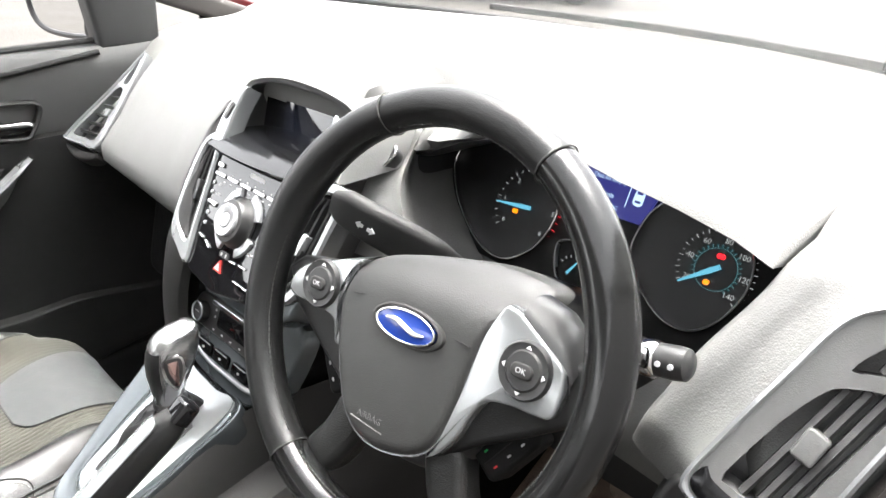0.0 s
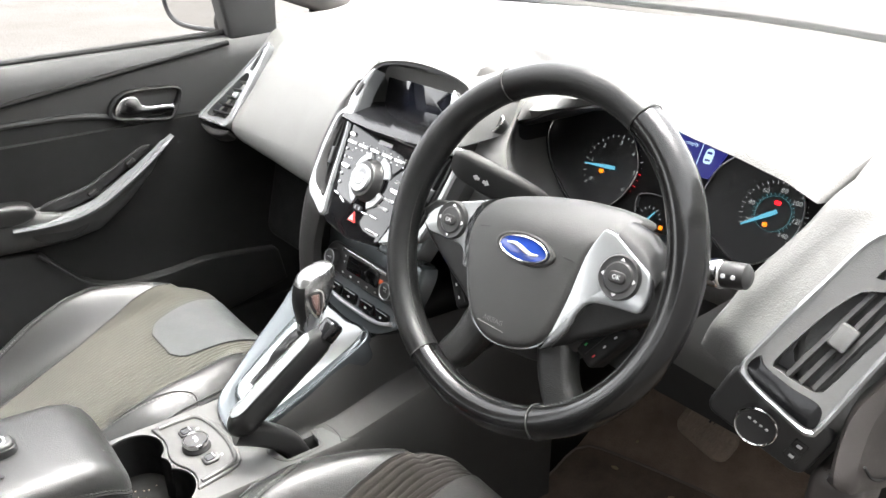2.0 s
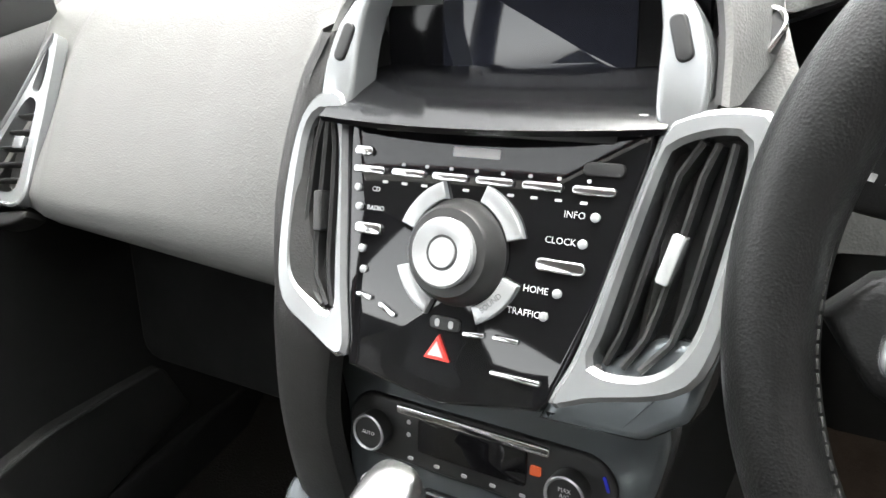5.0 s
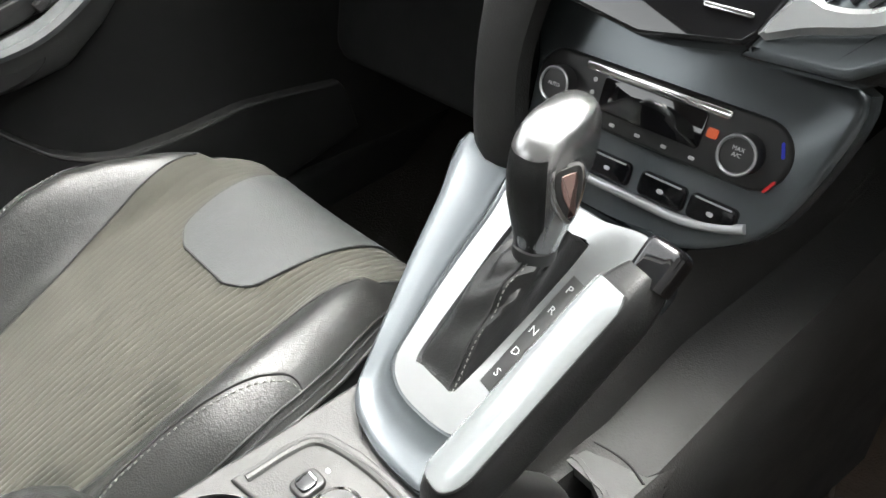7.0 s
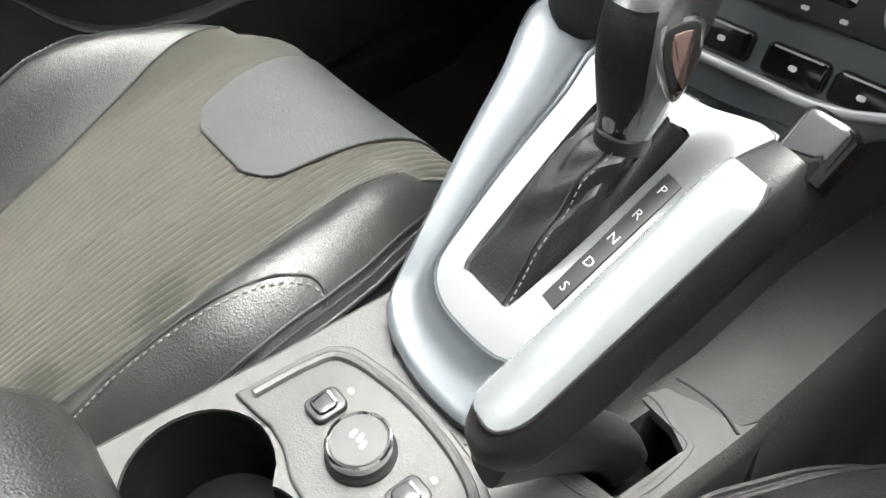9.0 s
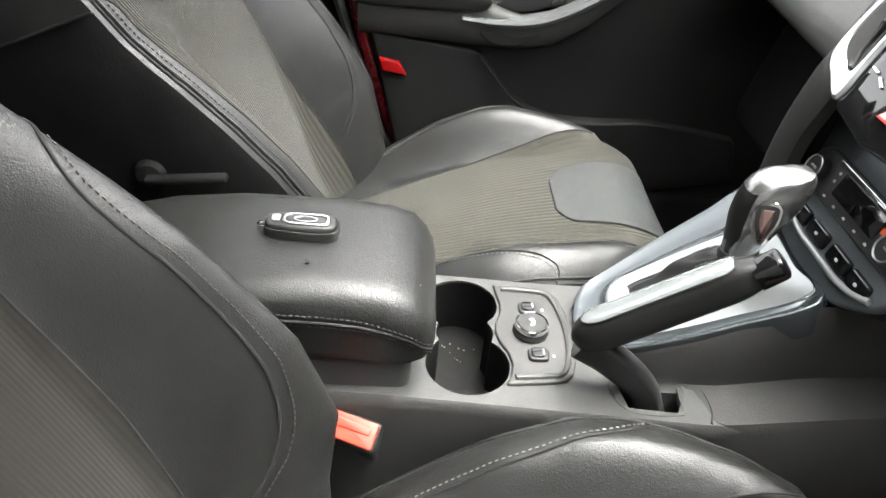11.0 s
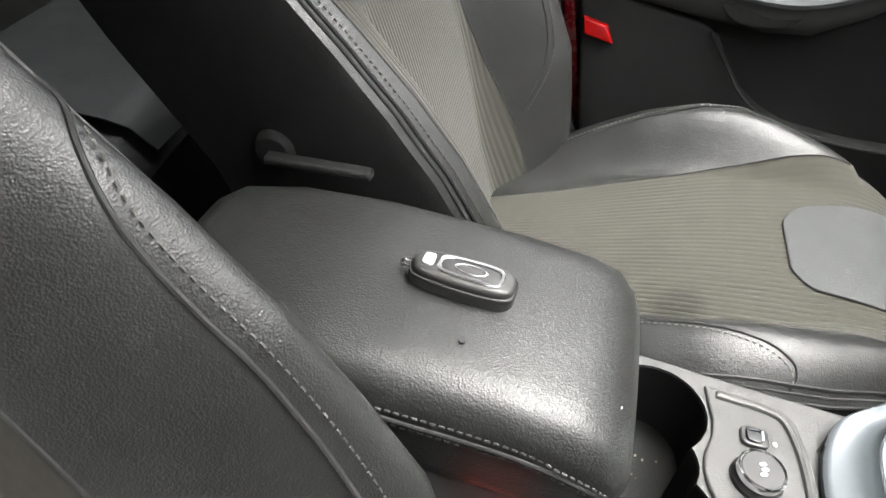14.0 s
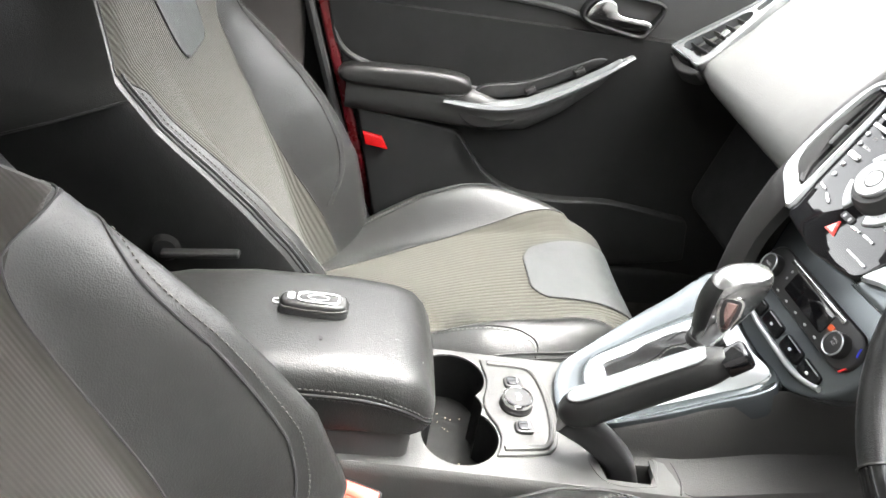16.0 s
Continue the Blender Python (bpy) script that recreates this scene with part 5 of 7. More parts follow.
# right flank under the trim
fl = []
for y in list(np.linspace(0.045, 0.150, 8)) + [0.155, 0.160, 0.166, 0.170, 0.174, 0.182] + list(np.linspace(0.20, 0.55, 16)):
    z = 0.604 + 0.515 * (min(y, 0.25) - 0.05)
    xr = np.interp(y, [0.048, 0.075, 0.12, 0.18, 0.262, 0.42], [0.030, 0.045, 0.056, 0.062, 0.062, 0.085])
    zl = 0.6005 + 0.10 * min(0, y - 0.168) + 0.26 * max(0, y - 0.168) ** 1.15
    xo = float(np.interp(y, [0.045, 0.155, 0.160, 0.166, 0.174, 0.26, 0.42, 0.55], [0.04, 0.075, 0.095, 0.114, 0.1175, 0.121, 0.136, 0.15]))
    fl.append([V(xr, y, z - 0.001), V(xr + 0.003, y, z - 0.006), V(xr + 0.006, y, zl + 0.3 * max(0, z - zl)), V(xr + 0.009, y, zl + 0.004), V(xr + 0.013, y, zl + 0.001), V(max(xr + 0.018, xo), y, zl), V(max(xr + 0.019, xo + 0.006), y, zl - 0.010), V(max(xr + 0.02, xo + (0.014 if y > 0.172 else 0.0)), y, zl - 0.10), V(max(xr + 0.02, xo + (0.019 if y > 0.172 else 0.0)), y, 0.30)])
part("right_flank", grid(fl), FLANK, gear)
fl = []
for y in np.linspace(0.05, 0.262, 12):
    z = 0.604 + 0.515 * (y - 0.05)
    xl = np.interp(y, [0.05, 0.065, 0.092, 0.152, 0.205, 0.262], [-0.040, -0.066, -0.080, -0.107, -0.128, -0.150])
    fl.append([V(xl, y, z - 0.001), V(xl - 0.003, y, z - 0.008), V(min(xl, -0.086), y, z - 0.05), V(min(xl, -0.09) - 0.002, y, 0.45), V(min(xl, -0.09) - 0.004, y, 0.28)])
part("left_flank", grid(fl), PLASTIC, gear)

sel = thing("gear_selector", "black and chrome automatic gear lever with leather gaiter", "gear lever")
# gaiter: from the gate up to the neck
neck = V(-0.010, 0.190, 0.706)
rows = []
gl = resample(gate, 48)
for s in np.linspace(0, 1, 15):
    ring_ = []
    for i, (u, v) in enumerate(gl):
        p = GM @ V(u, v, -0.004)
        a = math.atan2(v - 0.125, u + 0.022)
        q = neck + V(0.014 * math.cos(a), 0.013 * math.sin(a), 0.0)
        k = s ** 0.8
        f = p.lerp(q, k)
        f += V(0, 0, 0.010 * math.sin(math.pi * s))
        out = (V(f.x, f.y, 0) - V(neck.x, neck.y - 0.03 * (1 - s), 0)).normalized()
        f += (out * 0.6 + V(0, 0, 0.8)) * 0.0030 * math.sin(4.2 * math.pi * s + 2.3 * math.sin(2 * a) + 1.1 * math.cos(3 * a)) * math.sin(math.pi * s)
        ring_.append(f)
    rows.append(ring_)
part("gaiter", grid(rows, close_u=True), mat("gaiter_leather", (0.012, 0.012, 0.012), 0.38, grain=0.4, grain_size=0.0012), sel, "wrinkled black leather gaiter")
kb = min(range(48), key=lambda i: gl[i][1])
part("gaiter_seam", tube([r[kb] + V(0, 0, 0.0006) for r in rows], 0.0011, 6), SEAM, sel)
stitches([r[kb] + V(0.004, 0, 0.001) for r in rows], 22, 0.0026, 0.0005, "stitching", sel)
part("lever_sleeve", lathe(basis(V(-0.0102, 0.191, 0.708), (1, 0, 0), (0, 0.22, 1)), [(0.0140, 0.0), (0.0165, 0.008), (0.0190, 0.020), (0.0208, 0.032), (0.0205, 0.038), (0.016, 0.043)], 32), SILVER, sel, "silver lower sleeve")
part("gaiter_collar", lathe(basis(neck, (1, 0, 0), (0, 0.12, 1)), [(0.0145, -0.004), (0.0155, 0.0), (0.0155, 0.006), (0.013, 0.009)], 24), SATIN, sel)
# knob: stacked rounded sections leaning forward
rows = []
for z, a, b in ((0.712, 0.0125, 0.0145), (0.724, 0.0150, 0.0175), (0.738, 0.0175, 0.0225), (0.754, 0.0200, 0.0280), (0.770, 0.0215, 0.0310), (0.783, 0.0215, 0.0315), (0.793, 0.0200, 0.0290), (0.800, 0.0165, 0.0235), (0.803, 0.008, 0.012)):
    f = (z - 0.706) / 0.098
    cx, cy = -0.010 - 0.003 * f, 0.190 + 0.024 * f
    rows.append([V(cx + a * np.sign(math.cos(t)) * abs(math.cos(t)) ** 0.75, cy + b * np.sign(math.sin(t)) * abs(math.sin(t)) ** 0.75, z + 0.25 * b * math.sin(t) * f) for t in np.linspace(0, 2 * math.pi, 29)[:-1]])
kn = part("lever_knob", grid(rows, close_u=True, cap=True), RIMMATT, sel, "black leather-covered knob")
KS = [(0.712, 0.0125, 0.0145), (0.724, 0.0150, 0.0175), (0.738, 0.0175, 0.0225), (0.754, 0.0200, 0.0280), (0.770, 0.0215, 0.0310), (0.783, 0.0215, 0.0315), (0.793, 0.0200, 0.0290), (0.800, 0.0165, 0.0235)]
rows = []
for z in np.linspace(0.718, 0.799, 22):
    a, b = (float(np.interp(z, [k[0] for k in KS], [k[i] for k in KS])) + 0.0009 for i in (1, 2))
    f = (z - 0.706) / 0.098
    t0, t1 = (radians(float(np.interp(z, [0.718, 0.735, 0.755, 0.78, 0.80], q))) for q in ([-30, -34, -40, -46, -52], [-20, 4, 28, 44, 56]))
    rows.append([V(-0.010 - 0.003 * f + a * np.sign(math.cos(t)) * abs(math.cos(t)) ** 0.75, 0.190 + 0.024 * f + b * np.sign(math.sin(t)) * abs(math.sin(t)) ** 0.75, z + 0.25 * b * math.sin(t) * f) for t in np.linspace(t0, t1, 15)])
KNOBMETAL = mat("satin_knob_metal", (0.36, 0.36, 0.36), 0.26, metal=0.95, rough_var=0.0)
part("knob_side", grid(rows), KNOBMETAL, kn, "silver side of the knob")
KS += [(0.803, 0.009, 0.013), (0.8036, 0.003, 0.004)]
top = []
for z in (0.7885, 0.7890, 0.7915, 0.794, 0.797, 0.7995, 0.8015, 0.8029, 0.8036):
    a, b = (float(np.interp(z, [k[0] for k in KS], [k[i] for k in KS])) + (0.0006 if z > 0.7887 else -0.0004) for i in (1, 2))
    f = (z - 0.706) / 0.098
    top.append([V(-0.010 - 0.003 * f + a * np.sign(math.cos(t)) * abs(math.cos(t)) ** 0.75, 0.190 + 0.024 * f + b * np.sign(math.sin(t)) * abs(math.sin(t)) ** 0.75, z + 0.0006 + 0.25 * b * math.sin(t) * f) for t in np.linspace(0, 2 * math.pi, 29)[:-1]])
part("knob_cap", grid(top, close_u=True, cap=True), KNOBMETAL, kn, "silver cap")
SM = basis(V(0.0100, 0.197, 0.760), (0, 1, 0), (1, -0.28, 0.1))
shl = smooth_loop([(-0.012, 0.018), (0.0, 0.022), (0.012, 0.018), (0.013, 0.0), (0.006, -0.018), (0.0, -0.024), (-0.006, -0.018), (-0.013, 0.0)], 36)
sh = part("side_shield", slab(SM, shl, -0.006, 0.0015, 0.0015), CHROME, kn, "chrome side shield")
part("shield_inset", slab(SM, inset(shl, 0.0034), 0.0, 0.0022, 0.0005), SATIN, sh)
part("shield_mark", slab(SM, inset(shl, 0.0078), 0.0, 0.0028, 0.0004), mat("shield_print", (0.20, 0.13, 0.115), 0.3), sh, "small emblem")

# ---- handbrake ----
brake = thing("handbrake", "black handbrake lever with a long silver top plate, released", "handbrake")
axis = spline([(0.0625, 0.027, 0.650), (0.067, 0.042, 0.664), (0.074, 0.066, 0.686), (0.083, 0.102, 0.718), (0.092, 0.138, 0.750), (0.0975, 0.158, 0.767)], 34)
BN = V(-0.26, -0.64, 0.72).normalized()


def grip_ring(f, a0, a1, n, grow):
    """Part of the grip's rounded section at the share f of its length."""
    k = min(32, int(f * 33))
    p = axis[k].lerp(axis[k + 1], f * 33 - k)
    t = (axis[min(33, k + 1)] - axis[max(0, k - 1)]).normalized()
    sd = t.cross(BN).normalized()
    nn = sd.cross(t)
    e = math.sqrt(max(0.02, 1 - max(0, 1 - f / 0.16) ** 2))
    e *= 1 - 0.30 * (max(0, f - 0.84) / 0.16) ** 2
    w, h = 0.0180 * e * (1 - 0.10 * f) + grow, 0.0185 * e * (1 - 0.06 * f) + grow
    out = []
    for a in np.linspace(a0, a1, n):
        c, q = math.cos(a), math.sin(a)
        out.append(p + sd * (w * np.sign(c) * abs(c) ** 0.62) + nn * (h * np.sign(q) * abs(q) ** 0.62))
    return out


part("grip", grid([grip_ring(f, 0, 2 * math.pi * 23 / 24, 24, 0.0) for f in np.linspace(0, 1, 34)], close_u=True, cap=True), STALKD, brake, "dark grip")


def plate_span(f):
    """Half the plate's width, as an angle round the grip, closing to a round end at both ends."""
    e = max(0.0, 1 - (f - 0.11) / 0.13)
    g = max(0.0, 1 - (0.915 - f) / 0.06)
    return math.pi * 0.30 * max(0.08, math.sqrt(max(0.0, 1 - e * e)) * math.sqrt(max(0.0, 1 - 0.5 * g * g)))


plate_fs = [0.11, 0.113, 0.12, 0.13] + list(np.linspace(0.14, 0.915, 32))
part("top_plate", grid([grip_ring(f, math.pi * 0.565 - plate_span(f), math.pi * 0.565 + plate_span(f), 17, 0.0013) for f in plate_fs]), PLATE, brake, "bright silver top plate")
part("plate_edge", tube([grip_ring(f, math.pi * 0.565 - plate_span(f) - 0.03, 3, 2, 0.0006)[0] for f in plate_fs], 0.0011, 6), SEAM, brake)
part("release_button", slab(basis(V(0.1005, 0.168, 0.776), (1, 0, 0), (0.1, 0.72, 0.70)), rrect(0.024, 0.024, 0.007, 6), -0.018, 0.007, 0.005), GLOSS, brake, "black release button")
part("lever_arm", sweep(spline([(0.064, 0.036, 0.650), (0.072, 0.070, 0.632), (0.078, 0.100, 0.606), (0.080, 0.115, 0.575)], 12), rrect(0.024, 0.036, 0.008, 3), scale=lambda t: 1 - 0.2 * t), SATIN, brake, "dark lever arm")

# ---- armrest ----
arm = thing("armrest", "black leather centre armrest with a stitched lid", "armrest")
rows = []
for y, w, zt, zb in ((-0.445, 0.060, 0.660, 0.645), (-0.435, 0.076, 0.680, 0.640), (-0.415, 0.084, 0.694, 0.636), (-0.37, 0.088, 0.705, 0.635), (-0.30, 0.090, 0.712, 0.635), (-0.20, 0.090, 0.712, 0.635), (-0.150, 0.089, 0.708, 0.635), (-0.128, 0.087, 0.700, 0.636), (-0.115, 0.083, 0.688, 0.638), (-0.107, 0.075, 0.674, 0.641), (-0.104, 0.062, 0.662, 0.647)):
    h = zt - zb
    sec = [(-w * 0.995, zb + 0.15 * h), (-w, zb + 0.52 * h), (-w * 0.95, zb + 0.82 * h), (-w * 0.78, zt - 0.002), (-w * 0.4, zt + 0.001), (0, zt + 0.002), (w * 0.4, zt + 0.001), (w * 0.78, zt - 0.002), (w * 0.95, zb + 0.82 * h), (w, zb + 0.52 * h), (w * 0.995, zb + 0.15 * h), (w * 0.94, zb), (0, zb - 0.002), (-w * 0.94, zb)]
    rows.append([V(p.x + 0.003, y, p.y) for p in spline([(a, b) for a, b in sec], 44, closed=True)])
part("lid", grid(rows, close_u=True, cap=True), LEATHER, arm, "padded leather lid")
sm_pts = spline([(0.0890, -0.41, 0.682), (0.0938, -0.30, 0.684), (0.0938, -0.20, 0.682), (0.0930, -0.160, 0.676), (0.0908, -0.130, 0.664), (0.0870, -0.116, 0.653), (0.0795, -0.1075, 0.645)], 60)
part("seam", tube(sm_pts, 0.0014, 6), SEAM, arm, "stitched seam")
sb = box(-0.078, 0.086, -0.44, -0.125, 0.598, 0.640, 0.012)
part("bin", sb, CONSOLE, arm, "grey plastic storage bin")


for up_ in (0.0045, -0.0045):
    stitches([p + V(0.0001 - 0.002 * (up_ > 0) * (p.z > 0.675), 0, up_) for p in sm_pts], 58, 0.0030, 0.0009, "stitching", arm, RIMTHREAD)

mark = thing("armrest_mark", "small dark scuff on the armrest lid", "mark")
part("scuff", slab(pose(0.046, -0.2245, 0.7135, 0, 0, 30), smooth_loop([(-0.003, 0), (0, 0.0022), (0.0035, 0.0006), (0.002, -0.002)], 14), 0.0, 0.0012), SEAM, mark)
speck = thing("paint_speck", "tiny white speck on the armrest front edge", "mark")
part("speck", slab(pose(0.0475, -0.1215, 0.692), circle(0.0011, 8), -0.002, 0.0022), WHITE, speck)

# ---- seats ----
def trace(fn, pts, n, lift=0.0):
    """Points on a surface fn(u, v) along a smooth line in (u, v), lifted off it."""
    out = []
    e = 1e-3
    for q in spline(pts, n):
        p = fn(q.x, q.y)
        k = (fn(q.x + e, q.y) - p).cross(fn(q.x, q.y + e) - p)
        if k.length > 0:
            p = p + k.normalized() * lift
        out.append(p)
    return out


NOSE = spline([(-0.33, 0.425), (-0.20, 0.468), (-0.11, 0.500), (0.0, 0.535), (0.09, 0.554), (0.150, 0.564), (0.20, 0.559), (0.238, 0.536), (0.256, 0.490), (0.248, 0.42), (0.205, 0.36)], 200)


def seat(name, xb, lift, ahead, label, cloth_cushion, cloth_back, mirror):
    """A front sports seat: cushion and backrest with raised bolsters, cloth middles, leather sides. mirror: +1 if its console side is at +x."""
    root = thing(name, label, "car seat", group="front seats")
    rc = radians(23)
    xc = xb

    def cush(u, s):
        """u across -1..1, s from the back 0 over the nose to 1."""
        f = min(max(s, 0.0), 1.0) * 199
        k = min(198, int(f))
        q = NOSE[k].lerp(NOSE[k + 1], f - k)
        d = (NOSE[min(199, k + 3)] - NOSE[max(0, k - 3)]).normalized()
        y, z = q.x, q.y
        past = s > 0.66
        if past:
            w = float(np.interp(s, [0.66, 0.72, 0.78, 0.84, 0.92, 1.0], [0.204, 0.184, 0.168, 0.160, 0.158, 0.16]))
        else:
            w = float(np.interp(y, [-0.33, -0.1, 0.0, 0.05, 0.09, 0.13, 0.17], [0.225, 0.250, 0.254, 0.249, 0.239, 0.222, 0.203]))
        a = abs(u)
        ridge = float(np.interp(y, [-0.30, -0.207, -0.15, -0.07, 0.0, 0.04, 0.08, 0.13, 0.17, 0.20], [0.004, 0.014, 0.030, 0.050, 0.056, 0.052, 0.042, 0.026, 0.012, 0.002])) if not past else 0.0
        h = -0.006 * (1 - a * a) + 0.006
        if a > 0.50:
            t = min(1, (a - 0.50) / 0.30)
            h += ridge * t * t * (3 - 2 * t)
        if a > 0.78:
            t = (a - 0.78) / 0.22
            h -= 0.036 * t ** 2.0
        return V(xc + u * w, y - d.y * h + ahead, z + lift + d.x * h)

    LT = 0.58

    if mirror < 0:
        puff_v, puff, roll = [-0.15, 0, 0.1, 0.25, 0.45, 0.62, 0.75, 0.9, 1.0], [0.07, 0.100, 0.131, 0.131, 0.096, 0.053, 0.022, 0.004, 0.0], (0.03, 0.35)
    else:
        puff_v, puff, roll = [-0.15, 0, 0.1, 0.2, 0.3, 0.4, 0.5, 0.6, 0.7, 0.9, 1.0], [0.09, 0.108, 0.114, 0.106, 0.093, 0.073, 0.048, 0.020, 0.002, 0.0, 0.0], (0.010, 0.03)

    def back(u, v):
        """u across, v along the height 0..1."""
        w = float(np.interp(v, [-0.15, 0, 0.12, 0.35, 0.55, 0.69, 0.755, 0.835, 0.90, 0.955, 1.0], [0.215, 0.235, 0.255, 0.262, 0.262, 0.255, 0.228, 0.200, 0.163, 0.115, 0.07]))
        L = v * LT
        a = abs(u)
        bol = float(np.interp(v, puff_v, puff))
        h = 0.010 * math.sin(math.pi * min(1, max(0, v) * 1.6)) * (1 - a * a)
        foot_u = 0.55 if mirror < 0 else 0.44
        if a > foot_u:
            t = min(1, (a - foot_u) / (0.88 - foot_u))
            h += bol * t * t * (3 - 2 * t)
        if a > 0.88:
            t = (a - 0.88) / 0.12
            h -= (roll[0] + roll[1] * bol) * t ** 2
        y = -0.285 - L * math.sin(rc) + h * math.cos(rc)
        z = 0.520 + L * math.cos(rc) + h * math.sin(rc)
        z -= 0.02 * max(0, v - 0.85) / 0.15 * a
        return V(xc + u * w, y, z)

    def panel(fn, u0, u1, s0, s1, nu, ns, lift=0.0, ribs=0, depth=0.0):
        rows = []
        for s in np.linspace(s0, s1, ns):
            r = []
            for k in range(nu):
                f = k / (nu - 1)
                a = u0(s) if callable(u0) else u0
                b = u1(s) if callable(u1) else u1
                u = a + (b - a) * f
                p = fn(u, s)
                up = lift
                if ribs:
                    up -= depth * (0.10 + 0.90 * (f if mirror > 0 else 1 - f) ** 1.6) * math.exp(-((ribs * f) % 1.0 - 0.5) ** 2 / 0.028)
                if up:
                    e = 1e-3
                    p = p + (fn(u + e, s) - p).cross(fn(u, s + e) - p).normalized() * up
                r.append(p)
            rows.append(r)
        return grid(rows)

    # cushion: cloth middle, leather bolsters, leather patch over the nose
    c_in = lambda s: float(np.interp(s, [0, 0.25, 0.40, 0.52, 0.60, 0.66, 0.72, 0.80, 1.0], [0.47, 0.51, 0.56, 0.62, 0.70, 0.80, 0.90, 0.95, 0.95]))
    c_out = lambda s: c_in(s) * float(np.interp(s, [0, 0.25, 0.45, 0.6], [0.78, 0.85, 0.93, 1.0]))
    lo, hi = (c_out, c_in) if mirror > 0 else (c_in, c_out)
    part("cushion_centre", panel(cush, lambda s: -lo(s), hi, 0.0, 0.98, 289, 56, ribs=36, depth=0.0020), cloth_cushion, root, "ribbed grey-brown cloth", sharp=75)
    for a, b in ((hi, 1.0), (-1.0, lambda s: -lo(s))):
        part("cushion_bolster", panel(cush, a, b, 0.0, 0.98, 20, 56), LEATHER, root, "black leather bolster")
    P0 = 0.548

    def pw(s):
        k = min(1, max(0, (s - P0) / 0.03))
        half = float(np.interp(s, [P0, 0.585, 0.63, 0.69, 0.78, 1.0], [0.064, 0.076, 0.085, 0.094, 0.102, 0.106]))
        half *= 0.66 + 0.34 * math.sqrt(max(0, 1 - (1 - k) ** 2))
        return half / abs(cush(1, s).x - xc)
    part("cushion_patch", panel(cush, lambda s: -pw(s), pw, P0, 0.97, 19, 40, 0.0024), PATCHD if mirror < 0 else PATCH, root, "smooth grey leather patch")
    edge = [(-pw(s), s) for s in np.linspace(0.95, P0, 22)] + [(pw(P0) * f, P0 - 0.001) for f in (-0.6, 0, 0.6)] + [(pw(s), s) for s in np.linspace(P0, 0.95, 22)]
    part("patch_seam", tube(trace(cush, edge, 90, 0.0012), 0.0014, 6), SEAM, root)
    for sg in (-1, 1):
        part("seam", tube(trace(cush, [(sg * (hi if sg > 0 else lo)(s), s) for s in np.linspace(0.02, 0.95, 24)], 60, 0.0), 0.0013, 6), SEAM, root)
        # stitched line that runs from the inside out to the edge of the bolster
        line = [(sg * u, s) for u, s in ((0.56, 0.09), (0.66, 0.12), (0.72, 0.17), (0.75, 0.25), (0.765, 0.34), (0.79, 0.42), (0.835, 0.48), (0.89, 0.512), (0.935, 0.518), (0.97, 0.512))]
        part("seam", tube(trace(cush, line, 60, 0.0004), 0.0012, 6), SEAM, root)
        stitches(trace(cush, [(u + sg * 0.018, s - 0.004) for u, s in line[:-1]], 60, 0.0007), 64, 0.0028, 0.0007, "stitching", root)
        # double welt along the outer edge
        for d, zz in ((0.955, 0.0006), (0.995, 0.001)):
            part("welt", tube(trace(cush, [(sg * d, s) for s in np.linspace(0.03, 0.74, 24)], 60, zz), 0.0017, 6), LEATHER, root)
        part("seam", tube(trace(cush, [(sg * 0.975, s) for s in np.linspace(0.03, 0.74, 24)], 60, 0.0), 0.0012, 6), SEAM, root)
        rows = []
        for s in np.linspace(0.0, 0.98, 40):
            p = cush(sg, s)
            rows.append([p, p + V(sg * 0.002, 0, -0.012), V(p.x + sg * 0.001, p.y, min(p.z - 0.02, 0.47 + lift)), V(p.x - sg * 0.012, min(p.y, 0.16), 0.38), V(p.x - sg * 0.02, min(p.y, 0.13), 0.32)])
        part("cushion_side", grid(rows), SHELL, root)
    part("seat_base", box(xc - 0.20, xc + 0.20, -0.30, 0.08, 0.285, 0.42, 0.03), SHELL, root, "black plastic seat base")

    # backrest
    b_in = lambda v: float(np.interp(v, [0, 0.3, 0.52, 0.58, 0.62, 0.655, 0.682, 0.705, 1.0], [0.60, 0.61, 0.60, 0.605, 0.615, 0.64, 0.70, 0.985, 0.985]))
    near = lambda v: float(np.interp(v, [-0.15, 0, 0.15, 0.66, 0.70, 1.0], [0.70, 0.80, 0.87, 0.90, 0.985, 0.985]))
    far = lambda v: float(np.interp(v, [-0.15, 0, 0.15, 0.3, 0.5, 0.62, 0.66, 0.70, 1.0], [0.64, 0.62, 0.55, 0.50, 0.49, 0.53, 0.62, 0.985, 0.985]))
    b_hi, b_lo = (near, far) if mirror > 0 else (b_in, b_in)
    part("back_centre", panel(back, lambda s: -b_lo(s), b_hi, -0.15, 1.0, 41, 116), cloth_back, root, "ribbed grey-brown cloth")
    for a, b in ((b_hi, 1.0), (-1.0, lambda s: -b_lo(s))):
        part("back_bolster", panel(back, a, b, -0.15, 1.0, 22, 116), LEATHER, root, "black leather bolster")
    bl = lambda v: (0.062 + 0.07 * (v - 0.6)) / float(np.interp(v, [0.55, 0.69, 0.755, 0.835, 0.90, 0.955, 1.0], [0.262, 0.255, 0.228, 0.200, 0.163, 0.115, 0.07]))

    def bp(v):
        k = min(1, max(0, (v - 0.62) / 0.07))
        return min(0.97, bl(v)) * (0.62 + 0.38 * math.sqrt(max(0, 1 - (1 - k) ** 2)))
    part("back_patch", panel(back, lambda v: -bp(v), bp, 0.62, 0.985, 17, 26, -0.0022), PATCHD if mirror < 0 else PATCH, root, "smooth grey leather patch")
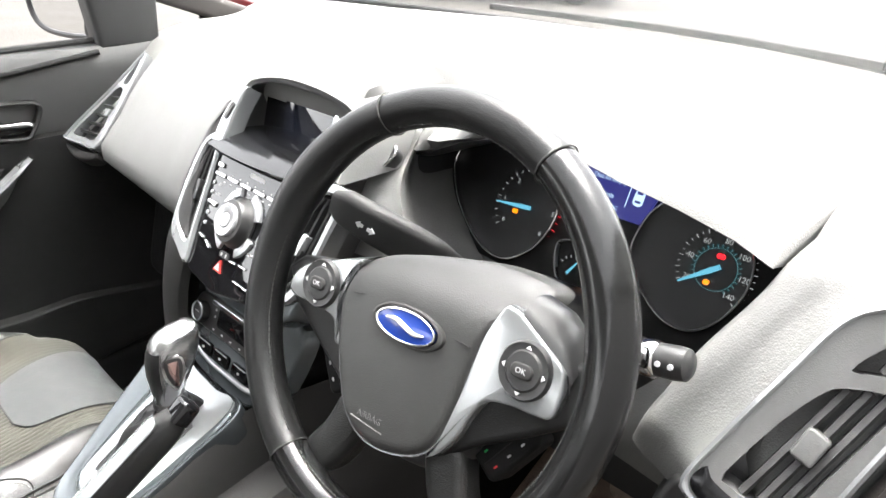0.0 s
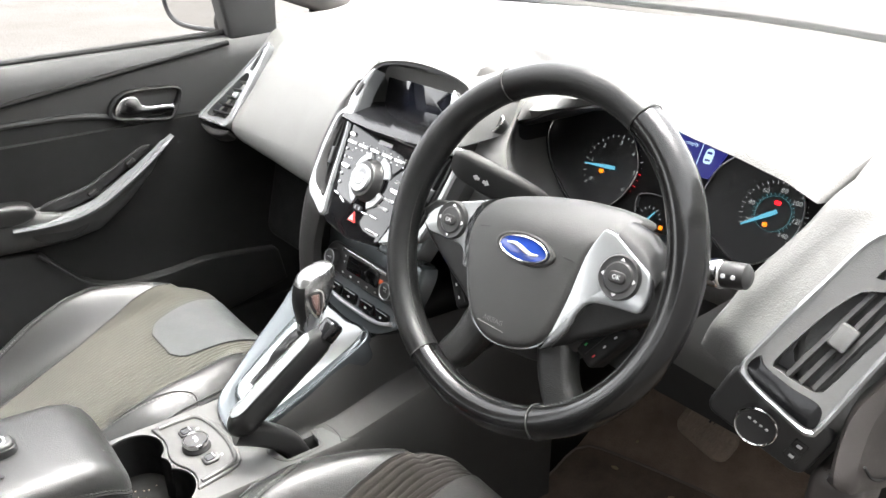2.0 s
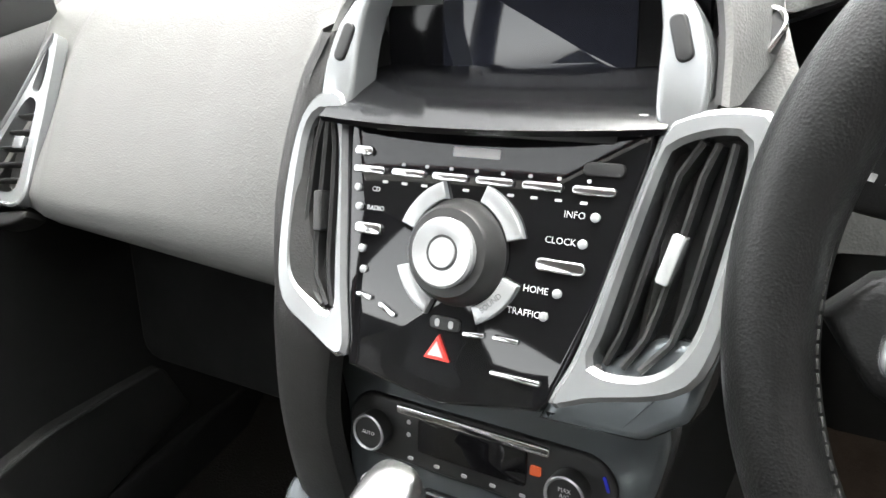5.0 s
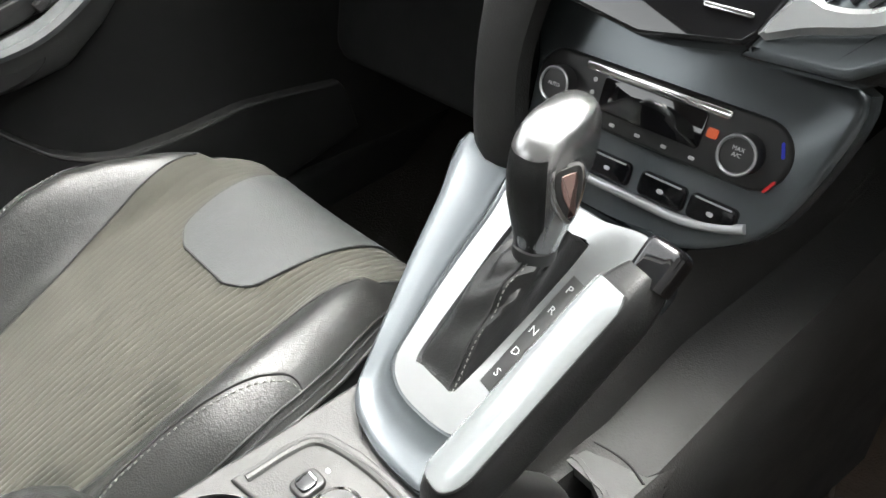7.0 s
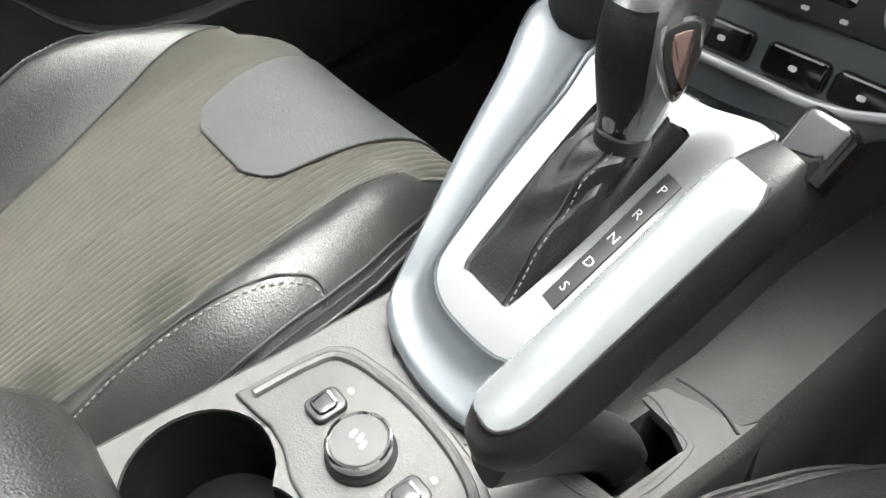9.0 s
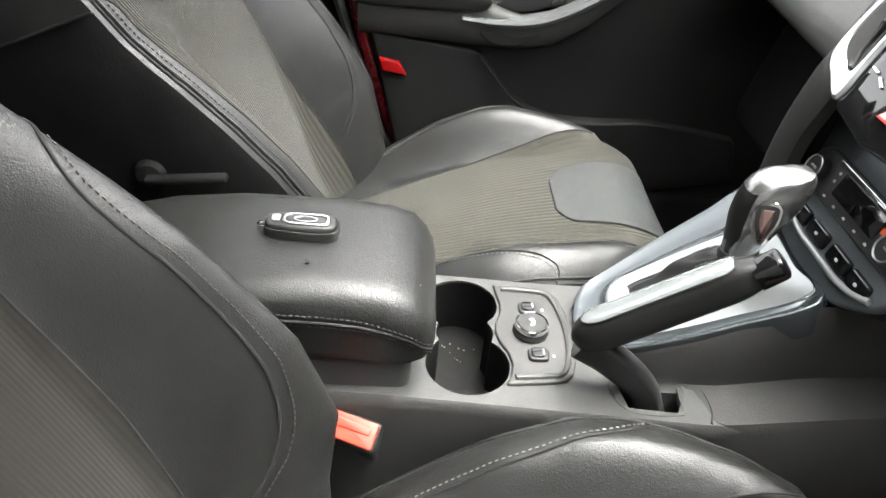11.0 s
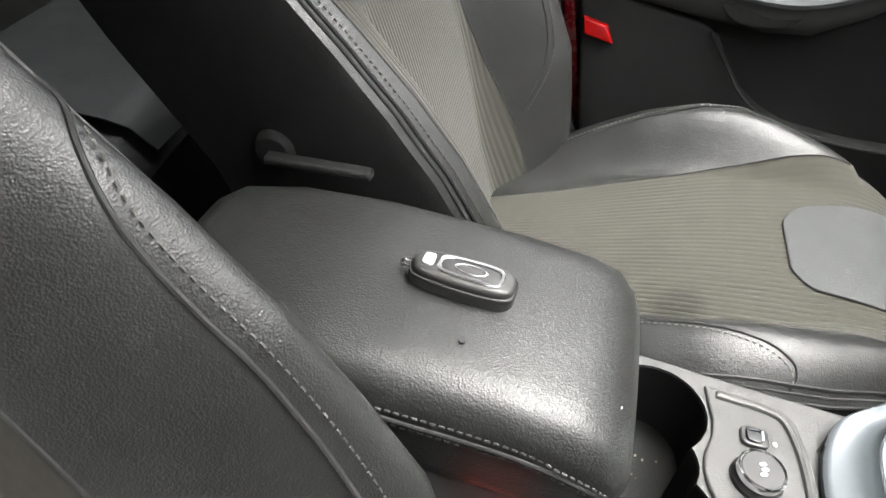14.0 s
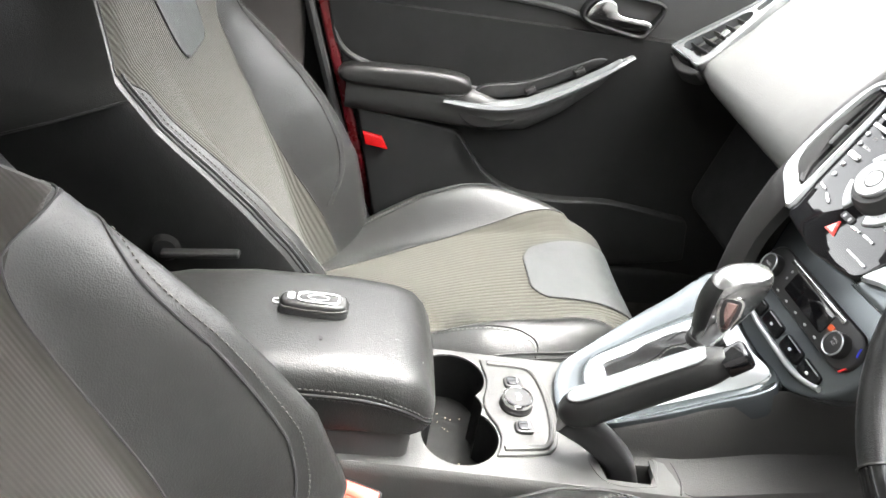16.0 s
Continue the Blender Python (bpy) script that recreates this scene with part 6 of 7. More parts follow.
    edge = [(-bp(v), v) for v in np.linspace(0.98, 0.62, 24)] + [(bp(v), v) for v in np.linspace(0.62, 0.98, 24)]
    part("patch_seam", tube(trace(back, edge, 90, -0.0012), 0.0014, 6), SEAM, root)
    for sg in (-1, 1):
        part("seam", tube(trace(back, [(sg * (b_hi if sg > 0 else b_lo)(v), v) for v in np.linspace(0.0, 0.98, 40)], 80, 0.0002), 0.0012, 6), SEAM, root)
        line = [(sg * u, v) for u, v in ((0.64, 0.02), (0.71, 0.08), (0.765, 0.16), (0.79, 0.27), (0.80, 0.40), (0.80, 0.50), (0.815, 0.57), (0.87, 0.625), (0.955, 0.655))]
        inner_line = mirror < 0 or sg < 0
        if inner_line:
            part("seam", tube(trace(back, line, 90, -0.0004), 0.0016, 6), SEAM, root)
            stitches(trace(back, [(u + sg * 0.024, v) for u, v in line[:-1]], 90, -0.0014), 70, 0.0030, 0.0008, "stitching", root, MIDTHREAD)
        part("welt", tube(trace(back, [(sg * 0.958, v) for v in np.linspace(0.0, 0.70, 24)], 80, -0.0008), 0.0018, 6), LEATHER, root)
        part("seam", tube(trace(back, [(sg * 0.975, v) for v in np.linspace(0.0, 0.70, 24)], 80, -0.0003), 0.0016, 6), SEAM, root)
        stitches(trace(back, [(sg * 0.935, v) for v in np.linspace(0.06, 0.66 if mirror > 0 else 0.40, 20)], 80, -0.0010), 70, 0.0028, 0.0007, "stitching", root, MIDTHREAD)
        rows = []
        for v in np.linspace(-0.15, 1.0, 35):
            p = back(sg, v)
            dp = 0.105 + (0.055 * min(1, max(0, (v - 0.35) / 0.3)) if mirror > 0 else 0)
            q = V(p.x - sg * 0.01, -0.285 - v * LT * math.sin(rc) - dp * math.cos(rc), 0.520 + v * LT * math.cos(rc) - dp * math.sin(rc))
            rows.append([p, p + V(sg * 0.004, -0.012, -0.004), p.lerp(q, 0.5) + V(sg * 0.006, 0, 0), q, V(xc, q.y - 0.02, q.z)])
        part("back_shell", grid(rows[:25]), SHELL, root, "dark plastic side and rear of the backrest")
        part("shoulder_side", grid(rows[24:]), LEATHER, root, "black leather shoulder side")
        part("seam", tube([r + V(sg * 0.0012, 0, 0) for r in rows[24][:4]], 0.0016, 6), SEAM, root)
    # rounded top of the backrest
    rows = []
    for f in np.linspace(0, 1, 9):
        a = f * math.pi / 2
        r = []
        for u in np.linspace(-1, 1, 21):
            p = back(u, 1.0)
            r.append(p + V(0, -0.06 * (1 - math.cos(a)) - 0.045 * f, 0.028 * math.sin(a) - 0.035 * (1 - math.cos(a))))
        rows.append(r)
    part("back_top", grid(rows), LEATHER, root)
    # recliner lever on the console side
    lx = xc + mirror * 0.262
    part("recliner_lever", slab(basis(V(lx, -0.365, 0.712), (0, 1, 0.10), (mirror, 0, 0)), rrect(0.085, 0.008, 0.003), 0.010, 0.020, 0.003), SHELL, root, "black recliner lever")
    part("recliner_boss", lathe(basis(V(lx - mirror * 0.006, -0.405, 0.708), (0, 1, 0), (mirror, 0, 0)), [(0.018, 0), (0.016, 0.010), (0.013, 0.014), (0.001, 0.015)], 24), SHELL, root)
    return root


seat("bucket_seat", -0.362, 0.0, 0.0, "black leather and grey-brown ribbed cloth passenger seat, empty", CLOTHC, CLOTH, 1)
# the driver's seat takes the shaded copies of cloth and patch
seat("bucket_seat", 0.368, 0.037, 0.035, "black leather and brown-grey ribbed cloth driver's seat, shade in its colours, empty", CLOTHE, CLOTHD, -1)

# ---- instrument cluster ----
cl = thing("instrument_cluster", "black instrument cluster with two lit dials and a blue display", "instrument cluster")
KN = V(0, -1, 0.45).normalized()
KP = basis(V(0.330, 0.515, 0.960), (1, 0, 0), KN)
kc = math.cos(math.atan(0.45))


def kp(pts):
    """Plan points (x, z) laid into the cluster's plane."""
    return [(x - 0.330, (z - 0.960) / kc) for x, z in pts]


part("cluster_panel", slab(KP, resample(kp([(0.120, 0.90), (0.500, 0.885), (0.550, 1.0), (0.44, 1.04), (0.30, 1.05), (0.18, 1.04), (0.125, 0.99)]), 60), -0.03, -0.004, 0.002), WELL, cl)


def dial(cx, cz, outline, hub, r, marks, labels, needle, a0, a1, red=None):
    """A dial: bright ring, scale marks, numerals, a lit needle."""
    lp = smooth_loop(kp(outline), 60)
    d = part("dial_ring", frame_ring(KP, resample(lp, 60), resample(inset(lp, 0.0022), 60), -0.006, 0.004, 0.0008), CHROME, cl, "thin chrome ring")
    part("dial_face", slab(KP, inset(lp, 0.002), -0.012, -0.0035), mat("dial_black", (0.008, 0.008, 0.009), 0.45), d, "matt black dial face")
    hx, hy = kp([hub])[0]
    for k in range(marks + 1):
        a = radians(a0 + (a1 - a0) * k / marks)
        big = k % 2 == 0
        q = KP @ pose(hx + r * math.cos(a), hy + r * math.sin(a), -0.0032, 0, 0, math.degrees(a))
        part("scale_mark", slab(q, rrect(0.0045 if big else 0.0025, 0.0007, 0.0003, 1), -0.0003, 0.0003), REDLAMP if red and k >= red else DIALWHITE, d)
    for k, tx in enumerate(labels):
        a = radians(a0 + (a1 - a0) * k / (len(labels) - 1))
        words("numeral", tx, KP @ pose(hx + (r - 0.0085) * math.cos(a), hy + (r - 0.0085) * math.sin(a), -0.003), 0.0078, DIALWHITE, d)
    a = radians(needle)
    nd = part("needle", slab(KP @ pose(hx, hy, 0, 0, 0, needle), [(-0.006, -0.0022), (0.004, -0.0026), (r * 0.98, -0.0007), (r * 0.98, 0.0007), (0.004, 0.0026), (-0.006, 0.0022)], -0.0005, 0.0012), NEEDLE, d, "lit pale blue needle")
    return d, hx, hy


rev, hx, hy = dial(0.222, 0.965, [(0.138, 0.985), (0.150, 1.013), (0.182, 1.024), (0.230, 1.024), (0.268, 1.010), (0.294, 0.982), (0.301, 0.958), (0.288, 0.925), (0.255, 0.902), (0.215, 0.906), (0.170, 0.935), (0.145, 0.965)], (0.258, 0.9595), 0.043, 24, list("0123456"), 185.5, 219, -40, red=20)
part("engine_lamp", slab(KP @ pose(hx - 0.015, hy - 0.008, -0.003), rrect(0.007, 0.005, 0.0015, 2), -0.0003, 0.0005), AMBER, rev, "amber warning lamp")
spd, hx, hy = dial(0.455, 0.965, [(0.394, 0.965), (0.402, 0.995), (0.425, 1.016), (0.455, 1.020), (0.490, 1.010), (0.512, 0.985), (0.516, 0.955), (0.502, 0.925), (0.480, 0.908), (0.450, 0.908), (0.420, 0.925), (0.400, 0.945)], (0.480, 0.965), 0.0365, 28, ["20", "40", "60", "80", "100", "120", "140"], 217, 212, -45)
rg = part("inner_scale", frame_ring(KP @ pose(hx, hy, -0.0032), circle(0.0205, 40), circle(0.0199, 40), -0.0003, 0.0004, 0.0001), TEAL, spd)
for k in range(22):
    a = radians(200 - 250 * k / 21)
    part("inner_mark", slab(KP @ pose(hx + 0.0225 * math.cos(a), hy + 0.0225 * math.sin(a), -0.0031, 0, 0, math.degrees(a)), rrect(0.0028, 0.0012, 0.0003, 1), -0.0003, 0.0003), TEAL, spd)
part("brake_lamp", slab(KP @ pose(hx + 0.001, hy + 0.013, -0.003), rrect(0.008, 0.005, 0.002, 2), -0.0003, 0.0006), REDLAMP, spd, "red warning lamp")
part("amber_lamp", slab(KP @ pose(hx - 0.004, hy - 0.014, -0.003), rrect(0.006, 0.005, 0.002, 2), -0.0003, 0.0006), AMBER, spd, "amber warning lamp")
part("green_lamp", slab(KP @ pose(*kp([(0.3065, 1.005)])[0], -0.003), rrect(0.006, 0.005, 0.002, 2), -0.0003, 0.0006), glow("lit_green_lamp", (0.02, 1.0, 0.1), 0.10), cl, "green lit lamp")
# blue display with its words
lcd = part("trip_display", slab(KP, kp([(0.315, 0.9785), (0.3935, 0.9795), (0.404, 1.010), (0.400, 1.026), (0.307, 1.034)]), -0.006, -0.002), LCD, cl, "lit blue trip computer display")
lx, ly = kp([(0.346, 1.021)])[0]
words("lettering", "Trip computer", KP @ pose(lx, ly, -0.0018), 0.0074, NEEDLE, lcd)
words("lettering", "Dist to empty", KP @ pose(lx - 0.001, ly - 0.0095, -0.0018), 0.0072, LIT, lcd)
words("lettering", "243 mls", KP @ pose(lx - 0.002, ly - 0.026, -0.0018), 0.0074, LIT, lcd)
words("lettering", "19\u00b0C", KP @ pose(lx + 0.012, ly - 0.037, -0.0018), 0.0056, LIT, lcd)
part("display_bars", slab(KP @ pose(lx - 0.022, ly - 0.034, -0.0018), rrect(0.020, 0.004, 0.0005, 1), -0.0002, 0.0002), LIT, lcd)
part("display_line", slab(KP @ pose(lx + 0.025, ly - 0.018, -0.0018), rrect(0.0008, 0.030, 0.0003, 1), -0.0002, 0.0003), LIT, lcd)
cx = lx + 0.037
part("car_symbol", slab(KP @ pose(cx, ly - 0.019, -0.0018), smooth_loop([(-0.0050, -0.008), (-0.0055, 0.0), (-0.0045, 0.007), (0.0, 0.009), (0.0045, 0.007), (0.0055, 0.0), (0.0050, -0.008), (0.0, -0.010)], 28), -0.0002, 0.0003), LIT, lcd)
for dv_, h_ in ((0.0035, 0.003), (-0.0055, 0.0025)):
    part("car_symbol_glass", slab(KP @ pose(cx, ly - 0.019 + dv_, -0.0014), rrect(0.0066, h_, 0.0008, 2), -0.0002, 0.0002), LCD, lcd)
# fuel and temperature gauges
fo = smooth_loop(kp([(0.312, 0.938), (0.330, 0.946), (0.360, 0.946), (0.395, 0.944), (0.404, 0.934), (0.398, 0.908), (0.380, 0.900), (0.335, 0.902), (0.320, 0.912)]), 48)
fg = part("gauge_ring", frame_ring(KP, resample(fo, 48), resample(inset(fo, 0.0016), 48), -0.006, 0.003, 0.0006), SILVER, cl, "thin silver ring")
for gx in (0.336, 0.380):
    ux, uy = kp([(gx, 0.916)])[0]
    for k in range(7):
        a = radians(150 - 130 * k / 6)
        part("scale_mark", slab(KP @ pose(ux + 0.016 * math.cos(a), uy + 0.016 * math.sin(a), -0.003, 0, 0, math.degrees(a)), rrect(0.003, 0.0008, 0.0003, 1), -0.0003, 0.0003), DIALWHITE, fg)
    part("needle", slab(KP @ pose(ux, uy, 0, 0, 0, 60 if gx < 0.35 else 150), [(-0.003, -0.0014), (0.014, -0.0004), (0.014, 0.0004), (-0.003, 0.0014)], -0.0005, 0.001), NEEDLE, fg)
part("fuel_lamp", slab(KP @ pose(*kp([(0.356, 0.912)])[0], -0.003), rrect(0.005, 0.005, 0.001, 2), -0.0003, 0.0006), AMBER, fg, "amber warning lamp")
# dark lining of the binnacle
rows = []
for f in np.linspace(0, 1, 22):
    x = 0.122 + 0.425 * f
    yt, zt = hood(x)
    rows.append([V(x, yt + 0.012, zt - 0.010), V(x, yt + 0.03, zt - 0.016), V(x, 0.53, zt - 0.018), V(x, 0.57, zt - 0.022)])
part("binnacle_lining", thick(grid(rows), 0.003), SATIN, cl)
edge_a = spline([(0.150, 0.462, 1.036), (0.157, 0.436, 1.014), (0.170, 0.408, 0.988), (0.188, 0.394, 0.964), (0.212, 0.388, 0.935), (0.24, 0.388, 0.905)], 24)
edge_b = spline([(0.130, 0.545, 1.012), (0.127, 0.536, 1.000), (0.130, 0.526, 0.980), (0.150, 0.512, 0.945), (0.185, 0.500, 0.915), (0.22, 0.49, 0.89)], 24)
rows = []
for a, b in zip(edge_a, edge_b):
    mid = a.lerp(b, 0.5) + V(-0.014, -0.004, -0.004)
    rows.append([q for q in spline([tuple(a + V(-0.010, -0.004, 0.0)), tuple(a), tuple(a.lerp(mid, 0.35) + V(-0.003, 0, 0)), tuple(mid), tuple(b)], 14)])
part("binnacle_cheek", grid(rows), DASH, cl, "grey plastic side of the binnacle", sharp=60)
front = spline([(0.569, 0.462, 1.027), (0.571, 0.472, 1.002), (0.571, 0.439, 0.948), (0.571, 0.395, 0.897), (0.571, 0.400, 0.860), (0.568, 0.405, 0.80), (0.56, 0.430, 0.765)], 26)
foot = spline([(0.552, 0.548, 1.012), (0.538, 0.527, 0.985), (0.523, 0.509, 0.946), (0.497, 0.486, 0.897), (0.462, 0.462, 0.855), (0.425, 0.450, 0.81), (0.41, 0.455, 0.765)], 26)
rows = []
for a, b in zip(front, foot):
    mid = a.lerp(b, 0.5) + V(0.002, 0.004, 0)
    rows.append(spline([tuple(a), tuple(a.lerp(mid, 0.5) + V(0.001, 0.003, 0)), tuple(mid), tuple(b)], 12))
part("binnacle_cheek", grid(rows), DASH, cl, "grey plastic side of the binnacle", sharp=60)
# upright face between the centre stack and the binnacle
left = spline([(0.112, 0.462, 1.050), (0.112, 0.425, 1.030), (0.112, 0.385, 0.990), (0.118, 0.365, 0.955), (0.13, 0.36, 0.91)], 24)
rows = [[a.lerp(b + V(-0.0095, -0.0045, 0), f) for f in np.linspace(0, 1, 8)] for a, b in zip(left, edge_a)]
part("side_face", grid(rows), DASH, cl, "grey plastic face", sharp=60)

# ---- stalks ----
def stalk(name, pts, w, t, label):
    """A flat tapering stalk, w wide and t thick."""
    root = thing(name, label, "stalk")
    part("arm", sweep(spline(pts, 20), rrect(t, w, t * 0.45, 5), scale=lambda f: 0.62 + 0.42 * math.sin(math.pi * (0.12 + 0.62 * f)) if f < 0.93 else 0.62 + 0.30 * (1 - f) / 0.07), STALK, root)
    return root


STALK = mat("stalk_plastic", (0.014, 0.014, 0.014), 0.62, grain=0.2, grain_size=0.0012, spec=0.3)
st1 = stalk("indicator_stalk", [(0.276, 0.392, 0.922), (0.261, 0.368, 0.946), (0.238, 0.347, 0.963), (0.2134, 0.333, 0.9745), (0.190, 0.325, 0.983), (0.168, 0.319, 0.990)], 0.041, 0.020, "black indicator stalk with arrow marks")
AM = basis(V(0.2134, 0.3215, 0.9745), (1, 0.35, -0.40), (0.33, -0.93, 0.06))
for s in (-1, 1):
    part("arrow_mark", slab(AM @ pose(s * 0.0065, 0, 0.0), [(s * -0.004, 0.0018), (s * -0.004, -0.0018), (0.0, -0.0018), (0.0, -0.004), (s * 0.005, 0.0), (0.0, 0.004), (0.0, 0.0018)], -0.001, 0.0006), WHITE, st1)
st2 = stalk("wiper_stalk", [(0.43, 0.345, 0.945), (0.47, 0.342, 0.952), (0.51, 0.345, 0.960), (0.535, 0.347, 0.966)], 0.026, 0.022, "black wiper stalk with a grey end")
EM = basis(V(0.535, 0.347, 0.966), (0, 1, 0), (1, 0.08, 0.22))
part("collar", lathe(EM, [(0.0135, -0.022), (0.0145, -0.018), (0.0145, -0.012), (0.013, -0.010)], 24), CHROME, st2, "pale band")
part("end_cap", lathe(EM, [(0.0125, -0.010), (0.0130, 0.004), (0.0120, 0.012), (0.009, 0.0145), (0.001, 0.015)], 24), SATIN, st2)
for k in range(3):
    part("stalk_mark", slab(basis(V(0.520 + 0.010 * k, 0.3335, 0.966 + 0.002 * k), (1, 0, 0), (0, -1, 0.2)), rrect(0.004, 0.004, 0.001, 1), -0.001, 0.0004), WHITE, st2)
# small panel left of the dials with a dimmer wheel
DP = basis(V(0.141, 0.402, 1.0115), (1, 0.22, 0.1), (0.10, -0.74, 0.62))
pnl = thing("dimmer_switch", "small bright-edged dimmer switch set in the dash face beside the dials", "switch")
dl = smooth_loop([(-0.020, -0.010), (-0.006, -0.013), (0.010, -0.010), (0.020, 0.004), (0.016, 0.014), (0.004, 0.015), (-0.010, 0.008)], 36)
part("recess", slab(DP, dl, -0.012, 0.0012, 0.001), SATIN, pnl)
part("bright_edge", tube([DP @ p for p in spline([(0.010, -0.0095, 0.002), (0.0195, 0.004, 0.002), (0.016, 0.0135, 0.002), (0.004, 0.0145, 0.002), (-0.010, 0.0075, 0.002)], 24)], 0.0016, 6), CHROME, pnl, "bright edge")
part("dimmer_wheel", slab(DP @ pose(0.001, 0.000, 0, 0, 0, 20), rrect(0.018, 0.013, 0.005), -0.002, 0.004, 0.002), PLASTIC, pnl, "ribbed wheel")
for k in range(5):
    part("wheel_rib", slab(DP @ pose(0.001, 0.000, 0, 0, 0, 20) @ pose(-0.006 + 0.003 * k, 0, 0), rrect(0.0012, 0.010, 0.0005, 1), 0.003, 0.0048), SATIN, pnl)

# ---- driver's air vent and light switch panel ----
dv = thing("driver_air_vent", "silver-framed air vent at the driver's end of the dashboard", "air vent")
VN = V(0.25, -1, 0.45).normalized()
VM = basis(V(0.568, 0.330, 0.885), (1, 0.25, 0), VN)
VI = VM.inverted()


def vq(pts):
    """Points (x, z) laid into the vent's plane."""
    out = []
    for x, z in pts:
        y = 0.330 + 0.25 * (x - 0.568) + 0.45 * (z - 0.885)
        q = VI @ V(x, y, z)
        out.append((q.x, q.y))
    return out


vo_ = smooth_loop(vq([(0.565, 0.890), (0.572, 0.878), (0.605, 0.862), (0.636, 0.850), (0.645, 0.858), (0.660, 0.905), (0.678, 0.960), (0.700, 1.020), (0.700, 1.036), (0.680, 1.040), (0.650, 1.036), (0.622, 1.020), (0.600, 0.975), (0.578, 0.925)]), 72)
h1 = smooth_loop(vq([(0.590, 0.902), (0.594, 0.896), (0.612, 0.890), (0.630, 0.887), (0.636, 0.892), (0.650, 0.925), (0.668, 0.968), (0.670, 0.978), (0.660, 0.981), (0.640, 0.978), (0.628, 0.972), (0.610, 0.945)]), 44)
h2 = smooth_loop(vq([(0.637, 0.989), (0.650, 0.990), (0.672, 0.995), (0.676, 1.002), (0.683, 1.020), (0.678, 1.025), (0.660, 1.017), (0.645, 1.002)]), 30)
fr = part("vent_frame", holed(VM, inset(vo_, 0.004), [h1, h2], 0.004, -0.045), VENTGREY, dv, "pale grey vent face")
part("bright_edge", frame_ring(VM, resample(vo_, 72), resample(inset(vo_, 0.0055), 72), -0.012, 0.0062, 0.0025), SILVER, dv, "bright silver edge")
part("vent_box", slab(VM, inset(h1, -0.003), -0.05, -0.03), SATIN, dv)
part("vent_box", slab(VM, inset(h2, -0.003), -0.05, -0.03), SATIN, dv)
part("lower_fill", slab(VM, smooth_loop(vq([(0.571, 0.891), (0.579, 0.881), (0.606, 0.868), (0.635, 0.857), (0.641, 0.866), (0.636, 0.878), (0.610, 0.885), (0.585, 0.895), (0.578, 0.903)]), 44), -0.005, 0.0052, 0.001), GLOSSD, dv)
for a, b in (((0.604, 0.893), (0.640, 0.977)), ((0.616, 0.890), (0.652, 0.979)), ((0.627, 0.888), (0.663, 0.979)), ((0.654, 0.992), (0.666, 1.019)), ((0.665, 0.994), (0.676, 1.022))):
    p, q = vq([a, b])
    part("slat", sweep([VM @ V(p[0] + (q[0] - p[0]) * f, p[1] + (q[1] - p[1]) * f, -0.007) for f in np.linspace(0, 1, 6)], [(-0.0022, -0.012), (0.0022, -0.012), (0.0034, 0.005), (0.0012, 0.0085), (-0.0030, 0.006)], up=tuple(VN)), CONSOLE, dv)
p = vq([(0.632, 0.936)])[0]
part("vent_tab", slab(VM @ pose(p[0], p[1], 0, 0, 0, -22), rrect(0.017, 0.024, 0.003), -0.006, 0.006, 0.002), VENTGREY, dv, "grey adjuster tab")

ls = thing("light_switch_panel", "black panel with a round chrome-edged light switch", "light switch")
LN = V(0.25, -1, 0.10).normalized()
LM = basis(V(0.598, 0.338, 0.838), (1, 0.25, -0.4), LN)
part("panel", slab(LM, rrect(0.105, 0.062, 0.012), -0.05, -0.004, 0.004), SATIN, ls)
part("dial", lathe(LM @ pose(-0.006, -0.008, 0), [(0.0190, -0.006), (0.0190, 0.004), (0.0172, 0.007), (0.0155, 0.0065), (0.001, 0.007)], 36), SATIN, ls, "round rotary switch")
part("dial_rim", frame_ring(LM @ pose(-0.006, -0.008, 0), circle(0.0200, 36), circle(0.0178, 36), -0.004, 0.0075, 0.001), CHROME, ls, "chrome rim")
for k in range(4):
    part("switch_mark", slab(LM @ pose(-0.015 + 0.006 * k, -0.003, 0.0072), rrect(0.003, 0.002, 0.0005, 1), -0.0004, 0.0003), WHITE, ls)
for k in range(2):
    part("side_button", slab(LM @ pose(0.034, -0.002 - 0.013 * k, -0.004), rrect(0.014, 0.010, 0.002), -0.002, 0.002, 0.0008), PLASTIC, ls)
    part("switch_mark", slab(LM @ pose(0.034, -0.002 - 0.013 * k, -0.0018), rrect(0.005, 0.003, 0.0005, 1), -0.0004, 0.0003), WHITE, ls)
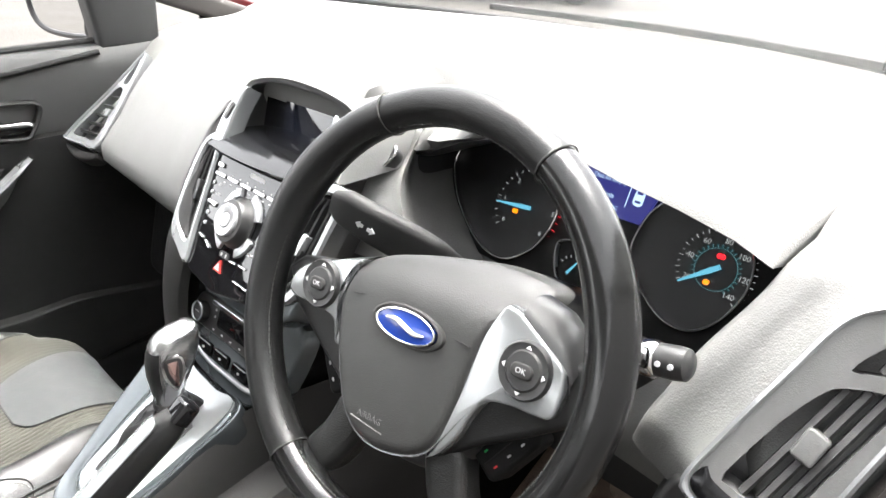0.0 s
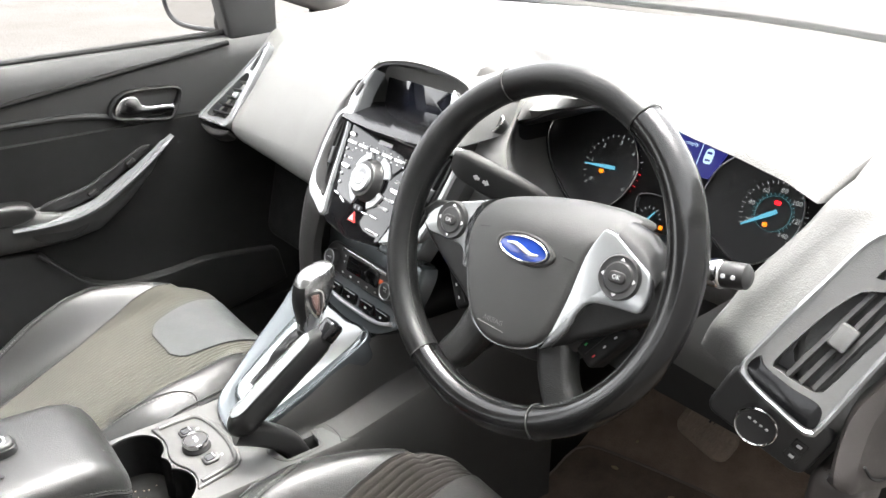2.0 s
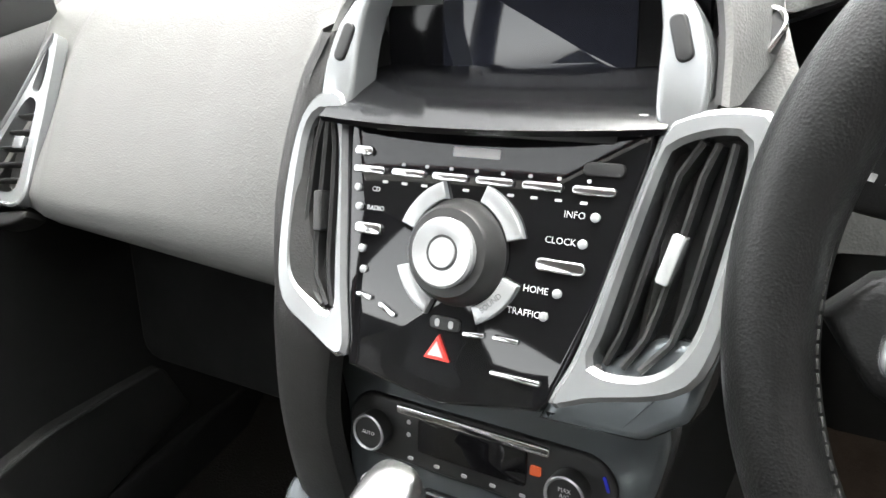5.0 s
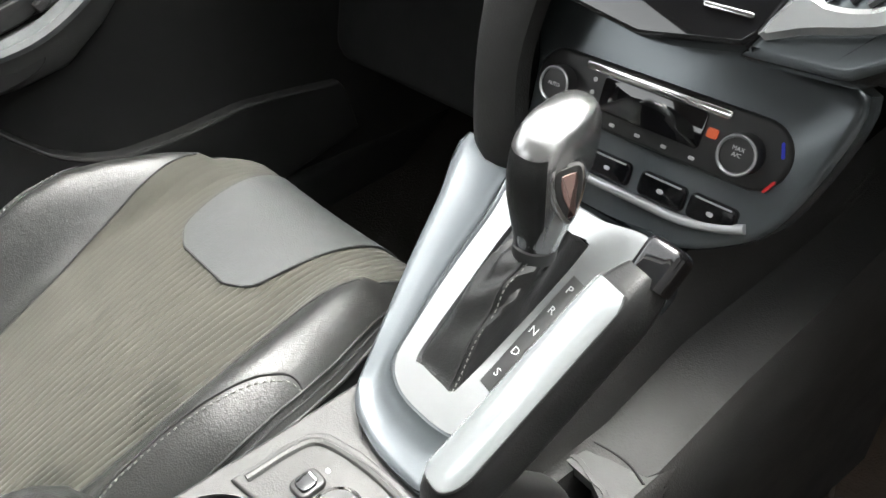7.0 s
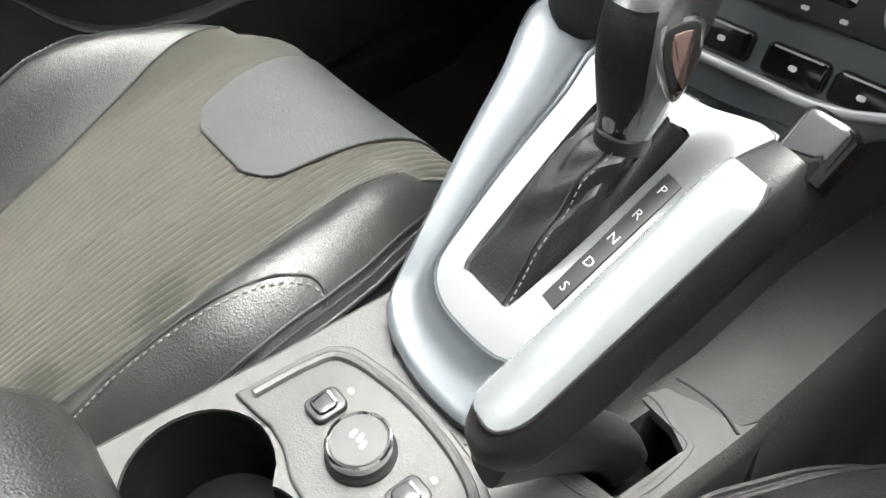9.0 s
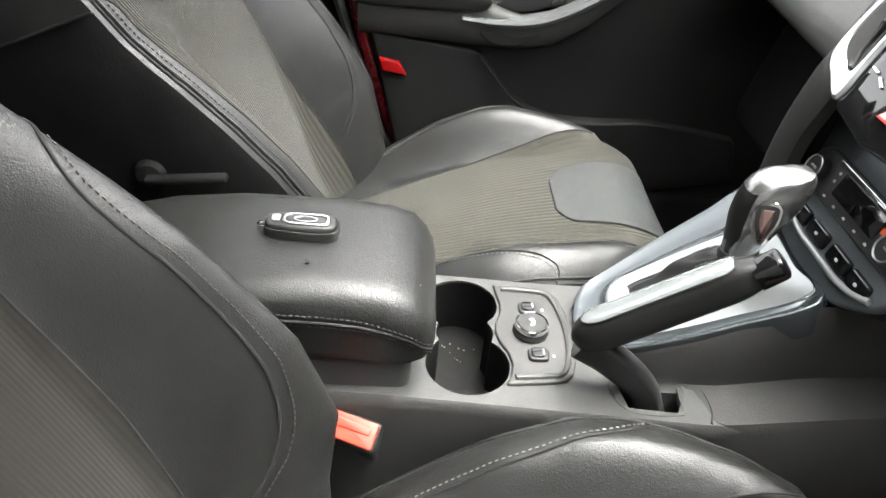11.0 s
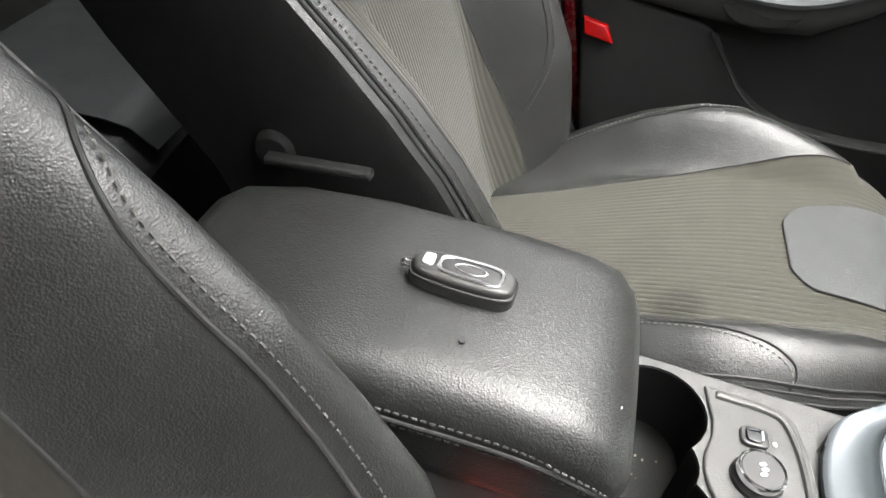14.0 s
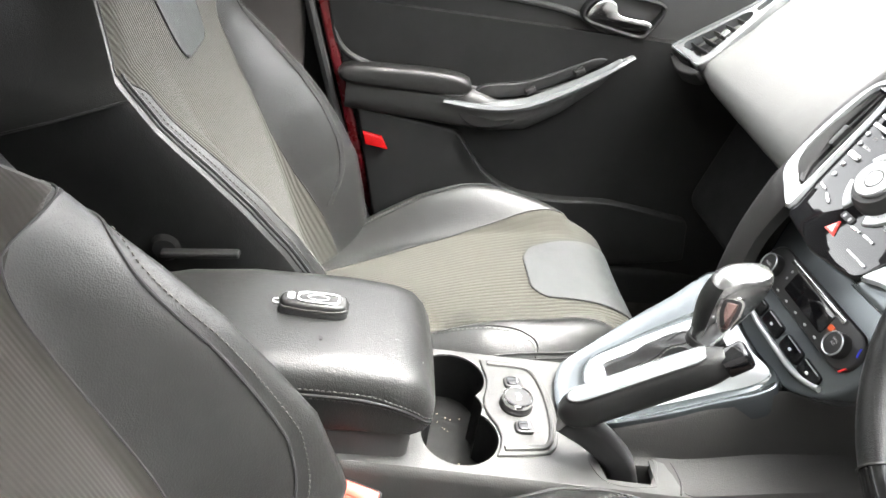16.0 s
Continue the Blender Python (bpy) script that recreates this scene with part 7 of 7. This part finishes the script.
# end cap of the dash beside the door
CAP = [
    [(0.655, 0.350, 0.802), (0.668, 0.345, 0.806), (0.681, 0.352, 0.804), (0.690, 0.43, 0.773), (0.700, 0.53, 0.748)],
    [(0.660, 0.340, 0.816), (0.667, 0.326, 0.818), (0.682, 0.334, 0.816), (0.692, 0.42, 0.785), (0.702, 0.53, 0.760)],
    [(0.655, 0.355, 0.852), (0.661, 0.340, 0.855), (0.678, 0.350, 0.858), (0.694, 0.42, 0.840), (0.705, 0.53, 0.830)],
    [(0.656, 0.366, 0.884), (0.661, 0.352, 0.884), (0.679, 0.363, 0.889), (0.697, 0.43, 0.880), (0.710, 0.55, 0.880)],
    [(0.670, 0.385, 0.916), (0.674, 0.371, 0.917), (0.691, 0.388, 0.922), (0.704, 0.45, 0.920), (0.716, 0.56, 0.920)],
    [(0.696, 0.421, 0.983), (0.700, 0.407, 0.984), (0.711, 0.430, 0.982), (0.718, 0.48, 0.975), (0.727, 0.58, 0.965)],
    [(0.712, 0.447, 1.030), (0.716, 0.433, 1.030), (0.725, 0.452, 1.026), (0.731, 0.50, 1.015), (0.738, 0.60, 1.005)],
]
cols = [spline([r[j] for r in CAP], 34) for j in range(5)]
ec = []
for k in range(34):
    a, b, c, d, e = (col[k] for col in cols)
    ec.append(spline([a, a.lerp(b, 0.75), b.lerp(c, 0.12), b.lerp(c, 0.85), c.lerp(d, 0.10), d, e], 26))
CAPMAT = mat("end_cap_plastic", (0.046, 0.0405, 0.0378), 0.50, grain=0.3, grain_size=0.0014, spots=0.10, spot_size=0.08)
part("end_cap", grid(ec), CAPMAT, dash, "grey-brown plastic end cap")
part("lower_plug", box(0.640, 0.687, 0.345, 0.420, 0.768, 0.808, 0.014), CAPMAT, dash, "rounded plastic cover")
part("cap_groove", tube(spline([(0.6835, 0.345, 0.838), (0.6880, 0.362, 0.818), (0.6905, 0.392, 0.802), (0.6930, 0.432, 0.795)], 18), 0.0014, 6), SEAM, dash)

# ---- passenger's air vent ----
pv = thing("passenger_air_vent", "silver-framed air vent at the passenger's end of the dashboard", "air vent")
PV = basis(V(-0.686, 0.343, 0.858), (0.098, 0.019, -0.002), (0.157, -0.74, 0.66))
po = smooth_loop([(0.0, 0.0), (0.012, -0.006), (0.055, -0.006), (0.100, -0.003), (0.104, 0.06), (0.103, 0.12), (0.099, 0.185), (0.092, 0.196), (0.082, 0.180), (0.055, 0.115), (0.022, 0.05)], 66)
g1 = smooth_loop([(0.020, 0.012), (0.055, 0.010), (0.084, 0.012), (0.088, 0.06), (0.088, 0.108), (0.080, 0.118), (0.068, 0.112), (0.042, 0.06)], 40)
g2 = smooth_loop([(0.076, 0.130), (0.090, 0.128), (0.091, 0.16), (0.088, 0.176), (0.084, 0.168)], 24)
part("vent_frame", holed(PV, inset(po, 0.003), [g1, g2], 0.003, -0.014), SILVER, pv, "silver vent face")
part("bright_edge", frame_ring(PV, resample(po, 66), resample(inset(po, 0.005), 66), -0.010, 0.006, 0.002), SILVER, pv, "bright silver edge")
part("vent_box", slab(PV, inset(g1, -0.003), -0.045, -0.022), SATIN, pv)
part("vent_box", slab(PV, inset(g2, -0.002), -0.03, -0.006), CONSOLE, pv)
for k in range(5):
    v = 0.022 + 0.019 * k
    u0 = 0.020 + 0.44 * (v - 0.012)
    part("slat", sweep([PV @ V(u0 + 0.003, v, -0.006), PV @ V(0.086, v + 0.002, -0.006)], [(-0.0012, -0.009), (0.0012, -0.009), (0.0016, 0.005), (0, 0.006), (-0.0016, 0.005)], up=tuple(PV.to_3x3() @ V(0, 0, 1))), SATIN, pv)
part("vent_tab", slab(PV @ pose(0.072, 0.066, 0, 0, 0, 0), rrect(0.016, 0.014, 0.002), -0.006, 0.003, 0.001), SILVER, pv, "silver adjuster tab")
part("vent_foot", slab(PV, smooth_loop([(0.004, -0.010), (0.05, -0.014), (0.10, -0.010), (0.095, -0.022), (0.06, -0.030), (0.03, -0.024)], 28), -0.03, -0.002, 0.004), PLASTIC, pv)

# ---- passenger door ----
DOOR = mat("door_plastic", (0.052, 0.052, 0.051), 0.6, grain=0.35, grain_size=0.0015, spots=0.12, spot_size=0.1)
# DOORGREY is darkened for the shade low down on the door
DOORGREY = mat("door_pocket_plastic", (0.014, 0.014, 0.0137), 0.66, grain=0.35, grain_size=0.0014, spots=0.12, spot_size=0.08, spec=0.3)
door = thing("passenger_door", "black lined passenger door with silver armrest trim, closed", "car door")


def redge(z):
    return -0.232 - 0.29 * (z - 0.70)


rows = []
for x, z in ((-0.79, 0.992), (-0.745, 0.999), (-0.715, 0.995), (-0.702, 0.980), (-0.700, 0.955), (-0.704, 0.93), (-0.712, 0.90), (-0.722, 0.86), (-0.728, 0.80), (-0.734, 0.74), (-0.742, 0.66), (-0.748, 0.58), (-0.748, 0.50), (-0.742, 0.42), (-0.735, 0.36)):
    rows.append([V(x + 0.012 * max(0, (y - 0.35) / 0.3), y, z + 0.02 * (y + 0.2) * (1 if z > 0.9 else 0)) for y in np.linspace(redge(z), 0.72, 26)])
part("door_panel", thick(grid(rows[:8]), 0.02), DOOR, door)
# lower part of the same panel, its shade put into a darker base
part("lower_panel", thick(grid(rows[7:]), 0.02), mat("shaded_door_plastic", (0.0105, 0.0105, 0.0102), 0.65, grain=0.35, grain_size=0.0015, spots=0.12, spot_size=0.1, spec=0.35), door, "lower door panel with shade in its colour")
DX = basis(V(-0.70, 0, 0), (0, 1, 0), (1, 0, 0))      # u = y, v = z


# crease under the belt line, its shade drawn as a near-black tube
part("belt_groove_shade", tube(spline([(-0.700, -0.28, 0.900), (-0.700, -0.02, 0.936), (-0.698, 0.23, 0.972), (-0.696, 0.43, 1.000)], 30), 0.0055, 8), WELL, door)
# soft insert
ins = [(-0.235, 0.76), (-0.27, 0.86), (-0.25, 0.882), (-0.10, 0.896), (0.068, 0.895), (0.150, 0.886), (0.205, 0.868), (0.250, 0.845), (0.268, 0.825), (0.235, 0.790), (0.17, 0.752), (0.10, 0.730), (-0.05, 0.725)]
lp = smooth_loop(ins, 72)
part("soft_insert", slab(DX, lp, -0.030, -0.0145, 0.006), mat("insert_leather", (0.0115, 0.0115, 0.011), 0.55, grain=0.4, grain_size=0.0013, spots=0.12, spot_size=0.08, spec=0.35), door, "black leather insert")
part("insert_edge", tube([DX @ V(u, v, -0.013) for u, v in lp], 0.0060, 8, closed=True), DOOR, door)
# armrest body
rows = []
for y, zt, zb, xi in ((-0.235, 0.735, 0.655, -0.690), (-0.12, 0.742, 0.652, -0.684), (-0.03, 0.735, 0.648, -0.683), (0.05, 0.712, 0.646, -0.684), (0.11, 0.722, 0.655, -0.686), (0.17, 0.752, 0.692, -0.690), (0.23, 0.794, 0.745, -0.695), (0.275, 0.832, 0.800, -0.702), (0.285, 0.842, 0.825, -0.710)):
    rows.append([V(-0.745, y, zt - 0.004), V(xi - 0.02, y, zt - 0.002), V(xi - 0.006, y, zt - 0.006), V(xi, y, zt - 0.016), V(xi - 0.004, y, (zt + zb) / 2), V(xi - 0.014, y, zb + 0.008), V(xi - 0.028, y, zb), V(-0.75, y, zb + 0.004)])
part("armrest_body", grid(rows), DOOR, door, sharp=60)
part("armrest_pad", slab(DX, smooth_loop([(-0.235, 0.716), (-0.10, 0.712), (-0.03, 0.714), (-0.006, 0.728), (-0.015, 0.746), (-0.06, 0.754), (-0.15, 0.752), (-0.24, 0.744)], 40), -0.02, 0.022, 0.010), LEATHER, door, "padded black leather arm pad")
# silver swoosh
sp = spline([(-0.055, 0.703), (0.0, 0.699), (0.06, 0.702), (0.11, 0.717), (0.17, 0.750), (0.23, 0.790), (0.278, 0.829)], 28)
rows = []
for i, p in enumerate(sp):
    f = i / 27
    w = 0.0105 * (0.75 + 0.4 * math.sin(math.pi * min(1, f * 1.1))) * (1 if f < 0.93 else max(0.25, (1 - f) / 0.07))
    d = sp[min(27, i + 1)] - sp[max(0, i - 1)]
    nrm = V(-d.y, d.x).normalized()
    rows.append([V(-0.700 + hx_, p.x + nrm.x * w * k, p.y + nrm.y * w * k) for k, hx_ in ((-1, 0.004), (-0.6, 0.020), (0, 0.0235), (0.6, 0.021), (1, 0.004))])
part("armrest_trim", thick(grid(rows), 0.003), SILVER, door, "curved silver armrest trim")
# dark switch tray above the trim
part("switch_tray", slab(DX, smooth_loop([(0.0, 0.716), (0.06, 0.716), (0.115, 0.735), (0.175, 0.768), (0.235, 0.808), (0.215, 0.812), (0.15, 0.778), (0.09, 0.750), (0.02, 0.735)], 40), -0.03, -0.004, 0.003), SATIN, door, "dark switch tray")
for u, v in ((0.105, 0.738), (0.188, 0.785)):
    part("window_switch", slab(DX @ pose(u, v, 0, 0, 0, 32), rrect(0.020, 0.012, 0.003), -0.006, 0.006, 0.003), PLASTIC, door)
part("pull_cup", slab(DX, smooth_loop([(-0.03, 0.690), (0.03, 0.684), (0.085, 0.688), (0.075, 0.668), (0.03, 0.656), (-0.005, 0.662)], 30), -0.02, 0.010, 0.004), SATIN, door)
# pocket panel with its lip
pk = [(-0.212, 0.662), (-0.03, 0.640), (-0.010, 0.632), (0.020, 0.590), (0.051, 0.556), (0.09, 0.532), (0.134, 0.517), (0.22, 0.514), (0.317, 0.520), (0.42, 0.508), (0.50, 0.497), (0.52, 0.40), (0.30, 0.36), (-0.14, 0.36), (-0.175, 0.50)]
part("door_pocket", slab(DX, resample(pk, 90), -0.035, -0.004, 0.006), DOORGREY, door, "grey plastic door pocket, darkened for shade")
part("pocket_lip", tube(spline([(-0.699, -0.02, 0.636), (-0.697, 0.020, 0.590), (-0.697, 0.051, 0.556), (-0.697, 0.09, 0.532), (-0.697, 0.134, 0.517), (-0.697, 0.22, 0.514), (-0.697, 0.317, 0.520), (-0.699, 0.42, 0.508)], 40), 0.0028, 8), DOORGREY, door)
part("reflector", slab(DX, [(-0.196, 0.618), (-0.160, 0.612), (-0.146, 0.588), (-0.190, 0.594)], -0.02, 0.006, 0.003), REDLENS, door, "bright red reflector")
# handle in its bezel
hb = smooth_loop([(0.165, 0.893), (0.176, 0.914), (0.200, 0.929), (0.250, 0.931), (0.302, 0.927), (0.317, 0.916), (0.312, 0.896), (0.296, 0.868), (0.280, 0.858), (0.220, 0.866), (0.174, 0.876)], 56)
part("handle_bezel", frame_ring(DX, resample(hb, 48), resample(inset(hb, 0.007), 48), -0.03, 0.006, 0.003), DOORGREY, door, "grey handle bezel")
part("handle_well", slab(DX, inset(hb, 0.008), -0.04, -0.020), SATIN, door)
part("door_handle", slab(DX, smooth_loop([(0.174, 0.886), (0.181, 0.905), (0.196, 0.917), (0.214, 0.919), (0.226, 0.912), (0.231, 0.899), (0.250, 0.893), (0.294, 0.890), (0.296, 0.876), (0.250, 0.872), (0.205, 0.873), (0.180, 0.878)], 40), -0.010, 0.003, 0.004), CHROME, door, "bright chrome handle")
# red painted edge and shut seal
part("painted_edge", sweep(spline([(-0.715, redge(1.02) - 0.012, 1.02), (-0.718, redge(0.8) - 0.012, 0.80), (-0.722, redge(0.6) - 0.010, 0.60), (-0.728, redge(0.45) - 0.002, 0.45), (-0.73, -0.10, 0.36)], 24), rrect(0.020, 0.016, 0.006), up=(1, 0, 0)), REDPAINT, door, "red painted door edge")
part("door_seal", tube(spline([(-0.708, redge(1.02) - 0.036, 1.02), (-0.710, redge(0.8) - 0.036, 0.80), (-0.714, redge(0.6) - 0.032, 0.60), (-0.718, redge(0.45) - 0.024, 0.45), (-0.72, -0.11, 0.36)], 24), 0.009, 8), RUBBER, door, "black rubber seal")
# shut face between the door's edge and the pillar
rows = [[V(-0.752, redge(z) + 0.02, z), V(-0.752, redge(z) - 0.10, z), V(-0.735, redge(z) - 0.20, z)] for z in np.linspace(0.34, 1.03, 10)]
part("shut_face", thick(grid(rows), 0.006), SHELL, door, "dark door shut face")
rows = [[V(-0.80 + 0.03 * abs(z - 0.7), y, z) for y in (-0.35, 0.0, 0.4, 0.8)] for z in (0.32, 0.55, 0.78, 0.985)]
part("outer_skin", thick(grid(rows), 0.008), REDPAINT, door, "red painted outer skin")
# window frame and sail panel
part("window_sail", slab(DX, [(0.440, 1.000), (0.555, 1.000), (0.560, 1.10), (0.545, 1.20), (0.44, 1.22), (0.425, 1.10)], -0.05, -0.006, 0.01), SATIN, door, "black sail panel")
part("window_seal", tube(spline([(-0.735, -0.30, 1.000), (-0.735, 0.0, 1.005), (-0.735, 0.30, 1.012), (-0.735, 0.46, 1.016)], 20), 0.006, 8), RUBBER, door)

# ---- door mirror ----
dm = thing("door_mirror", "door mirror in a black and red shell outside the passenger window", "door mirror")
MM = basis(V(-0.885, 0.44, 1.075), (1, 0.25, 0), (0.25, -1, 0.05))
ml = smooth_loop([(-0.105, 0.05), (-0.08, 0.07), (0.05, 0.072), (0.095, 0.06), (0.095, -0.045), (0.06, -0.062), (-0.05, -0.060), (-0.095, -0.03)], 48)
part("shell", slab(MM, inset(ml, -0.010), -0.10, -0.006, 0.02), SATIN, dm)
part("mirror_glass", slab(MM, ml, -0.02, -0.001), MIRROR, dm, "mirror glass")
part("rim", frame_ring(MM, resample(inset(ml, -0.010), 48), resample(ml, 48), -0.03, 0.004, 0.003), SATIN, dm)
part("foot", sweep([V(-0.80, 0.47, 1.03), V(-0.74, 0.49, 1.02)], rrect(0.05, 0.05, 0.02)), SATIN, dm)
part("indicator_shell", slab(MM @ pose(0.075, 0, 0), rrect(0.02, 0.09, 0.008), -0.09, -0.03, 0.006), REDPAINT, dm)

# ---- loose and small things ----
mtm = thing("floor_mat", "dirty black driver's floor mat with a stitched edge", "floor mat")
mo = smooth_loop([(0.185, 0.38), (0.177, 0.443), (0.156, 0.51), (0.139, 0.59), (0.141, 0.642), (0.156, 0.664), (0.190, 0.676), (0.333, 0.700), (0.476, 0.714), (0.55, 0.69), (0.58, 0.42), (0.56, 0.15), (0.22, 0.15)], 80)
MAT_C = (0.34, 0.42)


def floor_z(y):
    return float(np.interp(y, [-0.2, 0.3, 0.6, 0.8, 0.92], [0.29, 0.28, 0.29, 0.40, 0.62]))


rings = [[V(MAT_C[0] + (x - MAT_C[0]) * k, MAT_C[1] + (y - MAT_C[1]) * k, floor_z(MAT_C[1] + (y - MAT_C[1]) * k) + 0.016) for x, y in mo] for k in (1.0, 0.9, 0.8, 0.7, 0.6, 0.5, 0.4, 0.3, 0.2, 0.1, 0.02)]
skirt = [[p - V(0, 0, 0.010) for p in rings[0]]]
part("mat_carpet", grid(skirt + rings, close_u=True, cap=True), MATC, mtm)
part("mat_edge", tube([p + V(0, 0, 0.001) for p in rings[0]], 0.0026, 6, closed=True), mat("mat_binding", (0.12, 0.10, 0.085), 0.9), mtm, "pale stitched edge")
rl = random.Random(11)
leaf = bmesh.new()
for k in range(26):
    x, y, r, a = rl.uniform(0.20, 0.52), rl.uniform(0.40, 0.72), rl.uniform(0.003, 0.009), rl.uniform(0, 6.28)
    z = floor_z(y) + 0.019
    slab(pose(x, y, z, 0, 0, math.degrees(a)), smooth_loop([(-r, 0), (-0.2 * r, 0.5 * r), (r, 0.2 * r), (0.4 * r, -0.4 * r)], 9), -0.001, 0.0012, bm=leaf)
tagged(part("leaf_bits", leaf, mat("dry_leaf", (0.22, 0.17, 0.10), 0.9, spots=0.4, spot_size=0.01)), "dry leaf bits and crumbs on the driver's mat", "debris", "", "stuff")
bp_ = thing("brake_pedal", "worn black rubber brake pedal", "pedal")
PM = basis(V(0.345, 0.745, 0.452), (1, 0, -0.25), (0, -1, 0.75))
WORN = mat("worn_rubber", (0.24, 0.19, 0.15), 0.8, grain=0.8, grain_size=0.004, spots=0.4, spot_size=0.02)
part("pedal_pad", slab(PM, rrect(0.105, 0.062, 0.02), -0.008, 0.006, 0.005), WORN, bp_, "worn dusty rubber pad")
for k in range(11):
    part("pedal_rib", slab(PM @ pose(-0.040 + 0.008 * k, 0, 0.006), rrect(0.0036, 0.050 if 0 < k < 10 else 0.036, 0.001, 1), -0.001, 0.0022, 0.0006), WORN, bp_)
part("pedal_arm", sweep(spline([(0.345, 0.752, 0.46), (0.345, 0.80, 0.56), (0.345, 0.80, 0.72)], 10), rrect(0.02, 0.012, 0.004)), SATIN, bp_)

# car key lying on the armrest
key = thing("car_key", "black car key with a bright oval rim on the armrest", "car key")
KYM = pose(0.001, -0.236, 0.7150, 0, 0, 88) @ Matrix.Scale(0.90, 4)
kl = smooth_loop([(-0.036, 0.0085), (-0.030, 0.0135), (-0.010, 0.0165), (0.014, 0.0172), (0.032, 0.0155), (0.0395, 0.010), (0.041, 0.0), (0.0395, -0.010), (0.032, -0.0155), (0.014, -0.0172), (-0.010, -0.0165), (-0.030, -0.0135), (-0.036, -0.0085), (-0.038, 0.0)], 56)
part("body", slab(KYM, kl, -0.001, 0.009, 0.004), SATIN, key)
part("upper_shell", slab(KYM, inset(kl, 0.0022), 0.008, 0.0145, 0.0035, dome=0.0012), SATIN, key)
shield = smooth_loop([(-0.014, 0.0088), (0.010, 0.0108), (0.026, 0.0098), (0.0305, 0.0050), (0.031, 0.0), (0.0305, -0.0050), (0.026, -0.0098), (0.010, -0.0108), (-0.014, -0.0088), (-0.0175, 0.0)], 48)
part("inlay_frame", frame_ring(KYM @ pose(0, 0, 0.0145), resample(shield, 48), resample(inset(shield, 0.0034), 48), -0.002, 0.0016, 0.0007), CHROME, key, "bright inlay frame")
part("key_inlay", slab(KYM @ pose(0, 0, 0.0145), inset(shield, 0.0032), -0.002, 0.0005), SATIN, key, "dark inlay")
part("badge_rim", frame_ring(KYM @ pose(0.006, 0, 0.0150), [(0.0125 * math.cos(2 * math.pi * k / 32), 0.0054 * math.sin(2 * math.pi * k / 32)) for k in range(32)], [(0.0105 * math.cos(2 * math.pi * k / 32), 0.0038 * math.sin(2 * math.pi * k / 32)) for k in range(32)], -0.001, 0.0012, 0.0004), CHROME, key, "bright oval rim")
part("unlock_button", slab(KYM @ pose(-0.0245, 0, 0.0148), rrect(0.009, 0.013, 0.003), -0.002, 0.0016, 0.0008), BRIGHT, key, "pale square button")
part("edge_band", tube([KYM @ V(x, y, 0.0085) for x, y in inset(kl, 0.0004)], 0.0006, 6, closed=True), SEAM, key)
part("key_ring_lug", tube([KYM @ V(-0.036, 0.004, 0.006), KYM @ V(-0.043, 0.003, 0.006), KYM @ V(-0.0445, -0.001, 0.006), KYM @ V(-0.043, -0.004, 0.006), KYM @ V(-0.036, -0.004, 0.006)], 0.0012, 6), CHROME, key)

# belt buckle by the driver's seat
bk = thing("belt_buckle", "seat belt buckle with a bright orange-red button", "belt buckle")
BK = basis(V(0.119, -0.177, 0.576), (0.25, 0.9, -0.15), (0.55, -0.05, 0.85))
part("housing", slab(BK, rrect(0.052, 0.030, 0.005), -0.07, -0.003, 0.003), SATIN, bk)
bt = part("release_button", slab(BK, rrect(0.047, 0.025, 0.003), -0.006, 0.002, 0.0015), ORANGE, bk, "orange-red release button")
part("button_step", slab(BK @ pose(0, 0.003, 0), rrect(0.036, 0.008, 0.002), 0.0, 0.0032, 0.001), ORANGE, bt)

# rear bench
rb = thing("rear_bench", "black and grey leather rear bench seat", "rear seat")
rows = []
for y, z in ((-1.12, 0.50), (-1.05, 0.545), (-0.82, 0.565), (-0.63, 0.57), (-0.59, 0.545), (-0.575, 0.48), (-0.58, 0.34)):
    rows.append([V(x, y, z - 0.015 * math.cos(2 * math.pi * x / 0.62)) for x in np.linspace(-0.66, 0.66, 33)])
part("bench_cushion", grid(rows), LEATHER, rb)
rows = [[V(x, -1.08 - 0.20 * s, 0.55 + 0.52 * s) for x in np.linspace(-0.66, 0.66, 9)] for s in np.linspace(0, 1, 6)]
part("bench_back", thick(grid(rows), 0.06), SHELL, rb)
for xc in (-0.36, 0.36):
    pt = [[V(x, y, float(np.interp(y, [-0.85, -0.63, -0.59], [0.587, 0.592, 0.566]))) for x in np.linspace(xc - 0.13, xc + 0.13, 9)] for y in np.linspace(-0.86, -0.595, 10)]
    part("cushion_patch", thick(grid(pt), 0.002), PATCH, rb, "grey leather patch")

# crumbs and bits of leaf on the driver's mat
random.seed(7)
bits = bmesh.new()
for k in range(46):
    x, y = 0.20 + 0.36 * random.random(), 0.18 + 0.48 * random.random()
    r = 0.0012 + 0.0035 * random.random() ** 3
    slab(pose(x, y, 0.300, 0, 0, 360 * random.random()), [(r * (0.6 + 0.8 * random.random()) * math.cos(a), 0.6 * r * math.sin(a)) for a in (0, 1.2, 2.2, 3.3, 4.4, 5.4)], 0.0, 0.0022, bm=bits)
tagged(part("debris", bits, mat("dry_leaf", (0.34, 0.27, 0.13), 0.9)), "dry crumbs and bits of leaf on the floor mat", "debris", "", "stuff")
